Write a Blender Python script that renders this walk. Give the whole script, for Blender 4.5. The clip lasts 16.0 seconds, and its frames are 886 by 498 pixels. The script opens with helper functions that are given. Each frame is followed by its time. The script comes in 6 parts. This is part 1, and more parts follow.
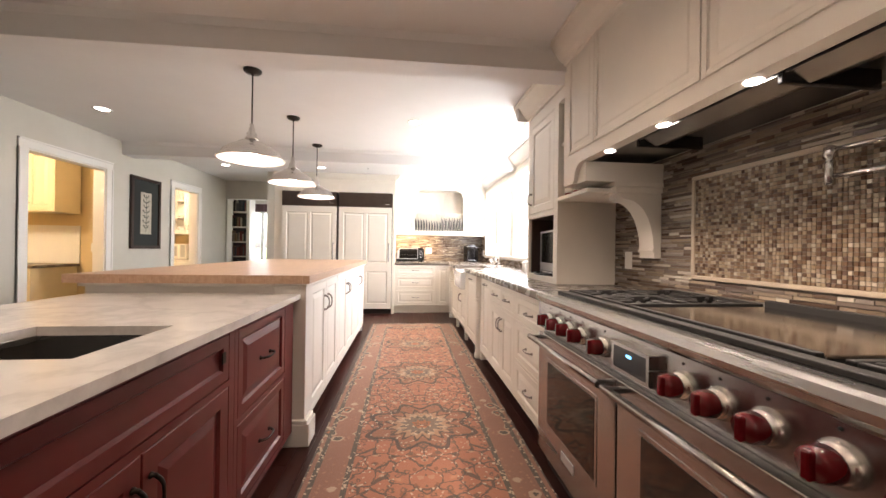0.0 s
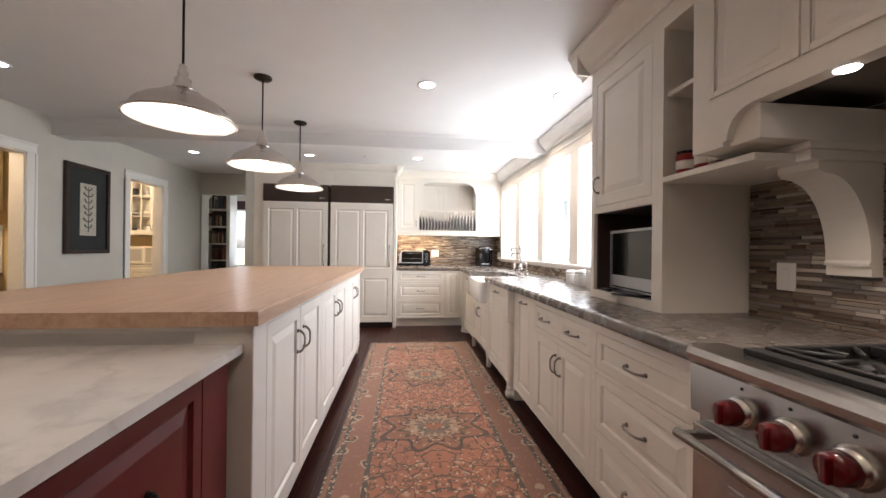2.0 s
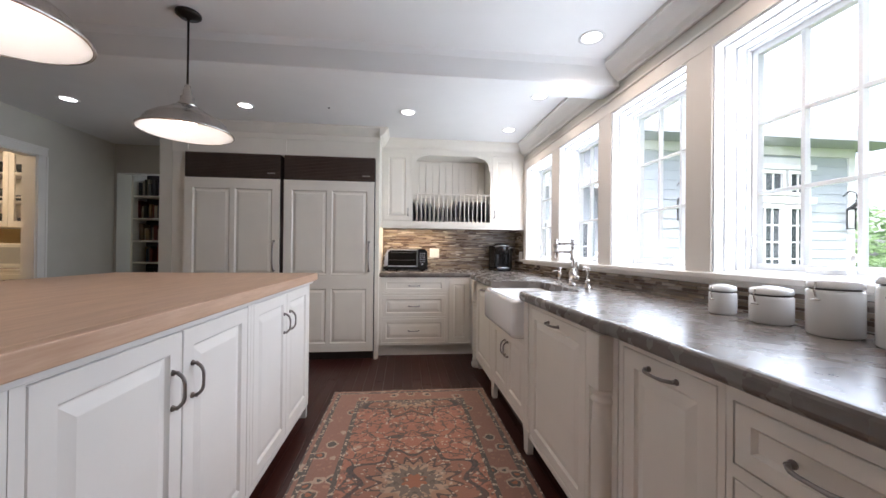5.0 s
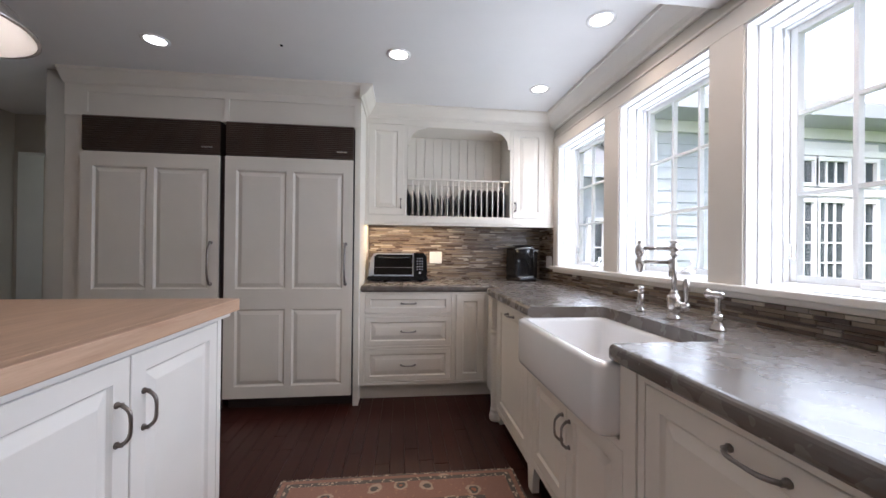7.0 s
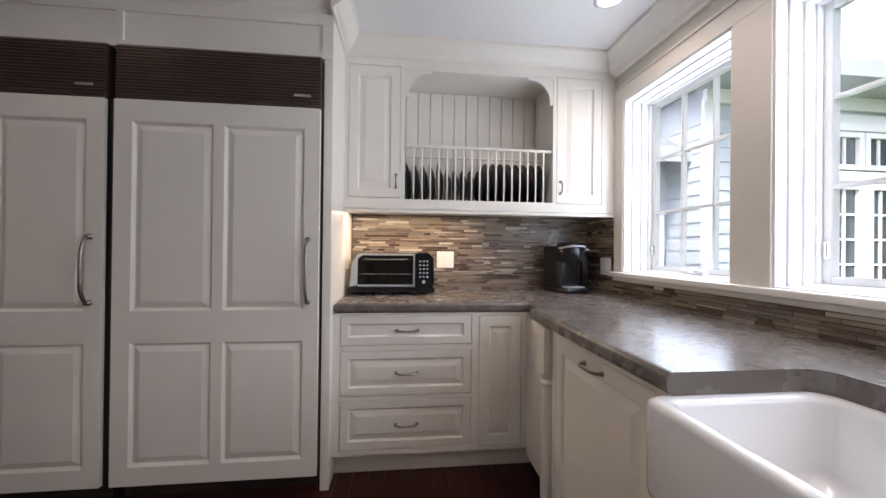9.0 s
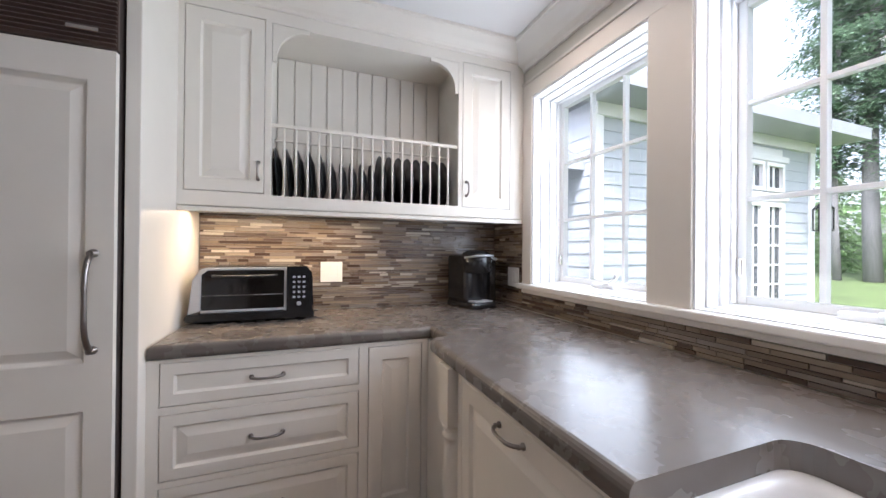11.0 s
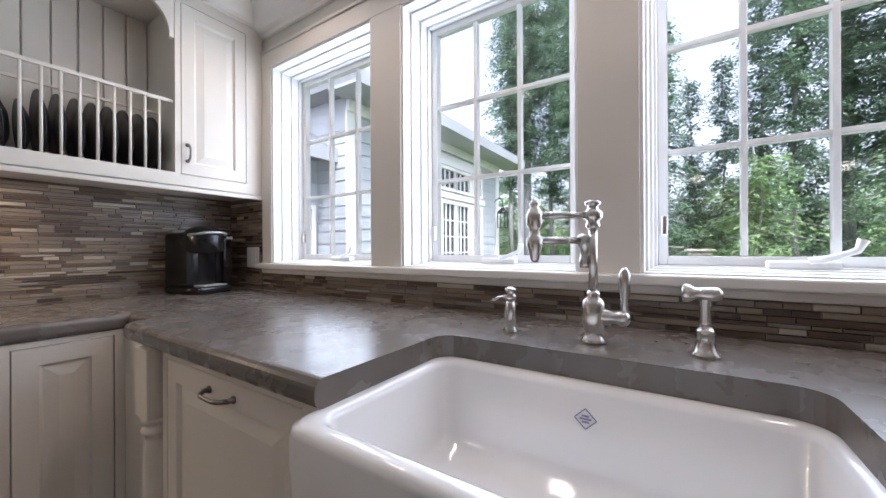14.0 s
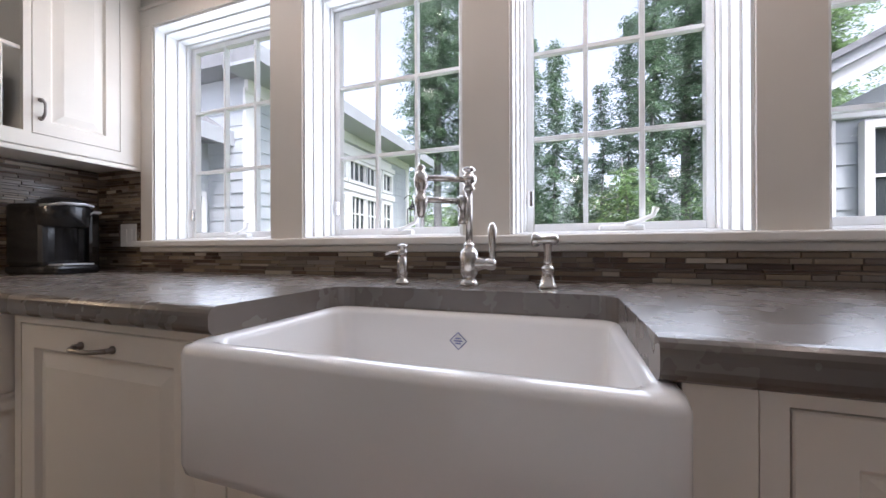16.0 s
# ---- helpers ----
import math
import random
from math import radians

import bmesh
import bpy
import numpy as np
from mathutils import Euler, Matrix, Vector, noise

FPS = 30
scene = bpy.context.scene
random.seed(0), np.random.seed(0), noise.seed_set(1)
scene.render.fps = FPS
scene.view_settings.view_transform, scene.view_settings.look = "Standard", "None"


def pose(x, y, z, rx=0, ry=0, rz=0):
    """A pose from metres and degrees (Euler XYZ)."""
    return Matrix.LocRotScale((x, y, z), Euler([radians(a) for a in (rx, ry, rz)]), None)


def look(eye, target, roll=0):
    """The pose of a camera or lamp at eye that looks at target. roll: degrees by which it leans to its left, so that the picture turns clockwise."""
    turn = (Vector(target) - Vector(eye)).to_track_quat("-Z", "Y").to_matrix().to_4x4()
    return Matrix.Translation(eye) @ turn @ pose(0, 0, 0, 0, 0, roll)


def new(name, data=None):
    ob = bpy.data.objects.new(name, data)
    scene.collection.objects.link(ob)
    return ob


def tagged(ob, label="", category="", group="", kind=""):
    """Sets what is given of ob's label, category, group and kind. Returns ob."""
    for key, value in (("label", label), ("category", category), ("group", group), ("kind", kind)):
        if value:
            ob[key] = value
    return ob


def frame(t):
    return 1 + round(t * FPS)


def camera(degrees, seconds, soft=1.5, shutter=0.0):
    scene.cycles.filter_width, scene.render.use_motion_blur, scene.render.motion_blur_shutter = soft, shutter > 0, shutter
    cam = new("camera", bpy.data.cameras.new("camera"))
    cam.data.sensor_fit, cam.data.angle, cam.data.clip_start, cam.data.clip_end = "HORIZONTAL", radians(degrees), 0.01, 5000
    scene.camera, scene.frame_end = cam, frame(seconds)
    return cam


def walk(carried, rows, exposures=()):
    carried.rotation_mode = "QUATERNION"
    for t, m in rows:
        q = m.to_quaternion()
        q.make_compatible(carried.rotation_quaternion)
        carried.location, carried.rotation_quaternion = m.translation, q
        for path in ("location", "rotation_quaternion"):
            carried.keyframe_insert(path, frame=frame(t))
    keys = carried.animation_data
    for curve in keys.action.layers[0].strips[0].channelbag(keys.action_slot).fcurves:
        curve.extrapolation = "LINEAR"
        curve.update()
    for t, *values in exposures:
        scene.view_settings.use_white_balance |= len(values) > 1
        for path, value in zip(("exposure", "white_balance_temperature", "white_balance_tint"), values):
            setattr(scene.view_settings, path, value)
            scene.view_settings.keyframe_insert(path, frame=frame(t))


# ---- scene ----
cam = camera(101.9, 16.0)
PATH = [
    (0, (0.147, -0.31, 1.155), (0.346, 1.68, 1.158), 0.8),
    (0.5, (0.098, -0.08, 1.167), (0.297, 1.91, 1.169), 0.8),
    (1, (0.034, 0.138, 1.18), (0.24, 2.127, 1.182), 0.7),
    (1.5, (0.038, 0.389, 1.185), (0.248, 2.378, 1.193), 0.7),
    (2, (0.05, 0.634, 1.198), (0.263, 2.623, 1.2), 0.6),
    (2.5, (0.04, 0.898, 1.191), (0.255, 2.887, 1.187), 0.5),
    (3, (0.037, 1.165, 1.179), (0.262, 3.152, 1.181), 0.6),
    (3.5, (0.095, 1.421, 1.18), (0.319, 3.408, 1.19), 0.5),
    (4, (0.166, 1.701, 1.156), (0.377, 3.69, 1.167), 0.6),
    (6.5, (0.228, 3.027, 1.183), (0.445, 5.015, 1.193), 0.5),
    (7, (0.255, 3.3, 1.199), (0.477, 5.287, 1.208), 0.6),
    (7.5, (0.252, 3.582, 1.185), (0.459, 5.571, 1.197), 0.6),
    (8, (0.246, 3.831, 1.186), (0.444, 5.821, 1.195), 0.6),
    (10.5, (0.405, 4.651, 1.24), (0.888, 6.592, 1.255), 0.6),
    (11, (0.44, 4.655, 1.258), (1.15, 6.525, 1.266), 0.5),
    (11.5, (0.468, 4.644, 1.258), (1.415, 6.405, 1.266), 0.3),
    (12, (0.487, 4.625, 1.25), (1.649, 6.253, 1.263), 0.2),
    (12.5, (0.502, 4.599, 1.242), (1.843, 6.083, 1.255), 0.1),
    (13, (0.505, 4.58, 1.213), (1.984, 5.927, 1.22), 0.0),
    (13.5, (0.498, 4.563, 1.176), (2.098, 5.764, 1.179), -0.1),
    (14, (0.494, 4.537, 1.141), (2.173, 5.624, 1.142), -0.3),
    (14.5, (0.488, 4.508, 1.103), (2.228, 5.493, 1.101), -0.4),
    (15, (0.471, 4.476, 1.064), (2.263, 5.365, 1.056), -0.5),
    (15.5, (0.453, 4.453, 1.041), (2.29, 5.243, 1.028), -0.5),
    (16, (0.412, 4.439, 1.023), (2.302, 5.091, 1.025), -0.2),
]
EXPOSURES = [(0.0, 3.8, 6900, 18), (1.5, 3.25, 6550, 17), (3.0, 2.85, 6250, 16), (4.0, 2.6, 6100, 16), (6.5, 2.1, 5900, 17), (8.0, 2.0, 5950, 18), (11.0, 2.1, 5850, 17), (12.5, 1.95, 5800, 17), (13.5, 1.8, 5800, 17), (16.0, 1.68, 5950, 19)]
walk(cam, [(t, look(eye, target, roll)) for t, eye, target, roll in PATH], EXPOSURES)

# ---- world, sun and lamps ----
world = bpy.data.worlds.new("sky")
scene.world = world
world.use_nodes = True
wn = world.node_tree
sky = wn.nodes.new("ShaderNodeTexSky")
sky.sky_type = "NISHITA"
sky.sun_disc = False
sky.sun_elevation, sky.sun_rotation = radians(54), radians(232)
sky.dust_density, sky.air_density = 4.0, 1.0
wn.nodes["Background"].inputs["Strength"].default_value = 0.15
haze = wn.nodes.new("ShaderNodeHueSaturation")
haze.inputs["Saturation"].default_value = 0.4
wn.links.new(sky.outputs[0], haze.inputs["Color"])
wn.links.new(haze.outputs[0], wn.nodes["Background"].inputs["Color"])

sun_lamp = bpy.data.lights.new("sun", "SUN")
sun_lamp.energy, sun_lamp.angle, sun_lamp.color = 1.3, radians(12), (1, 0.96, 0.9)
sun = new("sun", sun_lamp)
sun.matrix_world = look((-9, -7, 16), (0, 0, 0))

CEIL = 2.45
# the last five (y below 2) stay out of view, added to light the near end
DOWNLIGHTS = [(-2.76, 3.42), (0.21, 3.37), (1.305, 3.42), (1.303, 4.29), (-2.73, 5.70), (-1.24, 5.64),
              (0.216, 5.61), (1.30, 5.12), (1.286, 5.96), (-2.76, 1.0), (0.21, 0.9), (-1.3, 0.6), (0.2, -1.2), (-1.5, -1.2)]
DOWN_WATTS, PENDANT_WATTS, HOOD_WATTS, WINDOW_WATTS = 0.35, 0.3, 0.65, 2.2
WARM = (1.0, 0.87, 0.74)
lamp_down = bpy.data.lights.new("downlight_lamp", "SPOT")
lamp_down.energy, lamp_down.color, lamp_down.spot_size, lamp_down.spot_blend = DOWN_WATTS, WARM, radians(150), 0.8
lamp_down.shadow_soft_size = 0.05
# stronger, warmer light for the added, unseen downlights of the near end
lamp_near = lamp_down.copy()
lamp_near.energy, lamp_near.color = 2.1, (1.0, 0.80, 0.62)
lamp_sill = lamp_down.copy()
lamp_sill.energy, lamp_sill.color = 3.0, (1.0, 0.80, 0.62)
for dx, dy in DOWNLIGHTS:
    new("downlight_lamp", lamp_near if dy < 2 else lamp_sill if dx > 1.2 else lamp_down).matrix_world = pose(dx, dy, CEIL - 0.03)
PENDANTS = [(-0.997, 2.45), (-0.997, 3.40), (-0.997, 4.352)]
lamp_pend = bpy.data.lights.new("pendant_lamp", "POINT")
lamp_pend.energy, lamp_pend.color, lamp_pend.shadow_soft_size = PENDANT_WATTS, WARM, 0.05
for px, py in PENDANTS:
    new("pendant_lamp", lamp_pend).matrix_world = pose(px, py, 1.795)
HOOD_LIGHTS = [1.44, 1.05, 0.67, 0.28]
lamp_hood = bpy.data.lights.new("hood_lamp", "SPOT")
lamp_hood.energy, lamp_hood.color, lamp_hood.spot_size, lamp_hood.spot_blend = HOOD_WATTS * 3, WARM, radians(115), 0.8
lamp_hood.shadow_soft_size = 0.03
for hy in HOOD_LIGHTS:
    new("hood_lamp", lamp_hood).matrix_world = pose(1.175, hy, 1.66)
lamp_under = bpy.data.lights.new("under_cabinet_lamp", "AREA")
lamp_under.shape, lamp_under.size, lamp_under.size_y = "RECTANGLE", 0.75, 0.03
lamp_under.energy, lamp_under.color = 1.4, (1.0, 0.75, 0.45)
new("under_cabinet_lamp", lamp_under).matrix_world = pose(0.33, 6.60, 1.43)
OPENINGS = [(5.64, 6.385), (4.785, 5.475), (3.945, 4.62), (3.105, 3.79)]
lamp_sky = bpy.data.lights.new("window_sky_lamp", "AREA")
lamp_sky.shape, lamp_sky.size, lamp_sky.size_y = "RECTANGLE", 0.96, 0.60
lamp_sky.energy, lamp_sky.color = WINDOW_WATTS, (0.86, 0.94, 1.0)
for wy0, wy1 in OPENINGS:
    new("window_sky_lamp", lamp_sky).matrix_world = pose(1.797, (wy0 + wy1) / 2, 1.60, 0, 90, 0)
lamp_lib = lamp_sky.copy()
lamp_lib.size, lamp_lib.size_y, lamp_lib.energy = 0.8, 1.1, 3.0
new("library_sky_lamp", lamp_lib).matrix_world = pose(-3.39, 8.88, 1.4, -90, 0, 0)
# unseen warm fill lights, added to brighten the two side rooms
fill_room = bpy.data.lights.new("side_room_fill", "POINT")
fill_room.energy, fill_room.color, fill_room.shadow_soft_size = 5, (1.0, 0.78, 0.5), 0.1
new("side_room_fill", fill_room).matrix_world = pose(-4.4, 3.4, 2.3)
new("side_room_fill", fill_room).matrix_world = pose(-4.3, 6.0, 2.3)


# ---- materials ----
def nodes_of(name):
    m = bpy.data.materials.new(name)
    m.use_nodes = True
    nt = m.node_tree
    return m, nt, nt.nodes["Principled BSDF"]


def math_node(nt, op, a, b=None, c=None):
    n = nt.nodes.new("ShaderNodeMath")
    n.operation = op
    for i, v in enumerate((a, b, c)):
        if v is None:
            continue
        if isinstance(v, (int, float)):
            n.inputs[i].default_value = v
        else:
            nt.links.new(v, n.inputs[i])
    return n.outputs[0]


def mix_col(nt, fac, a, b, mode="MIX"):
    n = nt.nodes.new("ShaderNodeMix")
    n.data_type, n.blend_type = "RGBA", mode
    for sock, v in ((n.inputs[0], fac), (n.inputs[6], a), (n.inputs[7], b)):
        if isinstance(v, (int, float)):
            sock.default_value = v
        elif isinstance(v, tuple):
            sock.default_value = (*v[:3], 1)
        else:
            nt.links.new(v, sock)
    return n.outputs[2]


def noise_tex(nt, scale, detail=4.0, stretch=(1, 1, 1), rough=0.55):
    tc = nt.nodes.new("ShaderNodeTexCoord")
    mp = nt.nodes.new("ShaderNodeMapping")
    mp.inputs["Scale"].default_value = stretch
    nt.links.new(tc.outputs["Object"], mp.inputs["Vector"])
    n = nt.nodes.new("ShaderNodeTexNoise")
    n.inputs["Scale"].default_value, n.inputs["Detail"].default_value, n.inputs["Roughness"].default_value = scale, detail, rough
    nt.links.new(mp.outputs[0], n.inputs["Vector"])
    return n.outputs["Fac"]


def add_bump(nt, bsdf, height, strength=0.2, dist=0.002):
    b = nt.nodes.new("ShaderNodeBump")
    b.inputs["Strength"].default_value, b.inputs["Distance"].default_value = strength, dist
    nt.links.new(height, b.inputs["Height"])
    nt.links.new(b.outputs[0], bsdf.inputs["Normal"])


def ramp(nt, fac, stops, constant=False):
    r = nt.nodes.new("ShaderNodeValToRGB")
    if constant:
        r.color_ramp.interpolation = "CONSTANT"
    while len(r.color_ramp.elements) < len(stops):
        r.color_ramp.elements.new(0.5)
    for e, (p, c) in zip(r.color_ramp.elements, stops):
        e.position, e.color = p, (*c, 1)
    nt.links.new(fac, r.inputs["Fac"])
    return r.outputs["Color"]


def surface(name, colour, rough=0.5, metal=0.0, vary=0.12, scale=4.0, grain=90.0, stretch=(1, 1, 1), bump=0.08, coat=0.0):
    """Paint, metal, stone: a base colour varied at two scales, with fine relief."""
    m, nt, b = nodes_of(name)
    big = noise_tex(nt, scale, 5, stretch)
    fine = noise_tex(nt, grain, 3, stretch)
    dark = tuple(c * (1 - vary) for c in colour)
    light = tuple(min(1, c * (1 + vary * 0.6)) for c in colour)
    base = ramp(nt, big, [(0.3, dark), (0.7, light)])
    base = mix_col(nt, math_node(nt, "MULTIPLY", fine, vary), base, dark)
    nt.links.new(base, b.inputs["Base Color"])
    r = math_node(nt, "MULTIPLY_ADD", big, 0.12, rough - 0.06)
    nt.links.new(r, b.inputs["Roughness"])
    b.inputs["Metallic"].default_value = metal
    b.inputs["Coat Weight"].default_value = coat
    if bump:
        add_bump(nt, b, fine, bump, 0.001)
    return m


def glowing(name, colour, strength):
    m, nt, b = nodes_of(name)
    b.inputs["Base Color"].default_value = (*colour, 1)
    b.inputs["Emission Color"].default_value = (*colour, 1)
    b.inputs["Emission Strength"].default_value = strength
    return m


def glass_mat(name, rough=0.0):
    m, nt, b = nodes_of(name)
    nt.nodes.remove(b)
    out = nt.nodes["Material Output"]
    tr = nt.nodes.new("ShaderNodeBsdfTransparent")
    gl = nt.nodes.new("ShaderNodeBsdfGlossy")
    gl.inputs["Roughness"].default_value = rough
    fr = nt.nodes.new("ShaderNodeLayerWeight")
    fr.inputs["Blend"].default_value = 0.5
    gloss = math_node(nt, "MULTIPLY_ADD", math_node(nt, "POWER", fr.outputs["Facing"], 4.0), 0.5, 0.03)
    mx = nt.nodes.new("ShaderNodeMixShader")
    nt.links.new(gloss, mx.inputs[0])
    nt.links.new(tr.outputs[0], mx.inputs[1])
    nt.links.new(gl.outputs[0], mx.inputs[2])
    nt.links.new(mx.outputs[0], out.inputs["Surface"])
    return m


def wood(name, dark, light, rough, along=(1, 1, 1), scale=6.0, per_object=False, per_island=False, spread=0.5, coat=0.0):
    m, nt, b = nodes_of(name)
    g = noise_tex(nt, scale, 8, along, 0.65)
    base = ramp(nt, g, [(0.3, dark), (0.7, light)])
    if per_object or per_island:
        if per_object:
            rnd = nt.nodes.new("ShaderNodeObjectInfo").outputs["Random"]
        else:
            rnd = nt.nodes.new("ShaderNodeNewGeometry").outputs["Random Per Island"]
        base = mix_col(nt, math_node(nt, "MULTIPLY", rnd, spread), base, tuple(c * 0.55 for c in dark))
    nt.links.new(base, b.inputs["Base Color"])
    nt.links.new(math_node(nt, "MULTIPLY_ADD", g, 0.15, rough - 0.07), b.inputs["Roughness"])
    b.inputs["Coat Weight"].default_value = coat
    add_bump(nt, b, g, 0.05, 0.0006)
    return m


def tile_mat(name, stops, island):
    """Glass and stone mosaic: each piece takes one of several colours and its own gloss."""
    m, nt, b = nodes_of(name)
    if island:
        rnd = nt.nodes.new("ShaderNodeNewGeometry").outputs["Random Per Island"]
    else:
        rnd = nt.nodes.new("ShaderNodeObjectInfo").outputs["Random"]
    base = ramp(nt, rnd, stops, True)
    n = noise_tex(nt, 60, 4, (1, 1, 3))
    base = mix_col(nt, math_node(nt, "MULTIPLY", n, 0.3), base, (0.10, 0.075, 0.055))
    nt.links.new(base, b.inputs["Base Color"])
    rr = math_node(nt, "FRACT", math_node(nt, "MULTIPLY", rnd, 17.3))
    nt.links.new(math_node(nt, "MULTIPLY_ADD", rr, 0.4, 0.08), b.inputs["Roughness"])
    add_bump(nt, b, n, 0.1, 0.001)
    return m


CREAM = surface("cream_cabinet_paint", (0.79, 0.74, 0.66), 0.38, vary=0.035, bump=0.05)
TRIM = surface("white_trim_paint", (0.82, 0.80, 0.76), 0.4, vary=0.03, bump=0.05)
SASH = surface("white_window_paint", (0.85, 0.85, 0.84), 0.4, vary=0.03, bump=0.04)
# beige in place of trim white: warm light on the backlit posts, put into colour
CASING = surface("casing_paint_lit_warm", (0.71, 0.67, 0.61), 0.5, vary=0.03, bump=0.05)
WALLP = surface("greige_wall_paint", (0.60, 0.575, 0.51), 0.75, vary=0.04, grain=260, bump=0.12)
CEILP = surface("ceiling_paint", (0.80, 0.79, 0.78), 0.85, vary=0.02, grain=240, bump=0.1)
YELLOWP = surface("yellow_wall_paint", (0.66, 0.52, 0.30), 0.75, vary=0.04, grain=260, bump=0.1)
REDP = surface("oxblood_cabinet_paint", (0.125, 0.013, 0.015), 0.35, vary=0.2, bump=0.05)
STEEL = surface("brushed_steel", (0.43, 0.42, 0.41), 0.26, 1.0, vary=0.1, scale=3, grain=140, stretch=(1, 0.05, 1), bump=0.06)
STEELH = surface("dark_hood_steel", (0.30, 0.28, 0.26), 0.32, 1.0, vary=0.15, scale=3, grain=140, stretch=(1, 0.05, 1), bump=0.05)
NICKEL = surface("polished_nickel", (0.68, 0.65, 0.62), 0.25, 1.0, vary=0.06, bump=0.0)
PULL = surface("antique_nickel_pull", (0.30, 0.27, 0.25), 0.3, 1.0, vary=0.2, bump=0.02)
BRONZE = surface("dark_bronze", (0.035, 0.028, 0.024), 0.4, 0.8, vary=0.2)
GRILLE = surface("bronzed_grille", (0.17, 0.125, 0.105), 0.36, 0.75, vary=0.12, grain=160)
IRON = surface("cast_iron", (0.018, 0.017, 0.016), 0.55, 0.2, vary=0.3, grain=300, bump=0.3)
BLACK = surface("black_plastic", (0.012, 0.012, 0.013), 0.22, vary=0.2, bump=0.02)
DARKGLASS = surface("dark_oven_glass", (0.012, 0.010, 0.009), 0.06, vary=0.1, bump=0.0)
SCREEN = surface("black_screen", (0.008, 0.009, 0.008), 0.2, vary=0.1, bump=0.0)
SILVERP = surface("silver_plastic", (0.50, 0.51, 0.53), 0.35, 0.3, vary=0.05)
REDKNOB = surface("red_knob_plastic", (0.11, 0.004, 0.007), 0.2, vary=0.15, bump=0.0, coat=0.4)
PORCELAIN = surface("white_fireclay", (0.82, 0.81, 0.80), 0.1, vary=0.02, bump=0.0, coat=0.5)
WHITECER = surface("white_glazed_ceramic", (0.80, 0.80, 0.79), 0.15, vary=0.02, bump=0.0)
PLASTICW = surface("white_plastic", (0.80, 0.79, 0.76), 0.35, vary=0.02, bump=0.0)
GROUT = surface("grey_grout", (0.22, 0.19, 0.16), 0.9, vary=0.1, grain=200, bump=0.2)
DARKIN = surface("brown_cabinet_lining", (0.055, 0.03, 0.024), 0.5, vary=0.2, stretch=(1, 1, 0.1))
# dark brown with the shade of recesses and gaps put into the colour
RECESS_SHADE = surface("painted_recess_shade", (0.05, 0.035, 0.03), 0.6, vary=0.2)
SUBFLOOR = surface("dark_subfloor", (0.012, 0.005, 0.004), 0.8, vary=0.2)
PLATE = surface("black_stoneware", (0.014, 0.015, 0.015), 0.3, vary=0.2)
PLATERIM = surface("plate_rim_edge", (0.45, 0.42, 0.38), 0.4, vary=0.2)
ENAMEL = surface("white_enamel", (0.85, 0.84, 0.82), 0.25, vary=0.02, bump=0.0)
LAMP_GLOW = glowing("lamp_glow", (1.0, 0.95, 0.88), 1.6)
BULB = glowing("bulb_glow", (1.0, 0.90, 0.76), 1.4)
DISPLAY = glowing("blue_display", (0.08, 0.35, 0.8), 0.4)
PANE = glass_mat("window_glass")
BLOCK = wood("maple_butcher_block", (0.50, 0.315, 0.205), (0.70, 0.49, 0.345), 0.42, (9, 0.8, 9), 5.0, per_island=True, spread=0.28)
PLANK = wood("dark_walnut_plank", (0.034, 0.009, 0.007), (0.056, 0.016, 0.011), 0.3, (10, 0.7, 10), 5.0, per_object=True, spread=0.3)
PLANKS = wood("dark_walnut_floor", (0.034, 0.009, 0.007), (0.056, 0.016, 0.011), 0.3, (10, 0.7, 10), 5.0, per_island=True, spread=0.3)
for floor_wood in (PLANK, PLANKS):
    floor_wood.node_tree.nodes["Principled BSDF"].inputs["Specular IOR Level"].default_value = 0.3
FRAMEWOOD = wood("dark_picture_frame", (0.018, 0.009, 0.006), (0.05, 0.022, 0.014), 0.35, (8, 8, 1))

STICKS = [(0.0, (0.13, 0.085, 0.06)), (0.16, (0.27, 0.21, 0.155)), (0.3, (0.19, 0.15, 0.125)), (0.45, (0.36, 0.29, 0.21)),
          (0.57, (0.085, 0.055, 0.042)), (0.7, (0.30, 0.26, 0.225)), (0.82, (0.22, 0.165, 0.115)), (0.90, (0.58, 0.52, 0.43))]
STICK1 = tile_mat("stick_mosaic_piece", STICKS, False)
STICKN = tile_mat("stick_mosaic", STICKS, True)
SQUARES = [(0.0, (0.24, 0.155, 0.10)), (0.2, (0.40, 0.30, 0.20)), (0.4, (0.15, 0.085, 0.05)), (0.55, (0.50, 0.41, 0.30)),
           (0.7, (0.30, 0.23, 0.165)), (0.85, (0.10, 0.055, 0.035)), (0.94, (0.60, 0.53, 0.42))]
SQUAREN = tile_mat("square_mosaic", SQUARES, True)


def concrete_mat():
    m, nt, b = nodes_of("polished_concrete")
    cloud = noise_tex(nt, 3.2, 6)
    blot = noise_tex(nt, 11, 3)
    base = ramp(nt, cloud, [(0.3, (0.100, 0.083, 0.070)), (0.7, (0.160, 0.136, 0.117))])
    base = mix_col(nt, math_node(nt, "MULTIPLY", blot, 0.25), base, (0.10, 0.088, 0.078))
    worn = math_node(nt, "MULTIPLY", math_node(nt, "POWER", noise_tex(nt, 6.0, 3, (1, 0.7, 1), 0.5), 2.0), 0.3)
    base = mix_col(nt, worn, base, (0.33, 0.30, 0.275))
    nt.links.new(base, b.inputs["Base Color"])
    rough = math_node(nt, "MULTIPLY_ADD", blot, 0.14, 0.20)
    nt.links.new(rough, b.inputs["Roughness"])
    add_bump(nt, b, noise_tex(nt, 30, 3), 0.03, 0.001)
    return m


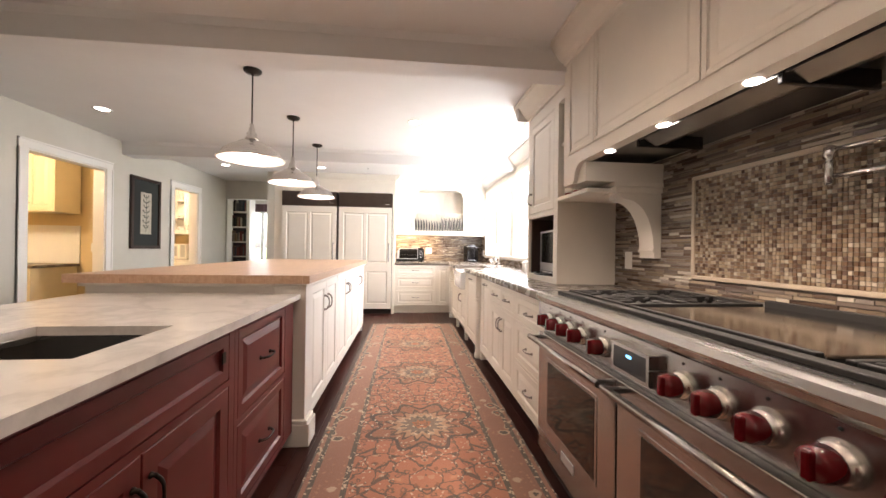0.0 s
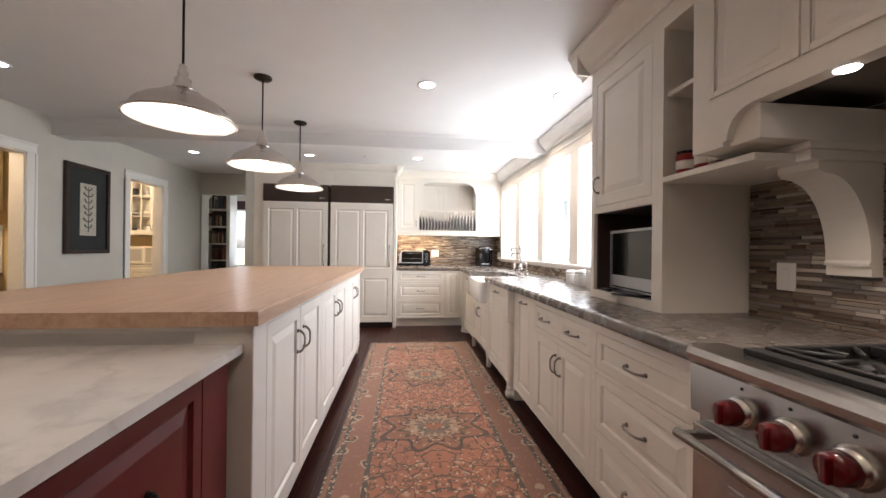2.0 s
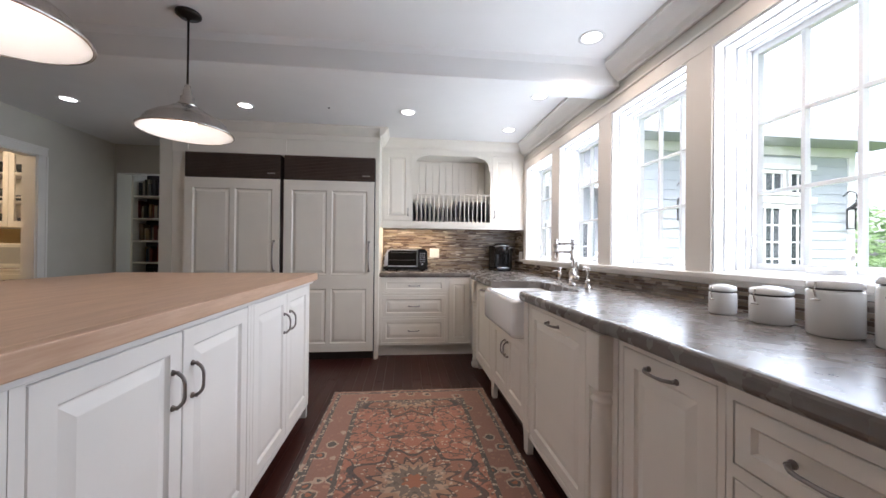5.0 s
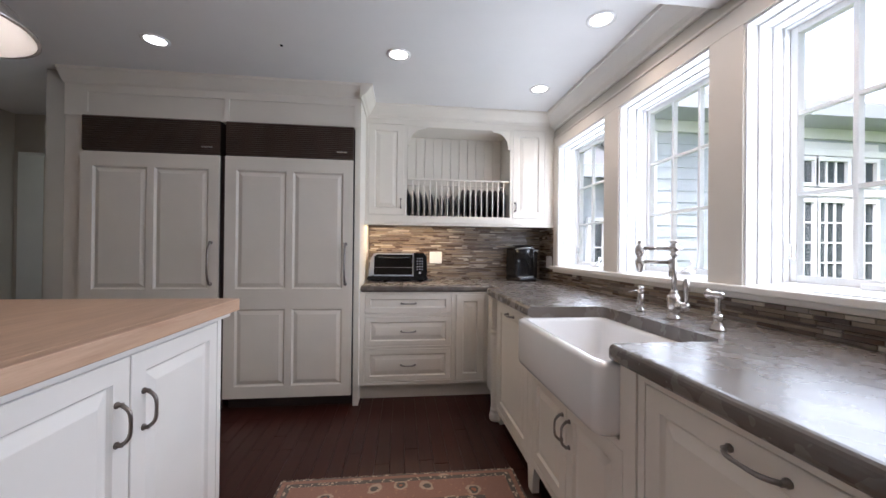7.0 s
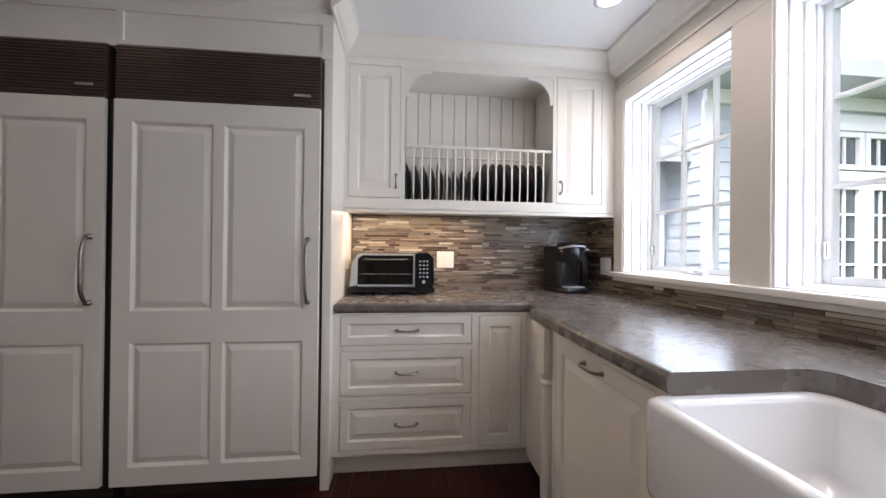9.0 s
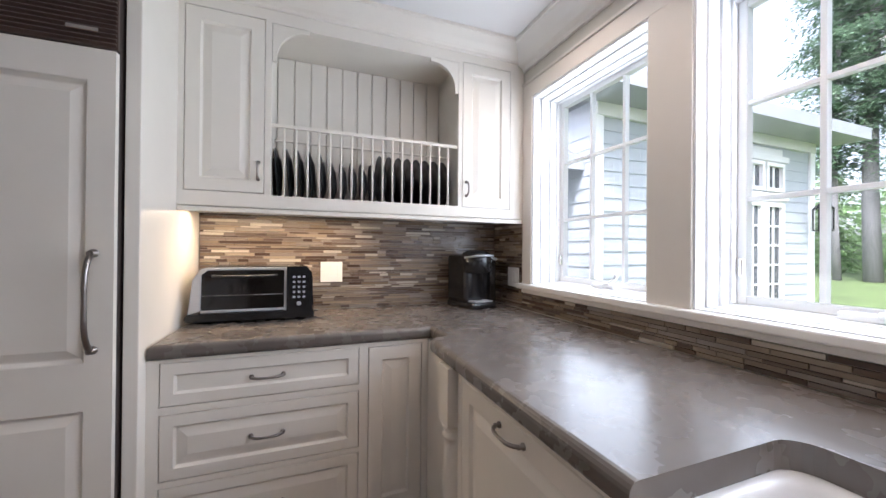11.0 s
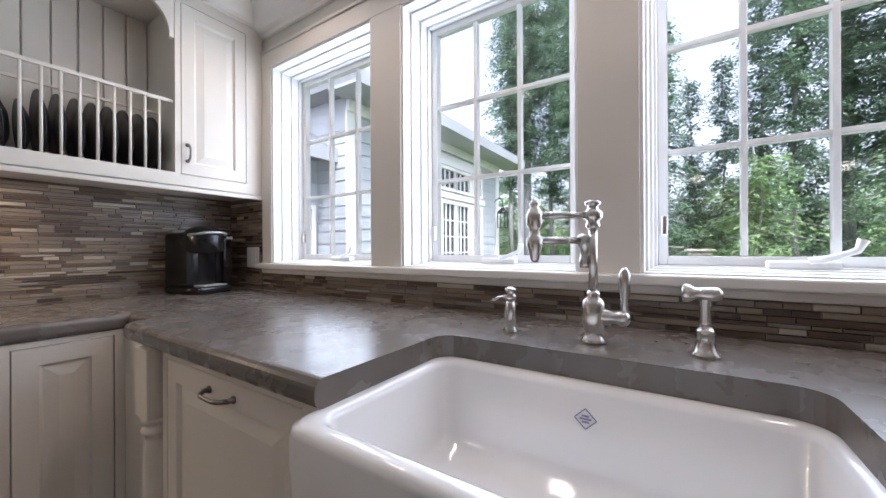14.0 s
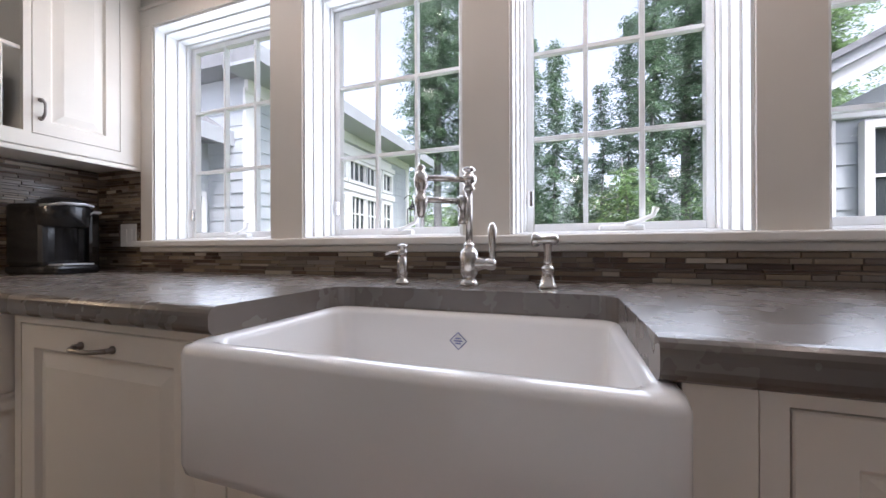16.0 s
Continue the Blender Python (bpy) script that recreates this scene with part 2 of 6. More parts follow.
def marble_mat():
    m, nt, b = nodes_of("white_marble")
    w = noise_tex(nt, 2.2, 9, (1, 1, 1), 0.6)
    vein = math_node(nt, "SUBTRACT", 1.0, math_node(nt, "MULTIPLY", math_node(nt, "ABSOLUTE", math_node(nt, "SUBTRACT", w, 0.5)), 22.0))
    vein = math_node(nt, "MULTIPLY", math_node(nt, "MAXIMUM", vein, 0.0), 0.28)
    cloud = ramp(nt, noise_tex(nt, 5, 5), [(0.3, (0.72, 0.69, 0.66)), (0.7, (0.83, 0.805, 0.775))])
    nt.links.new(mix_col(nt, vein, cloud, (0.40, 0.38, 0.37)), b.inputs["Base Color"])
    b.inputs["Roughness"].default_value = 0.22
    return m


def rug_mat(half_w, half_l):
    """Persian runner: border bands, a row of medallions down the field, small floral sprays, worn pile."""
    m, nt, b = nodes_of("persian_runner_wool")
    tc = nt.nodes.new("ShaderNodeTexCoord")
    sep = nt.nodes.new("ShaderNodeSeparateXYZ")
    nt.links.new(tc.outputs["Object"], sep.inputs[0])
    x, y = sep.outputs[0], sep.outputs[1]
    ax, ay = math_node(nt, "ABSOLUTE", x), math_node(nt, "ABSOLUTE", y)
    edge = math_node(nt, "MINIMUM", math_node(nt, "SUBTRACT", half_w, ax), math_node(nt, "SUBTRACT", half_l, ay))
    # folded coordinates so that the sprays are mirrored left and right
    comb = nt.nodes.new("ShaderNodeCombineXYZ")
    nt.links.new(ax, comb.inputs[0]); nt.links.new(y, comb.inputs[1])
    # a fine wobble breaks the motifs into petals and curls
    wob = nt.nodes.new("ShaderNodeTexNoise")
    wob.inputs["Scale"].default_value, wob.inputs["Detail"].default_value = 22.0, 3.0
    nt.links.new(comb.outputs[0], wob.inputs["Vector"])
    shift = nt.nodes.new("ShaderNodeVectorMath")
    shift.operation = "MULTIPLY_ADD"
    shift.inputs[1].default_value = (0.05, 0.05, 0.0)
    nt.links.new(wob.outputs["Color"], shift.inputs[0]); nt.links.new(comb.outputs[0], shift.inputs[2])

    def voro(scale, feature="F1"):
        v = nt.nodes.new("ShaderNodeTexVoronoi")
        v.feature = feature
        v.inputs["Scale"].default_value = scale
        nt.links.new(shift.outputs[0], v.inputs["Vector"])
        return v

    def band(lo, hi):
        return math_node(nt, "MULTIPLY", math_node(nt, "GREATER_THAN", edge, lo), math_node(nt, "LESS_THAN", edge, hi))

    rust, blue, ivory, rose, tan = (0.42, 0.15, 0.075), (0.055, 0.065, 0.066), (0.62, 0.50, 0.36), (0.36, 0.18, 0.125), (0.58, 0.31, 0.19)
    worn = noise_tex(nt, 2.4, 5)
    col = mix_col(nt, worn, (0.50, 0.215, 0.13), (0.38, 0.155, 0.10))
    v1 = voro(15.0)
    flower = math_node(nt, "LESS_THAN", v1.outputs["Distance"], 0.30)
    ring = math_node(nt, "MULTIPLY", flower, math_node(nt, "GREATER_THAN", v1.outputs["Distance"], 0.17))
    sprays = ramp(nt, v1.outputs["Color"], [(0.0, blue), (0.35, ivory), (0.55, (0.10, 0.12, 0.10)), (0.75, tan)], True)
    col = mix_col(nt, math_node(nt, "MULTIPLY", flower, 0.75), col, sprays)
    col = mix_col(nt, math_node(nt, "MULTIPLY", ring, 0.5), col, rust)
    v2 = voro(9.0, "DISTANCE_TO_EDGE")
    vine = math_node(nt, "LESS_THAN", v2.outputs["Distance"], 0.035)
    col = mix_col(nt, math_node(nt, "MULTIPLY", vine, 0.8), col, blue)
    # medallions down the middle
    yy = math_node(nt, "SUBTRACT", math_node(nt, "PINGPONG", math_node(nt, "ADD", y, 0.53), 0.5), 0.0)
    for wob, radius, shade, amount in ((4.0, 0.275, (0.035, 0.045, 0.05), 0.85), (4.0, 0.245, (0.46, 0.20, 0.12), 0.65), (8.0, 0.18, (0.035, 0.045, 0.05), 0.8), (8.0, 0.155, (0.50, 0.30, 0.19), 0.8), (4.0, 0.13, ivory, 0.4), (8.0, 0.105, (0.09, 0.10, 0.095), 0.75), (4.0, 0.05, rust, 0.9)):
        ang = math_node(nt, "ARCTAN2", yy, x)
        lobes = math_node(nt, "MULTIPLY", math_node(nt, "COSINE", math_node(nt, "MULTIPLY", ang, wob * 2)), 0.16)
        dd = math_node(nt, "SQRT", math_node(nt, "ADD", math_node(nt, "POWER", math_node(nt, "MULTIPLY", ax, 0.85), 2.0), math_node(nt, "POWER", yy, 2.0)))
        dd = math_node(nt, "MULTIPLY", dd, math_node(nt, "ADD", 1.0, lobes))
        col = mix_col(nt, math_node(nt, "MULTIPLY", math_node(nt, "LESS_THAN", dd, radius), amount), col, shade)
    leafs = voro(21.0)
    col = mix_col(nt, math_node(nt, "MULTIPLY", math_node(nt, "MULTIPLY", math_node(nt, "LESS_THAN", leafs.outputs["Distance"], 0.34), math_node(nt, "GREATER_THAN", leafs.outputs["Distance"], 0.2)), 0.7), col, (0.07, 0.075, 0.07))
    petals = math_node(nt, "LESS_THAN", voro(30.0).outputs["Distance"], 0.22)
    col = mix_col(nt, math_node(nt, "MULTIPLY", petals, 0.8), col, (0.70, 0.58, 0.43))
    # borders
    bcol = mix_col(nt, worn, rose, (0.28, 0.15, 0.11))
    v3 = voro(8.0)
    rosette = math_node(nt, "LESS_THAN", v3.outputs["Distance"], 0.33)
    bcol = mix_col(nt, math_node(nt, "MULTIPLY", rosette, 0.7), bcol, ivory)
    bcol = mix_col(nt, math_node(nt, "LESS_THAN", v3.outputs["Distance"], 0.24), bcol, (0.085, 0.085, 0.075))
    bcol = mix_col(nt, math_node(nt, "LESS_THAN", v3.outputs["Distance"], 0.13), bcol, rust)
    bcol = mix_col(nt, math_node(nt, "MULTIPLY", petals, 0.45), bcol, tan)
    col = mix_col(nt, band(-1, 0.225), col, bcol)
    dots = math_node(nt, "LESS_THAN", voro(45.0).outputs["Distance"], 0.35)
    guard = mix_col(nt, dots, (0.10, 0.095, 0.085), ivory)
    for lo, hi in ((0.0, 0.012), (0.035, 0.062), (0.20, 0.228)):
        col = mix_col(nt, band(lo, hi), col, guard)
    pile = noise_tex(nt, 420, 2)
    weave = noise_tex(nt, 60, 4, (1, 3, 1))
    col = mix_col(nt, math_node(nt, "MULTIPLY", weave, 0.3), col, (0.30, 0.18, 0.125))
    nt.links.new(col, b.inputs["Base Color"])
    b.inputs["Roughness"].default_value = 0.95
    b.inputs["Sheen Weight"].default_value = 0.15
    add_bump(nt, b, pile, 0.5, 0.003)
    return m


CONCRETE, MARBLE = concrete_mat(), marble_mat()
RUG = rug_mat(0.607, 2.65)

# ---- building helpers ----


def part(name, bm, material, parent=None, label="", smooth=False):
    me = bpy.data.meshes.new(name)
    if smooth:
        for f in bm.faces:
            f.smooth = True
    bm.normal_update()
    bm.to_mesh(me)
    bm.free()
    me.materials.append(material)
    ob = new(name, me)
    if parent is not None:
        ob.parent = parent
    if label:
        ob["label"] = label
    return ob


def structure(ob, label="", category=""):
    return tagged(ob, label, category, kind="structure")


def thing(name, m, label, category, group=""):
    e = new(name)
    e.matrix_world = m
    return tagged(e, label, category, group)


def box(x0, x1, y0, y1, z0, z1, bev=0.0, bm=None, seg=2):
    """A box, with rounded edges where bev is given, added to bm or to a new bmesh."""
    own = bmesh.new()
    bmesh.ops.create_cube(own, size=1)
    for v in own.verts:
        v.co = Vector(((x0 + x1) / 2 + v.co.x * abs(x1 - x0), (y0 + y1) / 2 + v.co.y * abs(y1 - y0), (z0 + z1) / 2 + v.co.z * abs(z1 - z0)))
    if bev:
        bmesh.ops.bevel(own, geom=own.edges[:], offset=bev, segments=seg, profile=0.5, affect="EDGES")
    if bm is None:
        return own
    return join(bm, own)


def join(bm, own):
    base = [bm.verts.new(v.co) for v in own.verts]
    own.verts.index_update()
    for f in own.faces:
        nf = bm.faces.new([base[v.index] for v in f.verts])
        nf.smooth = f.smooth
    own.free()
    return bm


def boxes(rows, bev=0.0):
    bm = bmesh.new()
    for r in rows:
        box(*r, bev=bev, bm=bm)
    return bm


def lathe(profile, n=24, loc=(0, 0, 0), axis="z", bm=None, caps=True):
    """A turned shape: profile rows of (radius, height)."""
    bm = bm if bm is not None else bmesh.new()
    rings = []
    for r, h in profile:
        ring = []
        for i in range(n):
            a = 2 * math.pi * i / n
            p = (r * math.cos(a), r * math.sin(a), h)
            if axis == "x":
                p = (p[2], p[0], p[1])
            elif axis == "y":
                p = (p[0], p[2], p[1])
            ring.append(bm.verts.new(Vector(p) + Vector(loc)))
        rings.append(ring)
    for a, b in zip(rings, rings[1:]):
        for i in range(n):
            f = bm.faces.new((a[i], a[(i + 1) % n], b[(i + 1) % n], b[i]))
            f.smooth = True
    for ring in (rings[0], rings[-1]) if caps else ():
        try:
            bm.faces.new(ring)
        except ValueError:
            pass
    bmesh.ops.recalc_face_normals(bm, faces=bm.faces[:])
    return bm


def tube(points, r, n=10, bm=None):
    """A round bar swept along points; r is one radius or one for each point."""
    bm = bm if bm is not None else bmesh.new()
    pts = [Vector(p) for p in points]
    rads = r if isinstance(r, (list, tuple)) else [r] * len(pts)
    rings = []
    up = Vector((0.31, 0.53, 0.79))
    for i, p in enumerate(pts):
        t = (pts[min(i + 1, len(pts) - 1)] - pts[max(i - 1, 0)]).normalized()
        s = t.cross(up).normalized()
        q = t.cross(s)
        rings.append([bm.verts.new(p + (s * math.cos(2 * math.pi * k / n) + q * math.sin(2 * math.pi * k / n)) * rads[i]) for k in range(n)])
    for a, b in zip(rings, rings[1:]):
        for k in range(n):
            f = bm.faces.new((a[k], a[(k + 1) % n], b[(k + 1) % n], b[k]))
            f.smooth = True
    bm.faces.new(rings[0])
    bm.faces.new(rings[-1])
    bmesh.ops.recalc_face_normals(bm, faces=bm.faces[:])
    return bm


def prism(outline, lo, hi, axis="x", bm=None):
    """A flat outline of (a, b) drawn out along an axis from lo to hi."""
    bm = bm if bm is not None else bmesh.new()

    def at(a, b, c):
        return {"x": (c, a, b), "y": (a, c, b), "z": (a, b, c)}[axis]

    r0 = [bm.verts.new(at(a, b, lo)) for a, b in outline]
    r1 = [bm.verts.new(at(a, b, hi)) for a, b in outline]
    n = len(outline)
    for i in range(n):
        bm.faces.new((r0[i], r0[(i + 1) % n], r1[(i + 1) % n], r1[i]))
    bm.faces.new(r0)
    bm.faces.new(r1)
    bmesh.ops.recalc_face_normals(bm, faces=bm.faces[:])
    return bm


def front(u0, u1, v0, v1, thick=0.02, stile=0.06, bead=0.008, drop=0.010, field=0.035, raised=True, bm=None):
    """A framed door or drawer front in the local x-z plane, facing -y, with a sunk bead and a raised field."""
    bm = bm if bm is not None else bmesh.new()
    w, h = u1 - u0, v1 - v0
    stile = min(stile, w * 0.28, h * 0.28)
    levels = [(0.0, 0.0), (0.0, thick - 0.002), (0.002, thick), (stile, thick), (stile + bead * 0.5, thick - drop * 0.55), (stile + bead, thick - drop)]
    if raised and min(w, h) > 2 * (stile + bead + field) + 0.02:
        levels += [(stile + bead + 0.004, thick - drop), (stile + bead + field, thick - 0.002)]
    rings = []
    for ins, out in levels:
        rings.append([bm.verts.new(p) for p in ((u0 + ins, -out, v0 + ins), (u1 - ins, -out, v0 + ins), (u1 - ins, -out, v1 - ins), (u0 + ins, -out, v1 - ins))])
    for a, b in zip(rings, rings[1:]):
        for i in range(4):
            bm.faces.new((a[i], a[(i + 1) % 4], b[(i + 1) % 4], b[i]))
    bm.faces.new(rings[-1])
    bm.faces.new(rings[0][::-1])
    return bm


def face_frame(u0, u1, v0, v1, holes, thick=0.02, gap=0.003):
    """The frame of a cabinet front, with openings a little larger than the doors in them."""
    hs = [(a - gap, b + gap, c - gap, d + gap) for a, b, c, d in holes]
    us = sorted({u0, u1, *[h[0] for h in hs], *[h[1] for h in hs]})
    vs = sorted({v0, v1, *[h[2] for h in hs], *[h[3] for h in hs]})
    bm, made = bmesh.new(), {}

    def vert(a, y, c):
        key = (a, y, c)
        if key not in made:
            made[key] = bm.verts.new(key)
        return made[key]

    def solid(i, j):
        if not (0 <= i < len(us) - 1 and 0 <= j < len(vs) - 1):
            return False
        a, c = (us[i] + us[i + 1]) / 2, (vs[j] + vs[j + 1]) / 2
        return not any(h[0] <= a <= h[1] and h[2] <= c <= h[3] for h in hs)

    for i in range(len(us) - 1):
        for j in range(len(vs) - 1):
            if not solid(i, j):
                continue
            a, b, c, d = us[i], us[i + 1], vs[j], vs[j + 1]
            for y in (-thick, 0.0):
                bm.faces.new([vert(a, y, c), vert(b, y, c), vert(b, y, d), vert(a, y, d)])
            for di, dj, p, q in ((-1, 0, (a, c), (a, d)), (1, 0, (b, c), (b, d)), (0, -1, (a, c), (b, c)), (0, 1, (a, d), (b, d))):
                if not solid(i + di, j + dj):
                    bm.faces.new([vert(p[0], -thick, p[1]), vert(q[0], -thick, q[1]), vert(q[0], 0.0, q[1]), vert(p[0], 0.0, p[1])])
    bmesh.ops.recalc_face_normals(bm, faces=bm.faces[:])
    return bm


pull_meshes = {}


def pull(parent, u, v, length=0.1, upright=False, out=0.02, mat=None, name="handle", size=1.0):
    """An arched bar pull on two feet."""
    key = (length, upright, size, (mat or PULL).name)
    if key not in pull_meshes:
        bm = bmesh.new()
        k = 12
        pts = []
        for i in range(k + 1):
            s = -1 + 2 * i / k
            pts.append((s * length / 2, -(0.012 + 0.022 * (1 - s ** 4)) * size, 0))
        rad = [0.0045 * size * (1.25 - 0.3 * (1 - abs(-1 + 2 * i / k))) for i in range(k + 1)]
        tube(pts, rad, 8, bm)
        for s in (-1, 1):
            own = bmesh.new()
            lathe([(0.009 * size, 0.0), (0.009 * size, -0.004), (0.0055 * size, -0.007), (0.006 * size, -0.016 * size)], 10, (s * length / 2, 0, 0), "y", own)
            join(bm, own)
        if upright:
            for q in bm.verts:
                q.co = Vector((q.co.z, q.co.y, q.co.x))
            bmesh.ops.recalc_face_normals(bm, faces=bm.faces[:])
        me = bpy.data.meshes.new("handle")
        bm.to_mesh(me)
        bm.free()
        me.materials.append(mat or PULL)
        pull_meshes[key] = me
    ob = new(name, pull_meshes[key])
    ob.parent = parent
    ob.location = (u, -out, v)
    return ob


def base_unit(name, m, width, depth, v0, v1, fronts, label, mat, kick=True, category="cabinet", group="", thick=0.02, mat_pull=None, body_top=None, inset=0.028, drop=0.12):
    """A cabinet: body, face frame, its doors and drawers with pulls. fronts: (kind, u0, u1, v0, v1, pull)."""
    root = thing(name, m, label, category, group)
    part("body", box(0.001, width - 0.001, 0.0, depth, v0, body_top or v1), mat, root)
    part("face_frame", face_frame(0, width, v0, v1, [f[1:5] for f in fronts], thick), mat, root)
    for kind, a, b, c, d, where in fronts:
        ob = part(kind, front(a, b, c, d, thick, stile=0.055 if kind == "door" else 0.04), mat, root)
        if where == "top":
            pull(ob, (a + b) / 2, d - 0.035, 0.11, out=thick, mat=mat_pull)
        elif where == "mid":
            pull(ob, (a + b) / 2, (c + d) / 2, 0.11, out=thick, mat=mat_pull)
        elif where == "r":
            pull(ob, b - inset, d - drop, 0.10, True, out=thick, mat=mat_pull)
        elif where == "l":
            pull(ob, a + inset, d - drop, 0.10, True, out=thick, mat=mat_pull)
        elif where == "rb":
            pull(ob, b - 0.028, c + 0.12, 0.075, True, out=thick, mat=mat_pull)
        elif where == "lb":
            pull(ob, a + 0.028, c + 0.12, 0.075, True, out=thick, mat=mat_pull)
    if kick:
        # unless a paint is given, the kick's colour holds the shade under the cabinet
        part("toe_kick", box(0.0, width, 0.06, 0.09, 0, v0), kick if not isinstance(kick, bool) else RECESS_SHADE, root)
    return root


CROWN = [(0.0, 0.0), (0.012, 0.0), (0.016, 0.012), (0.035, 0.022), (0.055, 0.045), (0.075, 0.075), (0.082, 0.085), (0.09, 0.088), (0.09, 0.105), (0.0, 0.105)]


def crown(axis, at, sign, lo, hi, top, size=1.0, bm=None):
    """Crown moulding under a ceiling. at: the wall's plane; sign: the way it sticks out."""
    return prism([(at + sign * o * size, top - 0.105 * size + h * size) for o, h in CROWN], lo, hi, axis, bm)

# ---- structure ----
XW, YB, XL, YN = 1.64, 6.82, -3.40, -2.6   # window wall, back wall, left wall, wall behind
SILL, HEAD = 1.07, 2.14

structure(part("floor", box(-6.2, 1.9, YN - 0.2, 9.4, -0.12, -0.014), SUBFLOOR), "dark subfloor under the planks", "floor")
structure(part("ceiling", box(-6.2, 1.9, YN - 0.2, 9.4, CEIL, CEIL + 0.15), CEILP), "smooth white painted ceiling", "ceiling")
rows = [(XW, 1.86, YN, 3.105, -0.3, CEIL), (XW, 1.86, 6.385, 9.4, -0.3, CEIL), (XW, 1.86, 3.105, 6.385, -0.3, SILL - 0.03), (XW, 1.86, 3.105, 6.385, HEAD, CEIL)]
rows += [(XW, 1.86, OPENINGS[i + 1][1], OPENINGS[i][0], SILL - 0.03, HEAD) for i in range(3)]
structure(part("wall_east", boxes(rows), WALLP), "warm greige painted window wall", "wall")
structure(part("wall_north", box(-2.13, XW, YB, YB + 0.15, 0, CEIL), WALLP), "greige wall behind the fridges and cabinets", "wall")
structure(part("wall_stub", box(-2.25, -2.13, 6.12, 8.9, 0, CEIL), WALLP), "end of a greige wall beside the fridge", "wall")
structure(part("wall_hall", boxes([(XL, -3.37, 7.12, 7.24, 0, CEIL), (-3.37, -2.25, 7.12, 7.24, 2.09, CEIL)]), WALLP), "hall wall with a wide cased opening", "wall")
structure(part("wall_west", boxes([(XL - 0.12, XL, YN, 3.42, 0, CEIL), (XL - 0.12, XL, 4.30, 5.55, 0, CEIL), (XL - 0.12, XL, 6.17, 7.4, 0, CEIL),
                                  (XL - 0.12, XL, 3.42, 4.30, 2.05, CEIL), (XL - 0.12, XL, 5.55, 6.17, 2.06, CEIL)]), WALLP), "greige wall with two cased doorways", "wall")
structure(part("wall_south", box(-6.2, 1.9, YN - 0.15, YN, 0, CEIL), WALLP), "plain greige wall", "wall")
structure(part("wall_side_rooms", boxes([(-5.6, -5.5, YN, 9.4, 0, CEIL), (-5.5, XL - 0.12, 4.86, 4.96, 0, CEIL), (-5.5, XL - 0.12, 7.3, 7.4, 0, CEIL), (-5.5, XL - 0.12, 2.2, 2.3, 0, CEIL)]), YELLOWP), "yellow painted walls of the side rooms", "wall")
structure(part("wall_library", boxes([(-5.5, -3.85, 8.9, 9.02, 0, CEIL), (-2.93, -2.13, 8.9, 9.02, 0, CEIL), (-3.85, -2.93, 8.9, 9.02, 0, 0.75), (-3.85, -2.93, 8.9, 9.02, 2.05, CEIL)]), WALLP), "library wall with a window opening", "wall")


def casing(name, y0, y1, top, label):
    root = structure(thing(name, pose(0, 0, 0), label, "door frame"), label, "door frame")
    for a, b in ((y0 - 0.09, y0), (y1, y1 + 0.09)):
        part("jamb_casing", boxes([(XL, XL + 0.018, a, b, 0, top), (XL, XL + 0.026, a if a < y0 else b - 0.02, a + 0.02 if a < y0 else b, 0, top)], 0.003), TRIM, root)
    part("head_casing", boxes([(XL, XL + 0.018, y0 - 0.09, y1 + 0.09, top, top + 0.09), (XL, XL + 0.026, y0 - 0.09, y1 + 0.09, top + 0.07, top + 0.09)], 0.003), TRIM, root)
    part("lining", boxes([(XL - 0.12, XL, y0, y0 + 0.012, 0, top), (XL - 0.12, XL, y1 - 0.012, y1, 0, top), (XL - 0.12, XL, y0, y1, top - 0.012, top)]), TRIM, root)


casing("door_1", 3.42, 4.30, 2.05, "white painted casing of an open doorway")
casing("door_2", 5.55, 6.17, 2.06, "white painted casing of a narrow doorway")
structure(part("baseboard", boxes([(XL, XL + 0.015, YN, 3.33, 0, 0.14), (XL, XL + 0.015, 4.39, 5.46, 0, 0.14), (XL, XL + 0.015, 6.26, 7.12, 0, 0.14)], 0.003), TRIM), "white painted baseboard", "baseboard")

# ceiling beams with a small bed moulding
for y0, y1, x1 in ((1.86, 2.05, 1.20), (4.54, 4.75, XW)):
    beam = structure(thing("beam", pose(0, 0, 0), "white boxed ceiling beam", "beam"), "white boxed ceiling beam", "beam")
    part("beam_box", box(XL, x1, y0, y1, 2.285, CEIL, 0.004), CEILP, beam)
    part("bed_mould", prism([(y0 - 0.03, CEIL), (y0, CEIL - 0.035), (y0, CEIL)], XL, x1, "x"), CEILP, beam)
    part("bed_mould", prism([(y1 + 0.03, CEIL), (y1, CEIL), (y1, CEIL - 0.035)], XL, x1, "x"), CEILP, beam)

# crown along the window wall, with flat frieze and picture rail
bm = crown("y", XW, -1, 2.75, 4.54, CEIL, 1.3)
bm = crown("y", XW, -1, 4.75, 6.49, CEIL, 1.3, bm=bm)
structure(part("trim", bm, TRIM), "white crown moulding over the windows", "crown moulding")
structure(part("trim", boxes([(XW - 0.012, XW, 3.02, 6.40 + 0.08, HEAD, HEAD + 0.085), (XW - 0.020, XW, 3.02, 6.48, HEAD + 0.085, HEAD + 0.10),
                             (XW - 0.012, XW, 6.385, 6.47, SILL, HEAD), (XW - 0.012, XW, 3.02, 3.105, SILL, HEAD)]
                            + [(XW - 0.012, XW, OPENINGS[i + 1][1], OPENINGS[i][0], SILL, HEAD) for i in range(3)], 0.002), CASING), "flat painted window casing boards", "window casing")
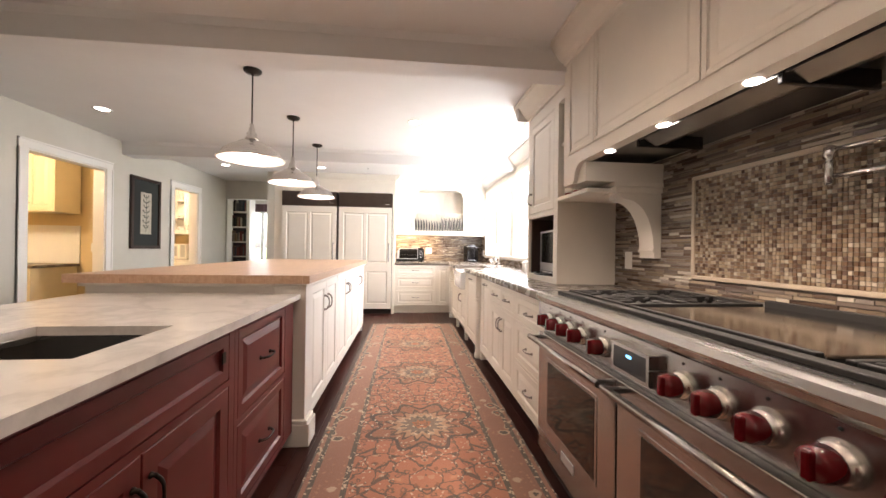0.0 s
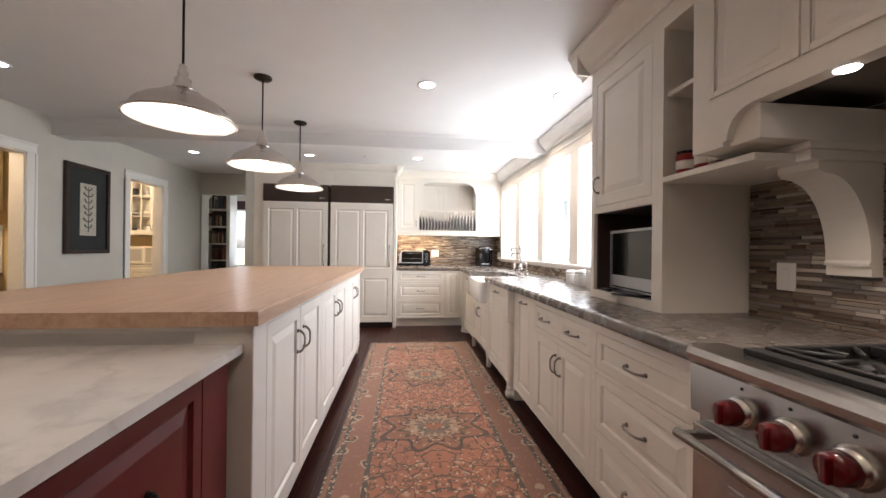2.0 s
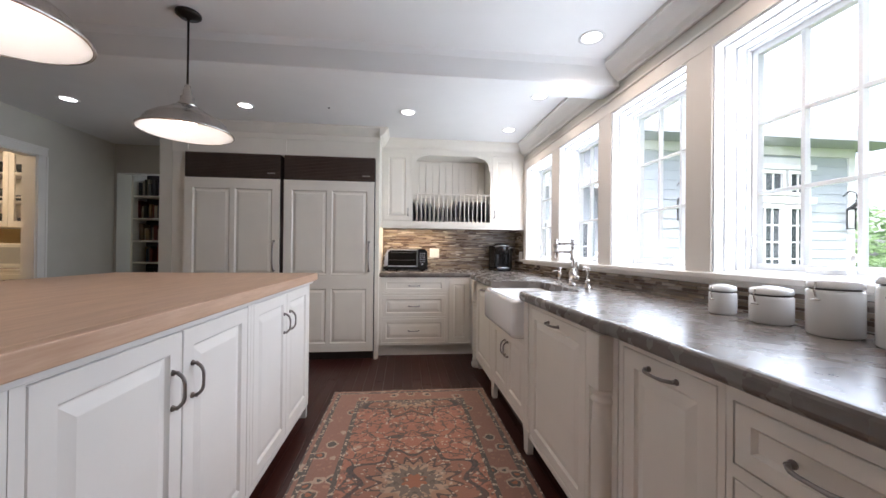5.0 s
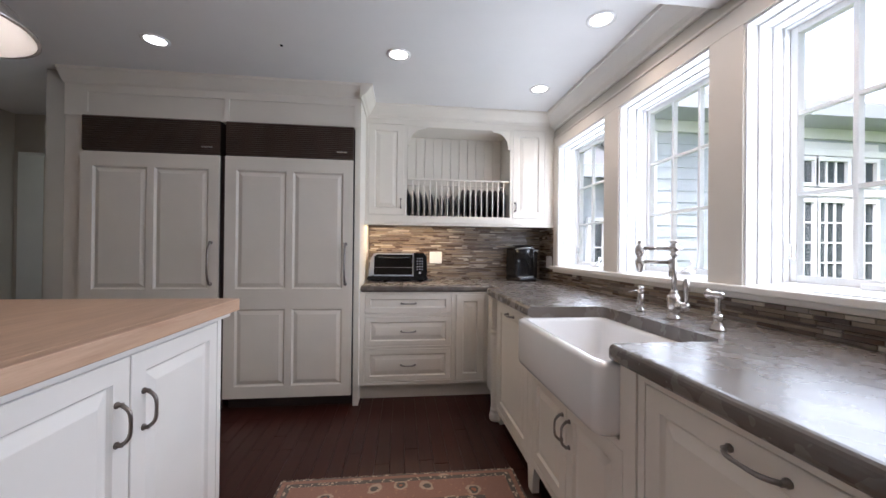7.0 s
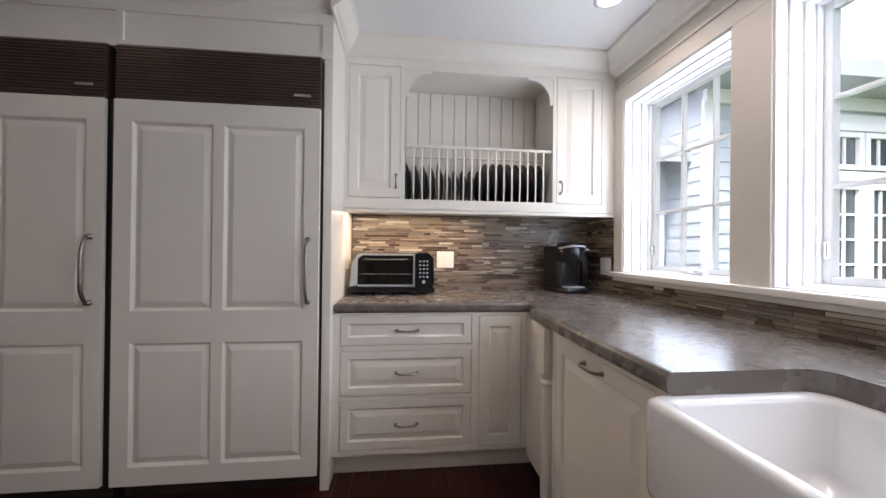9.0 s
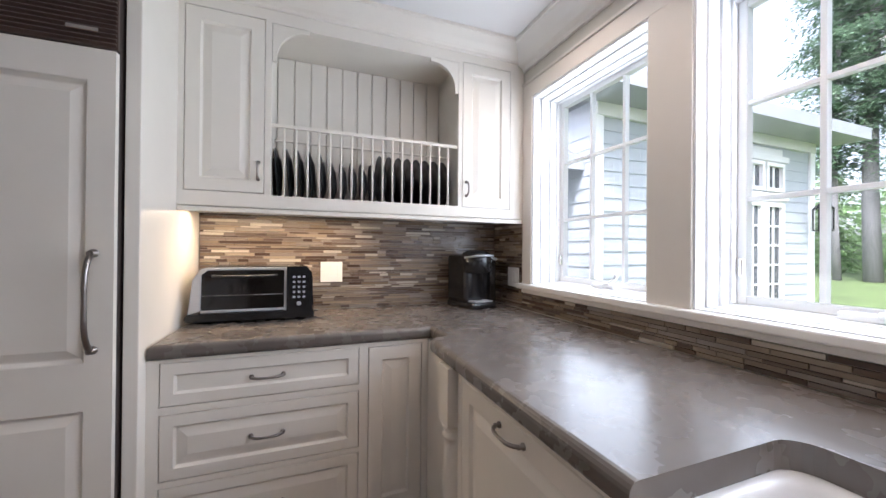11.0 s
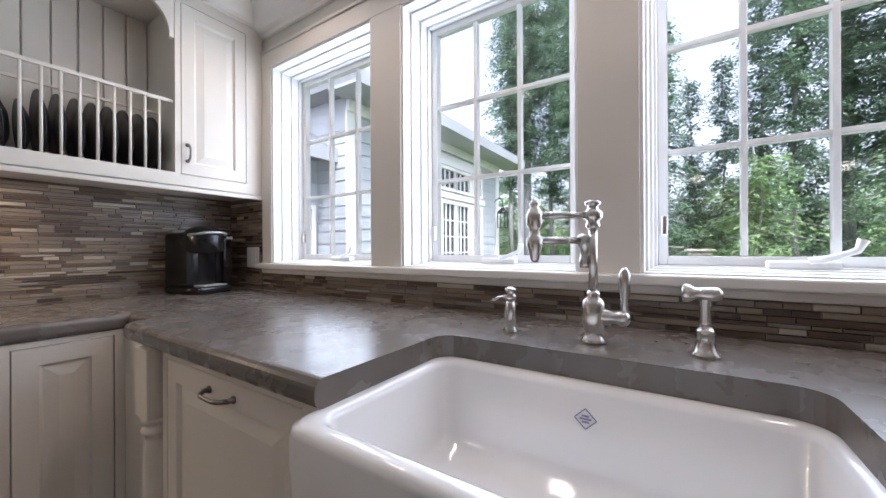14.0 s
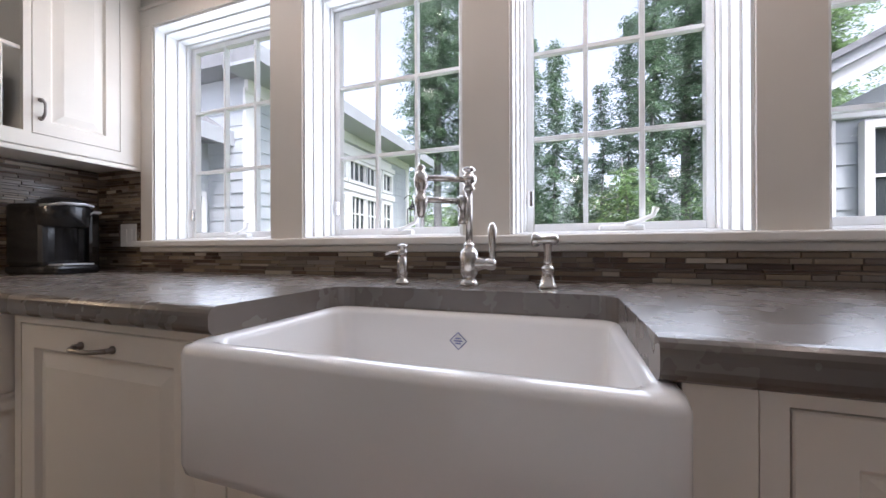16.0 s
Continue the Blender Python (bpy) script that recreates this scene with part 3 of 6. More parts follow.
structure(part("window_sill", boxes([(XW - 0.045, XW + 0.215, 3.0, 6.49, SILL - 0.03, SILL), (XW - 0.018, XW, 3.02, 6.47, SILL - 0.055, SILL - 0.03)], 0.006), TRIM), "long white painted window sill", "window sill")

for i, (y0, y1) in enumerate(OPENINGS):
    root = thing(f"window_{i + 1}", pose(0, 0, 0), "white casement window with nine panes", "window")
    structure(root)
    # stepped lining, then the sash
    for k, (xa, xb, ins) in enumerate(((XW - 0.004, XW + 0.045, 0.010), (XW + 0.045, XW + 0.10, 0.018), (XW + 0.10, XW + 0.14, 0.027), (XW + 0.14, XW + 0.215, 0.036))):
        part("lining", boxes([(xa, xb, y0, y0 + ins, SILL, HEAD), (xa, xb, y1 - ins, y1, SILL, HEAD), (xa, xb, y0 + ins, y1 - ins, HEAD - ins, HEAD), (xa, xb, y0 + ins, y1 - ins, SILL, SILL + ins * 0.5)], 0.002), SASH, root)
    a, b, c, d = y0 + 0.036, y1 - 0.036, SILL + 0.018, HEAD - 0.036
    sx0, sx1 = XW + 0.162, XW + 0.195
    st = 0.028
    part("window_frame", boxes([(sx0, sx1, a, a + st, c, d), (sx0, sx1, b - st, b, c, d), (sx0, sx1, a + st, b - st, c, c + st), (sx0, sx1, a + st, b - st, d - st, d)], 0.003), SASH, root)
    ga, gb, gc, gd = a + st, b - st, c + st, d - st
    for k in (1, 2):
        yy = ga + (gb - ga) * k / 3
        part("muntin", box(sx0 + 0.002, sx1 - 0.004, yy - 0.008, yy + 0.008, gc, gd, 0.003), SASH, root)
        zz = gc + (gd - gc) * k / 3
        part("muntin", box(sx0 + 0.003, sx1 - 0.005, ga, gb, zz - 0.008, zz + 0.008, 0.003), SASH, root)
    for ky in range(3):
        for kz in range(3):
            ob = part("pane", box(sx0 + 0.014, sx0 + 0.018, ga + (gb - ga) * ky / 3, ga + (gb - ga) * (ky + 1) / 3, gc + (gd - gc) * kz / 3, gc + (gd - gc) * (kz + 1) / 3), PANE, root)
            ob.visible_shadow = False
    # crank operator
    cy = (y0 + y1) / 2 - 0.02
    bm = box(XW + 0.122, XW + 0.162, cy - 0.07, cy + 0.07, SILL + 0.013, SILL + 0.036, 0.006)
    tube([(XW + 0.125, cy - 0.01, SILL + 0.035), (XW + 0.115, cy - 0.05, SILL + 0.045), (XW + 0.11, cy - 0.09, SILL + 0.062), (XW + 0.11, cy - 0.10, SILL + 0.088)], [0.009, 0.008, 0.008, 0.011], 8, bm)
    part("crank", bm, SASH, root, "white folding window crank")
    part("latch", box(XW + 0.145, XW + 0.162, y1 - 0.062, y1 - 0.047, 1.18, 1.24, 0.004), NICKEL, root)

# ---- fridges and their surround ----
fridge_fronts = [(0.083, 0.437, 0.90, 1.775), (0.483, 0.85, 0.90, 1.775), (0.083, 0.437, 0.185, 0.755), (0.483, 0.85, 0.185, 0.755)]


for fx, side in ((-2.0, 1), (-1.045, 1)):
    fridge = thing("refrigerator", pose(fx, 6.10, 0), "built-in fridge with cream raised panels and bronzed grille", "refrigerator", "pair of built-in fridges")
    w = 0.925
    # body in the dark shade colour, so the gaps round the door read deep
    part("body", box(0.006, w - 0.006, 0.0, 0.68, 0.09, 2.13), RECESS_SHADE, fridge)
    door = part("door", face_frame(0.006, w - 0.006, 0.10, 1.875, fridge_fronts, 0.022, 0.0), CREAM, fridge)
    for a, b, c, d in fridge_fronts:
        part("panel", front(a, b, c, d, 0.0215, stile=0.001, bead=0.012, drop=0.012, field=0.03), CREAM, door)
    pull(door, w - 0.055, 1.09, 0.30, True, 0.022, PULL, size=1.5)
    bm = box(0.006, w - 0.006, -0.012, 0.0, 1.885, 2.13)
    for k in range(16):
        z = 1.892 + k * 0.0148
        prism([(-0.012, z), (-0.020, z + 0.003), (-0.020, z + 0.006), (-0.012, z + 0.012)], 0.008, w - 0.008, "x", bm)
    part("grille", bm, GRILLE, fridge, "bronzed louvred vent grille")
    part("badge", box(w - 0.13, w - 0.05, -0.024, -0.018, 1.925, 1.94, 0.003), NICKEL, fridge)
    part("toe_kick", box(0.01, w - 0.01, 0.07, 0.09, 0.0, 0.09), RECESS_SHADE, fridge)

surround = thing("fridge_surround", pose(0, 0, 0), "cream panelling and crown framing the built-in fridges", "cabinet")
part("end_panel", box(-2.13, -2.0, 6.12, YB, 0, 2.36, 0.003), CREAM, surround)
part("end_panel", box(-0.118, -0.075, 6.12, YB, 0, 2.36, 0.003), CREAM, surround)
# strip in the shade colour, darkening the gap between the two fridges
part("pilaster", box(-1.075, -1.045, 6.11, 6.2, 0.09, 1.88), RECESS_SHADE, surround)
part("frieze", face_frame(-2.13, -0.075, 2.135, 2.37, [(-1.98, -1.07, 2.165, 2.30), (-1.03, -0.13, 2.165, 2.30)], 0.016), CREAM, surround).location = (0, 6.13, 0)
part("frieze_panel", boxes([(-1.985, -1.065, 6.126, 6.134, 2.16, 2.305), (-1.035, -0.125, 6.126, 6.134, 2.16, 2.305)]), CREAM, surround)
bm = crown("x", 6.13, -1, -2.13, -0.06, CEIL)
part("crown", bm, CREAM, surround)
part("crown_return", crown("y", -0.075, 1, 6.04, 6.49, CEIL), CREAM, surround)

# ---- back run: base drawers, wall cabinet with plate rack ----
base_unit("drawer_cabinet", pose(-0.075, 6.20, 0), 0.745, 0.6, 0.13, 0.865,
          [("drawer", 0.04, 0.722, 0.70, 0.85, "mid"), ("drawer", 0.04, 0.722, 0.438, 0.668, "mid"), ("drawer", 0.04, 0.722, 0.16, 0.412, "mid")],
          "cream three-drawer base cabinet with arched pulls", CREAM, kick=CREAM)
base_unit("corner_cabinet", pose(0.67, 6.20, 0), 0.34, 0.6, 0.13, 0.865, [("door", 0.02, 0.25, 0.15, 0.845, "")], "narrow cream base cabinet in the corner", CREAM, kick=CREAM)

upper = thing("wall_cabinet", pose(0, 6.49, 0), "cream wall cabinet with arched open plate rack", "cabinet")
ux0, ux1, uz0, uz1 = -0.075, 1.63, 1.44, 2.37
ax0, ax1, az0, az1 = 0.286, 1.212, 1.505, 2.29
part("face_frame", face_frame(ux0, ux1, uz0, uz1, [(-0.05, 0.255, 1.51, 2.30), (1.24, 1.54, 1.50, 2.30), (ax0, ax1, az0, az1)], 0.02, 0.0025), CREAM, upper)
ld = part("door", front(-0.05, 0.255, 1.51, 2.30, 0.02, 0.055), CREAM, upper)
pull(ld, 0.232, 1.61, 0.075, True)
rd = part("door", front(1.24, 1.54, 1.50, 2.30, 0.02, 0.055), CREAM, upper)
pull(rd, 1.264, 1.60, 0.075, True)
part("body", boxes([(ux0, ax0 - 0.002, 0, 0.32, uz0 + 0.004, uz1), (ax1 + 0.002, ux1, 0, 0.32, uz0 + 0.004, uz1), (ax0 - 0.002, ax1 + 0.002, 0, 0.32, uz0 + 0.004, az0), (ax0 - 0.002, ax1 + 0.002, 0, 0.32, az1, uz1)]), CREAM, upper)
for k in range(11):
    w = (ax1 - ax0) / 11
    part("beadboard", box(ax0 + k * w + 0.002, ax0 + (k + 1) * w - 0.002, 0.29, 0.302, az0, az1, 0.004), CREAM, upper)
part("backing", box(ax0, ax1, 0.303, 0.32, az0, az1), CREAM, upper)
# shouldered arch corners
for sx, sg in ((ax0, 1), (ax1, -1)):
    pts = [(sx, az1 - 0.17), (sx + sg * 0.018, az1 - 0.17), (sx + sg * 0.018, az1 - 0.15)]
    for k in range(9):
        a = math.pi * (1 - k / 16)
        pts.append((sx + sg * (0.018 + 0.125 * (1 + math.cos(a))), az1 - 0.15 + 0.13 * math.sin(a)))
    pts += [(sx + sg * 0.16, az1 - 0.02), (sx + sg * 0.16, az1), (sx, az1)]
    part("arch_corner", prism(pts, -0.02, 0.0, "y"), CREAM, upper)
part("arch_header", box(ax0 + 0.15, ax1 - 0.15, -0.02, 0.0, az1 - 0.004, az1 + 0.004), CREAM, upper)
part("bottom_rail", box(ux0, ux1, -0.02, 0.32, uz0, uz0 + 0.004), CREAM, upper)
part("light_rail", box(ux0, ux1, -0.024, -0.004, uz0 - 0.022, uz0, 0.004), CREAM, upper)
part("crown", crown("x", -0.02, -1, ux0, ux1, CEIL, 0.95), CREAM, upper)
part("rack_rail", box(ax0, ax1, -0.008, 0.008, 1.822, 1.838, 0.003), CREAM, upper)
part("rack_rail", box(ax0, ax1, 0.15, 0.162, 1.80, 1.812, 0.003), CREAM, upper)
rod = tube([(0, 0, az0), (0, 0, 1.824)], 0.0055, 8)
rod_me = bpy.data.meshes.new("rack_rod")
rod.to_mesh(rod_me); rod.free(); rod_me.materials.append(CREAM)
NROD = 18
for k in range(1, NROD):
    o = new("rack_rod", rod_me); o.parent = upper; o.location = (ax0 + (ax1 - ax0) * k / NROD, 0, 0)


def plate_mesh(r):
    bm = lathe([(0.001, 0.012), (r * 0.55, 0.010), (r * 0.62, 0.006), (r * 0.97, -0.008), (r, -0.010), (r * 0.985, -0.014), (r * 0.6, -0.002), (r * 0.5, 0.0), (0.001, 0.0)], 32, axis="x")
    me = bpy.data.meshes.new("plate")
    bm.to_mesh(me); bm.free(); me.materials.append(PLATE)
    return me


plates = {r: plate_mesh(r) for r in (0.135, 0.105, 0.128)}
for k in range(NROD):
    r = 0.128 if k < 5 else (0.105 if k < 10 else 0.135)
    o = new("plate", plates[r])
    o.matrix_world = pose(ax0 + (ax1 - ax0) * (k + 0.5) / NROD, 6.49 + 0.15 - 0.128 + r * 0.9 + 0.01, az0 + r * 0.985 + 0.002, 0, -4 if k < 10 else -3, 0)
    tagged(o, "black stoneware plate standing in the plate rack", "plate", "plates in the rack")

# ---- window run ----
def right_unit(name, ya, yb, x, v0, v1, fronts, label, **kw):
    """A base cabinet on the window wall from ya (far) to yb (near)."""
    return base_unit(name, pose(x + 0.02, ya, 0, 0, 0, -90), ya - yb, XW - x - 0.03, v0, v1, fronts, label, CREAM, **kw)


NX, BX = 0.93, 0.91
right_unit("drawer_cabinet", 2.225, 1.60, NX, 0.10, 0.865, [("drawer", 0.025, 0.60, 0.665, 0.825, "mid"), ("drawer", 0.025, 0.60, 0.385, 0.64, "mid"), ("drawer", 0.025, 0.60, 0.125, 0.36, "mid")], "cream cabinet with three deep drawers")
right_unit("base_cabinet", 2.99, 2.227, NX, 0.10, 0.865, [("drawer", 0.02, 0.375, 0.695, 0.83, "mid"), ("drawer", 0.39, 0.743, 0.695, 0.83, "mid"), ("door", 0.02, 0.3785, 0.125, 0.66, "r"), ("door", 0.3835, 0.743, 0.125, 0.66, "l")], "cream base cabinet with two drawers over two doors")
right_unit("pull_out_cabinet", 3.40, 2.992, NX, 0.10, 0.865, [("door", 0.025, 0.385, 0.125, 0.845, "top")], "narrow cream pull-out cabinet", category="cabinet")
right_unit("dishwasher", 4.235, 3.56, BX, 0.10, 0.865, [("door", 0.03, 0.645, 0.13, 0.845, "top")], "cream panelled dishwasher beside the sink", category="dishwasher")
sinkcab = right_unit("sink_cabinet", 5.09, 4.237, BX - 0.005, 0.14, 0.637, [("door", 0.06, 0.4235, 0.17, 0.61, "r"), ("door", 0.4285, 0.795, 0.17, 0.61, "l")], "cream furniture-style cabinet under the farmhouse sink")
tagged(part("filler_panel", box(0.95, 0.98, 5.87, 6.175, 0.10, 0.866), CREAM), "cream filler panel in the cabinet corner", "panel")
right_unit("pull_out_cabinet", 5.74, 5.092, BX, 0.10, 0.865, [("door", 0.03, 0.62, 0.13, 0.845, "top")], "wide cream pull-out cabinet beside the sink")
part("stile", box(0.001, 0.021, -0.02, 0.3, 0.637, 0.865), CREAM, sinkcab)
part("stile", box(0.779, 0.852, -0.02, 0.3, 0.637, 0.865), CREAM, sinkcab)
for y in (5.06, 4.27):
    tagged(part("furniture_foot", prism([(y - 0.035, 0.0), (y + 0.02, 0.0), (y + 0.03, 0.09), (y + 0.045, 0.14), (y - 0.06, 0.14), (y - 0.045, 0.10)], BX - 0.005, BX + 0.03, "x"), CREAM), "cream shaped foot of the sink cabinet", "cabinet foot", "sink cabinet feet")

POST = [(0.028, 0.0), (0.034, 0.012), (0.036, 0.035), (0.032, 0.055), (0.024, 0.068), (0.030, 0.075), (0.030, 0.085), (0.024, 0.092), (0.027, 0.11), (0.031, 0.30), (0.031, 0.52), (0.027, 0.60), (0.026, 0.615), (0.033, 0.622), (0.033, 0.632), (0.027, 0.638), (0.027, 0.648), (0.033, 0.655), (0.033, 0.665), (0.029, 0.67)]
for y in (3.485, 5.80):
    post = thing("turned_post", pose(BX + 0.012, y, 0), "cream turned furniture post under the concrete counter", "cabinet post", "turned posts")
    part("shaft", lathe([(q * 1.28, h) for q, h in POST], 24), CREAM, post)
    part("block", box(-0.044, 0.044, -0.044, 0.044, 0.67, 0.866, 0.003), CREAM, post)
    part("backer", box(0.012, 0.10, -0.07, 0.07, 0.0, 0.866), CREAM, post)

# concrete counters
CT, CB = 0.92, 0.866


def slab(outline, name, label, rnd=0.019):
    bm = prism(outline, CB, CT, "z")
    edges = [e for e in bm.edges if abs(e.verts[0].co.z - e.verts[1].co.z) < 1e-5 and not all(sk0 - 0.001 < v.co.y < sk1 + 0.001 for v in e.verts)]
    bmesh.ops.bevel(bm, geom=edges, offset=rnd, segments=4, profile=0.5, affect="EDGES")
    return tagged(part(name, bm, CONCRETE), label, "countertop")


KX, SX = 0.885, 0.90
sk0, sk1, skx, r = 4.338, 5.05, 1.283, 0.05
corner_b = [(skx - r + r * math.sin(a), sk1 - r + r * math.cos(a)) for a in [math.pi / 2 * k / 5 for k in range(6)]]
corner_a = [(skx - r + r * math.cos(a), sk0 + r - r * math.sin(a)) for a in [math.pi / 2 * k / 5 for k in range(6)]]
slab([(SX, 1.585), (XW - 0.002, 1.585), (XW - 0.002, YB - 0.002), (-0.07, YB - 0.002), (-0.07, 6.165), (0.955, 6.165), (0.965, 6.0), (0.91, 5.985), (KX, 5.955), (KX, sk1)]
     + corner_b + corner_a + [(KX, sk0), (KX, 3.45), (KX + 0.012, 3.425), (SX, 3.41)], "countertop", "grey-brown polished concrete countertop with rounded edge")

# farmhouse sink
sink = thing("farmhouse_sink", pose(0, 0, 0), "white fireclay apron-front farmhouse sink", "sink")
fx0, fx1, fy0, fy1, ft, fb = 0.832, 1.30, 4.312, 5.068, 0.866, 0.638
bm = bmesh.new()
lv = [(0.02, fb), (0.004, fb + 0.012), (0.0, fb + 0.03), (0.0, ft - 0.016), (0.004, ft - 0.005), (0.014, ft), (0.030, ft), (0.040, ft - 0.005), (0.045, ft - 0.016), (0.052, fb + 0.06), (0.075, fb + 0.035), (0.12, fb + 0.03)]


def round_rect(ins, z, rad):
    a0, a1, b0, b1 = fx0 + ins, fx1 - ins, fy0 + ins, fy1 - ins
    out = []
    for cx, cy, s in ((a1 - rad, b1 - rad, 0), (a0 + rad, b1 - rad, 90), (a0 + rad, b0 + rad, 180), (a1 - rad, b0 + rad, 270)):
        for k in range(5):
            a = radians(s + 22.5 * k)
            out.append((cx + rad * math.cos(a), cy + rad * math.sin(a), z))
    return out


rings = [[bm.verts.new(p) for p in round_rect(i, z, 0.035)] for i, z in lv]
for a, b in zip(rings, rings[1:]):
    for k in range(20):
        bm.faces.new((a[k], a[(k + 1) % 20], b[(k + 1) % 20], b[k]))
bm.faces.new(rings[0]); bm.faces.new(rings[-1])
bmesh.ops.recalc_face_normals(bm, faces=bm.faces[:])
part("basin", bm, PORCELAIN, sink, smooth=True)
part("drain", lathe([(0.001, 0.0), (0.03, 0.001), (0.042, 0.004), (0.045, 0.0)], 24, (1.06, 4.69, fb + 0.031)), NICKEL, sink, "steel drain")
BLUE = surface("blue_stamp", (0.22, 0.24, 0.42), 0.4, vary=0.05)
lx, lz = fx1 - 0.050, 0.80
bm = bmesh.new()
for k in range(4):
    q = [(0, 0.021), (0.021, 0), (0, -0.021), (-0.021, 0)]
    (a, b), (c, d) = q[k], q[(k + 1) % 4]
    tube([(lx + 0.0006 - (b + 0.0) * 0.04, 4.69 + a, lz + b), (lx + 0.0006 - d * 0.04, 4.69 + c, lz + d)], 0.0011, 6, bm)
for k, w in ((-0.006, 0.007), (0.0, 0.011), (0.006, 0.007)):
    box(lx - 0.001, lx + 0.001, 4.69 - w, 4.69 + w, lz + k - 0.0015, lz + k + 0.0015, bm=bm)
part("maker_stamp", bm, BLUE, sink, "small blue diamond stamp")

# bridge-style tall faucet, soap pump, side spray
fau = thing("kitchen_faucet", pose(1.395, 4.70, CT), "brushed nickel articulated faucet with side lever", "faucet")
part("body", lathe([(0.028, 0), (0.030, 0.006), (0.022, 0.014), (0.018, 0.022), (0.024, 0.035), (0.027, 0.06), (0.026, 0.09), (0.021, 0.10), (0.013, 0.108), (0.016, 0.114), (0.0105, 0.122)], 24), NICKEL, fau)
part("riser", tube([(0, 0, 0.12), (0, 0, 0.275)], 0.0098, 14), NICKEL, fau)
part("swivel", lathe([(0.0098, 0.265), (0.016, 0.270), (0.016, 0.278), (0.012, 0.284), (0.021, 0.292), (0.022, 0.305), (0.013, 0.313), (0.011, 0.320), (0.018, 0.324), (0.018, 0.330), (0.008, 0.335)], 20), NICKEL, fau)
# two folding arms that reach toward the corner
ex, ey = -0.075, 0.115
ARM = [(0.0, 0.0, 0.299), (ex, ey, 0.299)]
part("arm", tube(ARM, [0.0085, 0.0085], 12), NICKEL, fau)
part("elbow", lathe([(0.006, 0.19), (0.010, 0.196), (0.013, 0.21), (0.019, 0.228), (0.020, 0.243), (0.012, 0.252), (0.012, 0.266), (0.019, 0.276), (0.020, 0.300), (0.014, 0.312), (0.009, 0.318), (0.013, 0.326), (0.008, 0.334)], 18, (ex, ey, 0)), NICKEL, fau)
part("arm", tube([(ex, ey, 0.240), (ex + 0.075, ey - 0.09, 0.240)], 0.0085, 12), NICKEL, fau)
part("spout", lathe([(0.010, 0.175), (0.013, 0.180), (0.013, 0.195), (0.010, 0.20), (0.010, 0.22), (0.016, 0.228), (0.016, 0.25), (0.008, 0.256)], 16, (ex + 0.08, ey - 0.095, 0)), NICKEL, fau)
part("knob_end", lathe([(0.009, 0.0), (0.012, 0.01), (0.006, 0.02), (0.010, 0.03), (0.003, 0.04)], 12, (0, 0, 0.299), "x"), NICKEL, fau)
part("valve", lathe([(0.017, 0.0), (0.019, -0.03), (0.013, -0.045), (0.017, -0.055), (0.017, -0.07), (0.006, -0.078)], 16, (0, 0, 0.062), "y"), NICKEL, fau)
part("lever", lathe([(0.006, 0.0), (0.009, 0.012), (0.008, 0.03), (0.012, 0.06), (0.013, 0.085), (0.009, 0.10), (0.003, 0.108)], 14, (0.0, -0.066, 0.07)), NICKEL, fau)
soap = thing("soap_dispenser", pose(1.39, 4.905, CT), "brushed nickel soap pump on the counter", "soap pump")
part("body", lathe([(0.021, 0), (0.022, 0.006), (0.014, 0.014), (0.013, 0.02), (0.016, 0.03), (0.017, 0.06), (0.013, 0.075), (0.010, 0.085)], 20), NICKEL, soap)
part("pump_head", lathe([(0.010, 0.083), (0.016, 0.088), (0.016, 0.098), (0.010, 0.105), (0.015, 0.110), (0.015, 0.116), (0.004, 0.120)], 18), NICKEL, soap)
part("nozzle", tube([(0, 0, 0.093), (-0.025, 0.02, 0.094), (-0.042, 0.034, 0.088)], [0.005, 0.0045, 0.004], 8), NICKEL, soap)
spray = thing("side_spray", pose(1.395, 4.487, CT), "brushed nickel side spray standing in its base", "spray")
part("base", lathe([(0.026, 0), (0.027, 0.006), (0.020, 0.012), (0.016, 0.03), (0.014, 0.045), (0.018, 0.05), (0.012, 0.058)], 20), NICKEL, spray)
part("grip", lathe([(0.010, 0.056), (0.011, 0.07), (0.009, 0.09), (0.012, 0.115), (0.012, 0.125)], 16), NICKEL, spray)
part("head", lathe([(0.006, -0.028), (0.014, -0.020), (0.013, 0.0), (0.011, 0.016), (0.018, 0.026), (0.019, 0.036), (0.015, 0.040)], 18, (-0.005, 0.0, 0.128), "y"), NICKEL, spray)

# canisters by the window
for i, (cx, cy, cr, ch) in enumerate(((1.46, 3.55, 0.046, 0.085), (1.46, 3.36, 0.060, 0.095), (1.46, 3.175, 0.062, 0.135), (1.46, 3.005, 0.066, 0.16))):
    can = thing("canister", pose(cx, cy, CT), "white ceramic canister with clamp lid", "canister", "row of canisters")
    part("jar", lathe([(cr * 0.9, 0), (cr, 0.006), (cr, ch - 0.008), (cr * 0.95, ch)], 28), WHITECER, can)
    part("gasket", lathe([(cr * 0.88, ch), (cr * 0.88, ch + 0.005)], 24), BLACK, can)
    part("lid", lathe([(cr * 0.98, ch + 0.005), (cr, ch + 0.012), (cr * 0.95, ch + 0.024), (cr * 0.3, ch + 0.032), (0.001, ch + 0.033)], 28), WHITECER, can)
    bm = tube([(-cr * 1.02, 0, ch - 0.02), (-cr * 1.12, 0, ch), (-cr * 1.02, 0, ch + 0.022)], 0.0025, 8)
    tube([(-cr * 1.03, -0.012, ch - 0.028), (-cr * 1.03, 0.012, ch - 0.028)], 0.0025, 8, bm)
    part("clamp", bm, NICKEL, can)

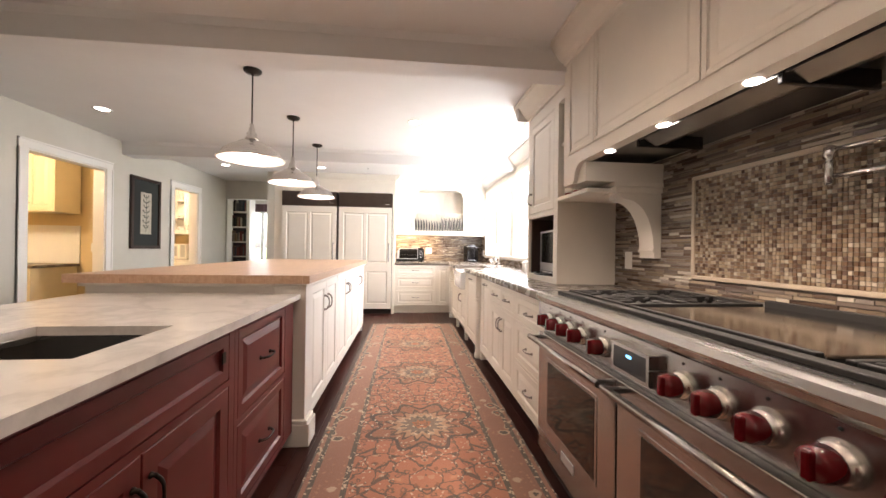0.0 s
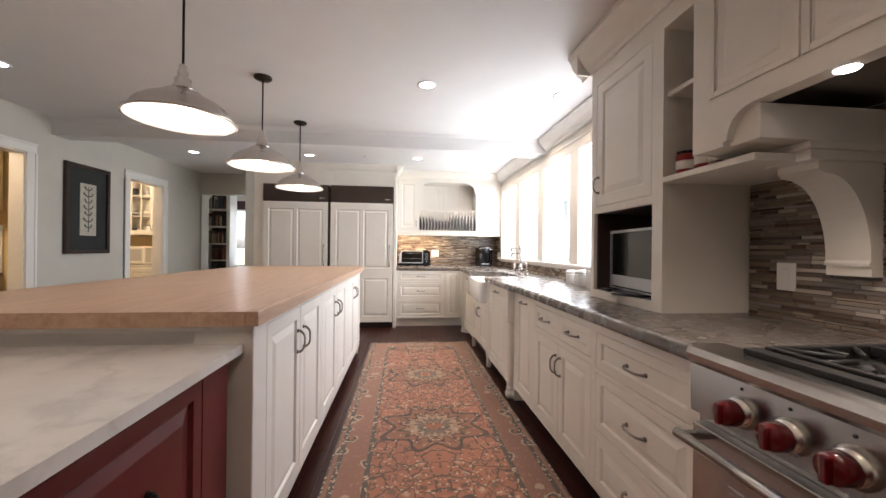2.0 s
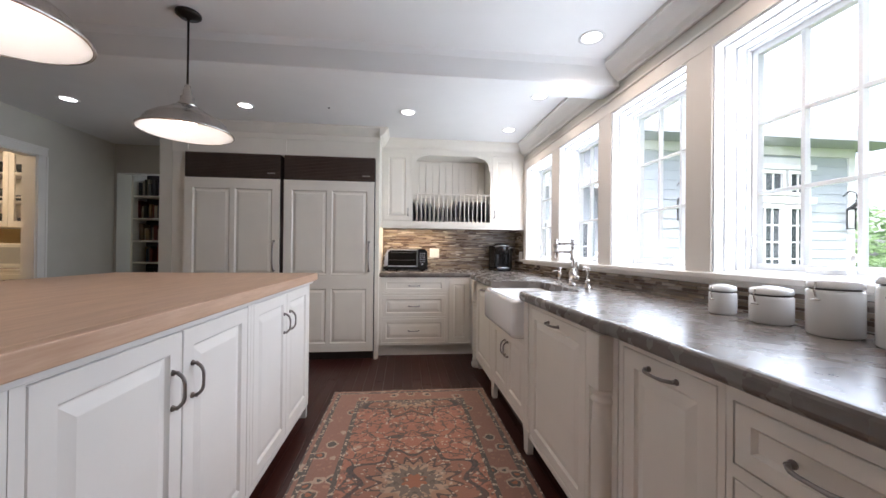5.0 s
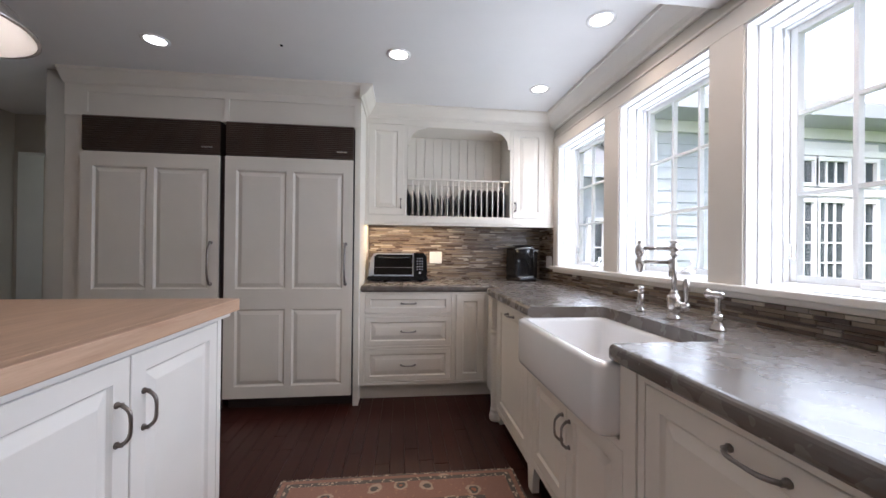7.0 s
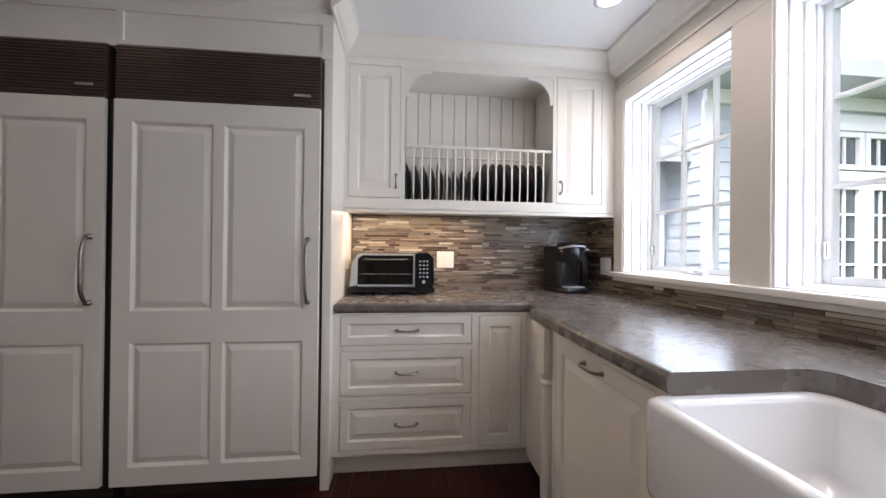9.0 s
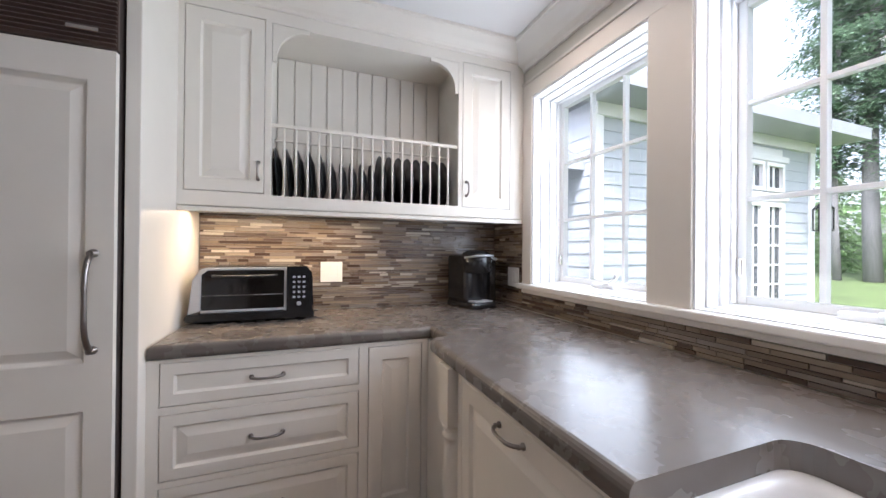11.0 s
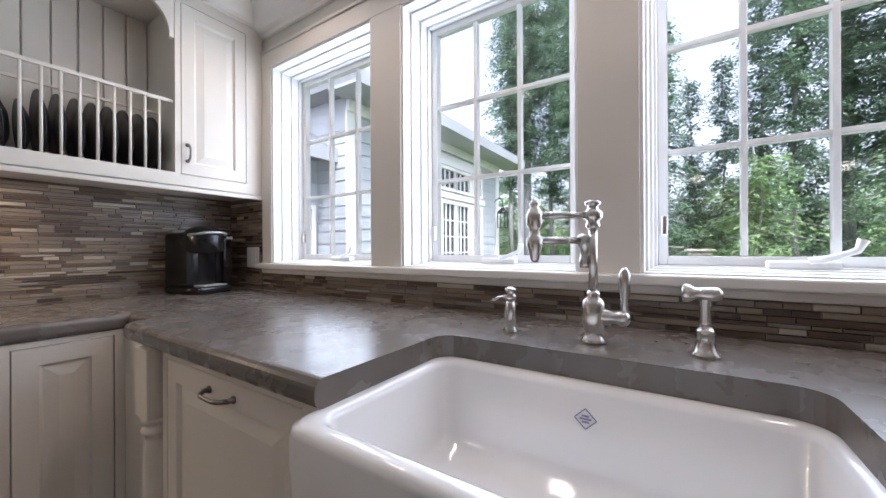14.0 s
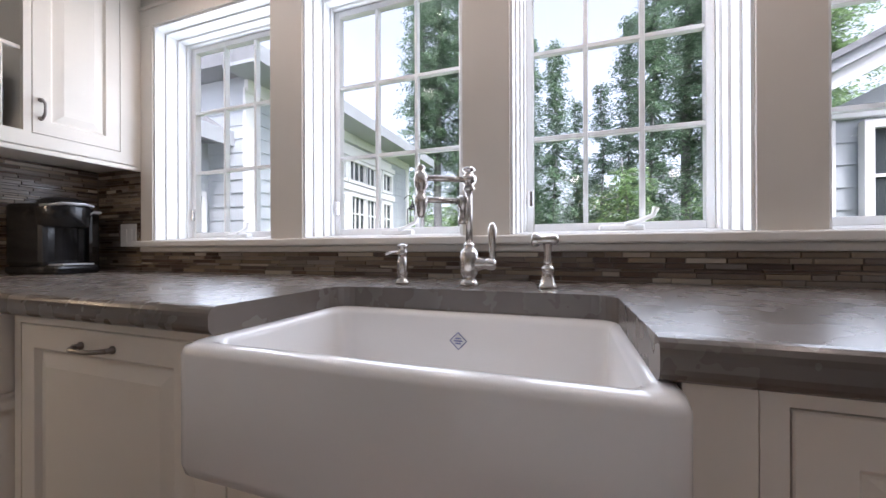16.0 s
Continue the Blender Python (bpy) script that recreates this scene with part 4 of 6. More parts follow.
# ---- tall television cabinet and open shelves ----
tv = thing("television_cabinet", pose(0, 0, 0), "cream cabinet with an open television niche", "cabinet")
tx, ty0, ty1 = 1.20, 2.134, 2.755
part("side_panel", box(tx + 0.0205, XW - 0.002, ty1 - 0.025, ty1, CT, 2.298), CREAM, tv)
part("side_panel", box(tx + 0.0205, XW - 0.002, ty0, ty0 + 0.025, CT, 2.298), CREAM, tv)
ff = part("face_frame", face_frame(0, ty1 - ty0, CT, 2.30, [(0.042, 0.55, 0.968, 1.42), (0.06, 0.545, 1.465, 2.19)], 0.02), CREAM, tv)
ff.matrix_world = pose(tx + 0.02, ty1, 0, 0, 0, -90)
dd = part("door", front(0.06, 0.545, 1.465, 2.19, 0.02, 0.06), CREAM, tv)
dd.matrix_world = pose(tx + 0.02, ty1, 0, 0, 0, -90)
pull(dd, 0.085, 1.59, 0.09, True)
for row in ((tx + 0.02, XW - 0.01, 2.175, 2.2, 0.955, 1.43), (tx + 0.02, XW - 0.01, 2.70, 2.73, 0.955, 1.43), (tx + 0.02, XW - 0.01, 2.2, 2.70, 1.42, 1.44), (tx + 0.02, XW - 0.01, 2.2, 2.70, 0.945, 0.966), (1.60, 1.62, 2.2, 2.70, 0.966, 1.42)):
    part("niche_lining", box(*row), DARKIN, tv, "dark brown niche lining")
part("body", box(tx + 0.022, XW - 0.01, ty0 + 0.025, ty1 - 0.025, 1.45, 2.298), CREAM, tv)
part("frieze", box(tx + 0.002, XW - 0.001, ty0 + 0.001, ty1 - 0.001, 2.30, CEIL - 0.001), CREAM, tv)
bm = prism([(tx - o * 1.25, 2.285 + h * 1.5) for o, h in CROWN], ty0 - 0.25, ty1 + 0.10, "y")
part("crown", bm, CREAM, tv)
part("crown_return", prism([(ty1 + o * 1.2, 2.285 + h * 1.5) for o, h in CROWN], tx - 0.1, XW, "x"), CREAM, tv)
screen = thing("television", pose(1.30, 2.445, 0.967, 0, 0, -90 - 6) @ Matrix.Scale(1.08, 4), "small silver flat television on its stand", "television")
part("bezel", face_frame(-0.235, 0.235, 0.014, 0.325, [(-0.219, 0.219, 0.085, 0.312)], 0.03, 0.0), SILVERP, screen)
part("panel", box(-0.22, 0.22, -0.024, 0.015, 0.08, 0.316), SCREEN, screen, "dark switched-off screen")
part("back", box(-0.20, 0.20, 0.0, 0.05, 0.05, 0.30, 0.02), BLACK, screen)
part("neck", box(-0.03, 0.03, -0.005, 0.03, 0.006, 0.06, 0.004), SILVERP, screen)
part("stand", lathe([(0.13, 0.0), (0.135, 0.006), (0.11, 0.012), (0.02, 0.016)], 28, (0, 0.0, 0)), BLACK, screen)
part("speaker_bar", box(-0.2, 0.2, -0.034, -0.03, 0.022, 0.028, 0.001), BLACK, screen)
tagged(part("loudspeaker", box(1.42, 1.55, 2.60, 2.69, 0.967, 1.12, 0.008), BLACK), "small black loudspeaker box in the niche", "loudspeaker")
tagged(part("remote_control", box(1.225, 1.265, 2.60, 2.68, 0.967, 0.985, 0.006), BLACK), "black remote control lying in the niche", "remote control")

shelves = thing("open_shelves", pose(0, 0, 0), "cream open spice shelves beside the range hood", "shelf")
part("shelf_board", box(1.19, XW - 0.01, 1.70, ty0, 1.505, 1.53, 0.003), CREAM, shelves)
part("shelf_board", box(1.22, XW - 0.01, 1.885, ty0, 1.895, 1.915, 0.003), CREAM, shelves)
part("shelf_top", box(1.20, XW - 0.01, 1.885, ty0, 2.20, CEIL), CREAM, shelves)
part("backing", box(XW - 0.02, XW - 0.004, 1.885, ty0, 1.53, 2.2), CREAM, shelves)
TINRED = surface("red_tin", (0.28, 0.025, 0.02), 0.35, 0.2, vary=0.2)
TINBR = surface("brown_jar", (0.12, 0.05, 0.03), 0.3, vary=0.3)
for i, (sx, sy, sr, sh) in enumerate(((1.27, 2.085, 0.030, 0.085), (1.30, 2.01, 0.034, 0.11), (1.37, 2.07, 0.03, 0.12), (1.36, 1.97, 0.026, 0.10), (1.44, 2.03, 0.03, 0.13), (1.28, 1.935, 0.024, 0.09))):
    jar = thing("spice_jar", pose(sx, sy, 1.53) @ Matrix.Scale(1.25, 4), "red spice tin with metal lid on the shelf" if i % 3 < 2 else "brown glass spice jar with lid", "jar", "spice jars")
    part("can", lathe([(sr * 0.96, 0), (sr, 0.003), (sr, sh * 0.85), (sr * 0.9, sh * 0.88)], 18), TINRED if i % 3 < 2 else TINBR, jar)
    part("lid", lathe([(sr * 0.92, sh * 0.88), (sr * 0.92, sh), (0.001, sh)], 18), SILVERP if i % 2 else BLACK, jar)
    part("paper_label", lathe([(sr + 0.0006, sh * 0.25), (sr + 0.0006, sh * 0.6)], 18), CREAM, jar)

# ---- range hood with corbels ----
hood = thing("range_hood", pose(0, 0, 0), "cream panelled mantel hood with steel liner", "range hood")
hx, hy1, hy0 = 1.13, 1.885, -1.0
# front board with the arched lower edge
outline = [(hy1, 1.56), (1.755, 1.56), (1.755, 1.575)]
for k in range(8):
    a = math.pi / 2 * k / 7
    outline.append((1.742 - 0.085 * (1 - math.cos(a)), 1.575 + 0.095 * math.sin(a)))
outline += [(1.645, 1.672), (-0.6, 1.672), (-0.6, 1.56), (hy0, 1.56), (hy0, CEIL), (hy1, CEIL)]
part("front_board", prism(outline, hx, hx + 0.025, "x"), CREAM, hood)
for a, b in ((0.10, 0.35), (0.40, 1.05), (1.10, 1.75), (1.80, 2.05)):
    ob = part("front_panel", front(a, b, 1.76, 2.32, 0.004, 0.001, bead=0.010, drop=0.008, field=0.03), CREAM, hood)
    ob.matrix_world = pose(hx - 0.0005, hy1, 0, 0, 0, -90)
    bm = boxes([(a - 0.022, a, -0.008, 0, 1.74, 2.34), (b, b + 0.022, -0.008, 0, 1.74, 2.34), (a, b, -0.008, 0, 1.74, 1.76), (a, b, -0.008, 0, 2.32, 2.34)], 0.002)
    part("panel_mould", bm, CREAM, hood).matrix_world = pose(hx, hy1, 0, 0, 0, -90)
part("side_board", box(hx + 0.025, XW - 0.002, hy1 - 0.025, hy1, 1.56, CEIL), CREAM, hood)
part("lower_block", box(hx + 0.026, XW - 0.004, 1.65, hy1 - 0.026, 1.56, 1.672, 0.003), CREAM, hood)
part("lip", box(hx + 0.025, hx + 0.06, hy0, 1.648, 1.672, 1.69), CREAM, hood)
part("crown", crown("y", hx, -1, hy0, 2.0, CEIL, 1.3), CREAM, hood)
part("crown_return", crown("x", hy1, 1, hx - 0.09, 1.30, CEIL, 1.2), CREAM, hood)
part("liner", boxes([(hx + 0.06, XW - 0.001, hy0, 1.86, 1.705, 1.72), (hx + 0.061, hx + 0.068, hy0, 1.59, 1.68, 1.704)]), STEELH, hood, "dark brushed steel hood liner")
part("baffle_rail", prism([(hx + 0.08, 1.672), (hx + 0.16, 1.648), (hx + 0.21, 1.66), (hx + 0.235, 1.704), (hx + 0.08, 1.704)], hy0, 1.27, "y"), STEEL, hood, "brushed steel light rail")
for y in (1.262, 0.62, 0.0):
    part("filter_joint", box(hx + 0.075, hx + 0.40, y - 0.008, y + 0.008, 1.645, 1.704, 0.003), BLACK, hood)
for hy in HOOD_LIGHTS:
    part("light", lathe([(0.001, 0.0), (0.022, 0.0), (0.026, 0.004), (0.026, 0.012)], 20, (hx + 0.045, hy, 1.668)), LAMP_GLOW, hood, "glowing hood spotlight")

CORB = [(XW - 0.004, 1.56), (1.35, 1.56), (1.35, 1.535), (1.36, 1.525), (1.36, 1.505), (1.385, 1.50), (1.385, 1.475), (1.40, 1.465)]
for k in range(13):
    a = math.pi / 2 * k / 12
    CORB.append((1.42 + 0.165 * math.sin(a), 1.175 + 0.285 * math.cos(a)))
CORB += [(1.578, 1.165), (1.578, 1.155), (1.588, 1.155), (1.588, 1.12), (XW - 0.004, 1.12)]
for y in (1.665, -0.62):
    part("corbel", prism(CORB, y, y + 0.13, "y"), CREAM, hood, "cream scrolled corbel under the hood")
    part("corbel_cap", boxes([(1.33, XW - 0.004, y - 0.02, y + 0.15, 1.535, 1.5595), (1.345, XW - 0.004, y - 0.01, y + 0.14, 1.50, 1.535)], 0.004), CREAM, hood)

# ---- range ----
GRIDDLE = surface("polished_griddle_steel", (0.50, 0.47, 0.44), 0.13, 1.0, vary=0.12, scale=5, bump=0.0)
rng = thing("range_cooker", pose(0, 0, 0), "wide stainless steel double-oven range with red knobs", "range")
RX, RY1, RY0 = 0.865, 1.578, 0.035
part("body", box(RX + 0.03, XW - 0.02, RY0, RY1, 0.10, 0.915), STEEL, rng)
prof = [(RX + 0.035, 0.745), (RX + 0.002, 0.752), (RX - 0.002, 0.885), (RX - 0.012, 0.897), (RX - 0.016, 0.915), (RX - 0.008, 0.932), (RX + 0.012, 0.937), (RX + 0.10, 0.937), (RX + 0.10, 0.745)]
part("control_panel", prism(prof, RY0, RY1, "y"), STEEL, rng, "brushed steel bullnose and control panel")
part("rear_trim", box(XW - 0.06, XW - 0.02, RY0, RY1, 0.915, 0.955, 0.004), STEEL, rng)
part("cooktop_well", box(RX + 0.10, XW - 0.06, RY0 + 0.01, RY1 - 0.01, 0.905, 0.922), IRON, rng)
part("drip_rim", box(RX + 0.06, RX + 0.10, RY0 + 0.05, RY1 - 0.10, 0.937, 0.952, 0.003), IRON, rng)
for y in (1.42, 1.31, 1.20, 1.09, 0.925, 0.555, 0.445, 0.335, 0.215, 0.10):
    knob = part("knob", lathe([(0.029, -0.022), (0.031, -0.026), (0.029, -0.05), (0.025, -0.058), (0.001, -0.060)], 22, (RX, y, 0.812), "x"), REDKNOB, rng, "glossy red control knob")
    part("knob_grip", box(RX - 0.070, RX - 0.054, y - 0.009, y + 0.009, 0.786, 0.838, 0.005), REDKNOB, knob)
    part("knob_bezel", lathe([(0.037, 0.004), (0.039, -0.004), (0.034, -0.012), (0.029, -0.022)], 22, (RX, y, 0.812), "x"), NICKEL, knob)
    part("indicator", lathe([(0.004, 0.003), (0.004, -0.003), (0.001, -0.004)], 8, (RX, y, 0.868), "x"), BLACK, knob)
disp = part("display_housing", boxes([(RX - 0.03, RX + 0.01, 0.655, 0.825, 0.775, 0.852)], 0.006), BLACK, rng, "tilted black control display")
part("display_trim", face_frame(0, 0.186, 0.768, 0.86, [(0.012, 0.174, 0.78, 0.85)], 0.034, 0), STEEL, disp).matrix_world = pose(RX + 0.003, 0.833, 0, 0, 0, -90)
part("display_digits", box(RX - 0.0325, RX - 0.0305, 0.728, 0.752, 0.826, 0.834), DISPLAY, disp)
for y0, y1 in ((0.852, 1.565), (0.045, 0.842)):
    door = part("oven_door", box(RX - 0.004, RX + 0.03, y0, y1, 0.185, 0.725, 0.004), STEEL, rng)
    part("oven_window", box(RX - 0.008, RX - 0.003, y0 + 0.13, y1 - 0.13, 0.29, 0.60, 0.002), DARKGLASS, door, "dark oven glass")
    part("window_trim", boxes([(RX - 0.0065, RX - 0.003, y0 + 0.115, y1 - 0.115, 0.275, 0.29), (RX - 0.0065, RX - 0.003, y0 + 0.115, y1 - 0.115, 0.60, 0.615), (RX - 0.0065, RX - 0.003, y0 + 0.115, y0 + 0.13, 0.29, 0.60), (RX - 0.0065, RX - 0.003, y1 - 0.13, y1 - 0.115, 0.29, 0.60)], 0.001), STEEL, door)
    bm = tube([(RX - 0.06, y0 + 0.01, 0.70), (RX - 0.06, y1 - 0.01, 0.70)], 0.0135, 16)
    part("oven_handle", bm, STEEL, door, "round steel towel-bar handle")
    for y in (y0 + 0.03, y1 - 0.03):
        part("handle_bracket", box(RX - 0.062, RX, y - 0.012, y + 0.012, 0.69, 0.71, 0.004), STEEL, door)
    part("badge", box(RX - 0.008, RX - 0.003, (y0 + y1) / 2 - 0.06, (y0 + y1) / 2 + 0.06, 0.205, 0.245, 0.002), SILVERP, door)
part("kick_plate", box(RX + 0.005, RX + 0.03, RY0, RY1, 0.10, 0.18, 0.003), STEEL, rng)
part("plinth", box(RX + 0.06, XW - 0.05, RY0, RY1, 0.0, 0.10), RECESS_SHADE, rng)


def grate(ya, yb):
    bm = bmesh.new()
    xa, xb, z = RX + 0.115, XW - 0.075, 0.948
    for y in (ya + 0.012, yb - 0.012):
        box(xa, xb, y - 0.009, y + 0.009, 0.922, 0.957, 0.004, bm)
    for x in (xa + 0.009, (xa + xb) / 2, xb - 0.009):
        box(x - 0.009, x + 0.009, ya + 0.022, yb - 0.022, 0.93, 0.957, 0.004, bm)
    for cx in ((xa * 3 + xb) / 4, (xa + xb * 3) / 4):
        cy = (ya + yb) / 2
        for k in range(8):
            a = 2 * math.pi * k / 8
            dx, dy = math.cos(a), math.sin(a)
            reach = min(abs((xb - xa) / 4 / dx) if abs(dx) > 0.01 else 9, abs((yb - ya) / 2 / dy) if abs(dy) > 0.01 else 9) - 0.012
            tube([(cx + dx * 0.04, cy + dy * 0.04, z), (cx + dx * reach, cy + dy * reach, z)], 0.0075, 6, bm)
    return bm


for a, b in ((1.235, 1.475), (0.985, 1.23), (0.06, 0.30)):
    part("grate", grate(a, b), IRON, rng, "cast-iron burner grate")
    for x in (RX + 0.115 + 0.145, XW - 0.075 - 0.145):
        part("burner", lathe([(0.055, 0.915), (0.055, 0.926), (0.04, 0.93), (0.04, 0.938), (0.001, 0.941)], 20, (x, (a + b) / 2, 0)), IRON, rng)
part("griddle", box(RX + 0.125, XW - 0.11, 0.335, 0.955, 0.925, 0.95, 0.005), GRIDDLE, rng, "polished steel griddle plate")
part("griddle_guard", boxes([(XW - 0.11, XW - 0.085, 0.335, 0.955, 0.93, 0.975), (RX + 0.105, RX + 0.125, 0.335, 0.955, 0.93, 0.958)], 0.003), IRON, rng)

pf = thing("pot_filler", pose(XW - 0.012, 0.57, 1.49), "polished nickel folding pot filler on the tiles", "faucet")
part("flange", lathe([(0.032, 0.0), (0.032, -0.008), (0.014, -0.014), (0.012, -0.05)], 20, axis="x"), NICKEL, pf)
part("valve_body", lathe([(0.010, -0.06), (0.018, -0.05), (0.018, 0.03), (0.010, 0.04), (0.014, 0.05), (0.014, 0.10), (0.006, 0.11)], 16, (-0.05, 0, 0)), NICKEL, pf)
part("arm", tube([(-0.05, 0, 0.02), (-0.06, 0.20, 0.02)], 0.008, 12), NICKEL, pf)
part("joint", lathe([(0.008, -0.10), (0.014, -0.095), (0.014, -0.02), (0.010, -0.01), (0.017, 0.0), (0.017, 0.03), (0.008, 0.036)], 16, (-0.06, 0.20, 0)), NICKEL, pf)
part("arm", tube([(-0.06, 0.20, -0.07), (-0.07, 0.02, -0.07)], 0.008, 12), NICKEL, pf)


def outlet(m, label="white double wall outlet", wide=0.075):
    o = thing("wall_outlet", m, label, "outlet", "wall outlets")
    part("plate", box(-wide / 2, wide / 2, -0.006, 0, -0.058, 0.058, 0.003), PLASTICW, o)
    for k in ((-0.02, 0.02) if wide > 0.09 else (0,)):
        part("rocker", box(k - 0.014, k + 0.014, -0.009, -0.005, -0.033, 0.033, 0.002), PLASTICW, o)


outlet(pose(XW - 0.011, 1.965, 1.10, 0, 0, -90), "white light switch on the mosaic tiles")
outlet(pose(0.575, YB - 0.011, 1.13), "white double switch on the mosaic tiles", 0.12)
outlet(pose(XW - 0.011, 6.56, 1.10, 0, 0, -90), "white double switch in the corner", 0.12)

# ---- island: white butcher-block part and red sink part ----
IX, IY0, IY1 = -0.45, 1.93, 4.84
for k, (a, b) in enumerate(((1.99, 2.91), (2.912, 3.855), (3.857, 4.80))):
    w = b - a
    base_unit("island_cabinet", pose(IX - 0.02, a, 0, 0, 0, 90), w, 0.55, 0.10, 0.945,
              [("door", 0.03, w / 2 - 0.0025, 0.13, 0.915, "r"), ("door", w / 2 + 0.0025, w - 0.03, 0.13, 0.915, "l")], "white two-door island cabinet under the butcher block", TRIM, group="island cabinets", inset=0.045, drop=0.16)
isl = thing("kitchen_island", pose(0, 0, 0), "white painted island body with base moulding", "kitchen island")
part("core", box(-1.64, IX - 0.58, 1.95, 4.80, 0.0, 0.945), TRIM, isl)
part("end_panel", box(-1.64, IX - 0.015, 4.802, 4.835, 0.0, 0.945, 0.003), TRIM, isl)
part("end_pilaster", box(-0.62, IX + 0.012, 1.868, 1.985, 0.0, 0.945, 0.004), TRIM, isl)
part("end_board", box(-1.64, -0.62, 1.885, 1.95, 0.0, 0.945, 0.003), TRIM, isl)
part("base_mould", boxes([(-0.63, IX + 0.045, 1.838, 1.99, 0.0, 0.13), (-0.627, IX + 0.032, 1.846, 1.99, 0.13, 0.15)], 0.005), TRIM, isl)
part("top_board", box(-1.66, IX + 0.016, 1.862, 4.84, 0.925, 0.9448, 0.003), TRIM, isl)
btop = thing("butcher_block", pose(0, 0, 0), "thick maple butcher-block island top", "countertop")
bx0, bx1, n = -1.72, -0.412, 32
for k in range(n):
    a, b = bx0 + (bx1 - bx0) * k / n, bx0 + (bx1 - bx0) * (k + 1) / n
    part("stave", box(a + 0.0001, b - 0.0001, 1.84, 4.87, 0.945, 0.993, 0.0006 if k < n - 1 else 0.003), BLOCK, btop)

base_unit("red_drawer_cabinet", pose(-0.515, 1.12, 0, 0, 0, 90), 0.70, 0.55, 0.10, 0.855, [("drawer", 0.03, 0.56, 0.49, 0.835, "mid"), ("drawer", 0.03, 0.56, 0.13, 0.46, "mid")], "oxblood red island cabinet with two deep drawers", REDP, mat_pull=BRONZE)
base_unit("red_sink_cabinet", pose(-0.515, 0.17, 0, 0, 0, 90), 0.948, 0.55, 0.10, 0.855, [("door", 0.045, 0.4715, 0.13, 0.64, "r"), ("door", 0.4765, 0.905, 0.13, 0.64, "l"), ("drawer", 0.045, 0.905, 0.67, 0.835, "")], "oxblood red island cabinet under the prep sink", REDP, mat_pull=BRONZE, body_top=0.64)
base_unit("red_cabinet", pose(-0.515, -0.80, 0, 0, 0, 90), 0.968, 0.55, 0.10, 0.855, [("door", 0.03, 0.48, 0.13, 0.835, "r"), ("door", 0.487, 0.935, 0.13, 0.835, "l")], "oxblood red two-door island cabinet", REDP, mat_pull=BRONZE)
rb = thing("red_island_back", pose(0, 0, 0), "oxblood red back of the island", "kitchen island")
part("core", box(-1.55, -1.07, -0.80, 1.835, 0.0, 0.855), REDP, rb)
tagged(part("push_plate", box(-0.4945, -0.49, 1.02, 1.045, 0.74, 0.78, 0.002), BRONZE), "small dark push plate on the red cabinet", "plate")
# marble top round an undermount sink
mz0, mz1, mx0, mx1, my0, my1 = 0.855, 0.885, -1.62, -0.468, -0.85, 1.866
qx0, qx1, qy0, qy1 = -1.055, -0.635, 0.62, 0.99
bm = boxes([(mx0, qx0, my0, my1, mz0, mz1), (qx1, mx1, my0, my1, mz0, mz1), (qx0, qx1, my0, qy0, mz0, mz1), (qx0, qx1, qy1, my1, mz0, mz1)])
bmesh.ops.remove_doubles(bm, verts=bm.verts[:], dist=0.0005)
tagged(part("marble_top", bm, MARBLE), "white veined marble island top with sink cutout", "countertop")
ps = thing("prep_sink", pose(0, 0, 0), "stainless steel undermount prep sink", "sink")
part("basin", boxes([(qx0 - 0.01, qx0 + 0.002, qy0, qy1, 0.68, mz0), (qx1 - 0.002, qx1 + 0.01, qy0, qy1, 0.68, mz0), (qx0, qx1, qy0 - 0.01, qy0 + 0.002, 0.68, mz0), (qx0, qx1, qy1 - 0.002, qy1 + 0.01, 0.68, mz0), (qx0, qx1, qy0, qy1, 0.67, 0.682)]), STEEL, ps)
part("drain", lathe([(0.001, 0.684), (0.04, 0.684), (0.045, 0.682)], 20, ((qx0 + qx1) / 2, (qy0 + qy1) / 2, 0)), NICKEL, ps)

# ---- lamps ----
for px, py in PENDANTS:
    p = thing("pendant_lamp", pose(px, py, 0), "nickel dome pendant with white enamel lining", "pendant lamp", "pendants over the island")
    part("canopy", lathe([(0.062, CEIL), (0.062, CEIL - 0.012), (0.05, CEIL - 0.022), (0.012, CEIL - 0.03), (0.006, CEIL - 0.04)], 24), BRONZE, p)
    part("rod", tube([(0, 0, CEIL - 0.03), (0, 0, 2.05)], 0.0055, 10), BRONZE, p)
    part("socket", lathe([(0.007, 2.06), (0.016, 2.05), (0.014, 2.035), (0.022, 2.02), (0.020, 2.0), (0.034, 1.985), (0.032, 1.965), (0.045, 1.95), (0.048, 1.93)], 20), NICKEL, p)
    part("shade", lathe([(0.048, 1.935), (0.075, 1.925), (0.10, 1.905), (0.150, 1.88), (0.185, 1.852), (0.205, 1.815), (0.226, 1.80), (0.228, 1.79), (0.220, 1.79)], 40, caps=False), NICKEL, p)
    part("lining", lathe([(0.219, 1.7905), (0.199, 1.814), (0.180, 1.848), (0.146, 1.875), (0.098, 1.899), (0.045, 1.92)], 40, caps=False), ENAMEL, p, "white enamel inside of the shade")
    part("bulb", lathe([(0.001, 1.80), (0.03, 1.81), (0.045, 1.835), (0.045, 1.86), (0.025, 1.89), (0.015, 1.92)], 20), BULB, p, "glowing bulb")
bm = lathe([(0.076, CEIL + 0.02), (0.076, CEIL - 0.004), (0.06, CEIL - 0.006), (0.055, CEIL + 0.0)], 28)
ring_me = bpy.data.meshes.new("trim_ring"); bm.to_mesh(ring_me); bm.free(); ring_me.materials.append(ENAMEL)
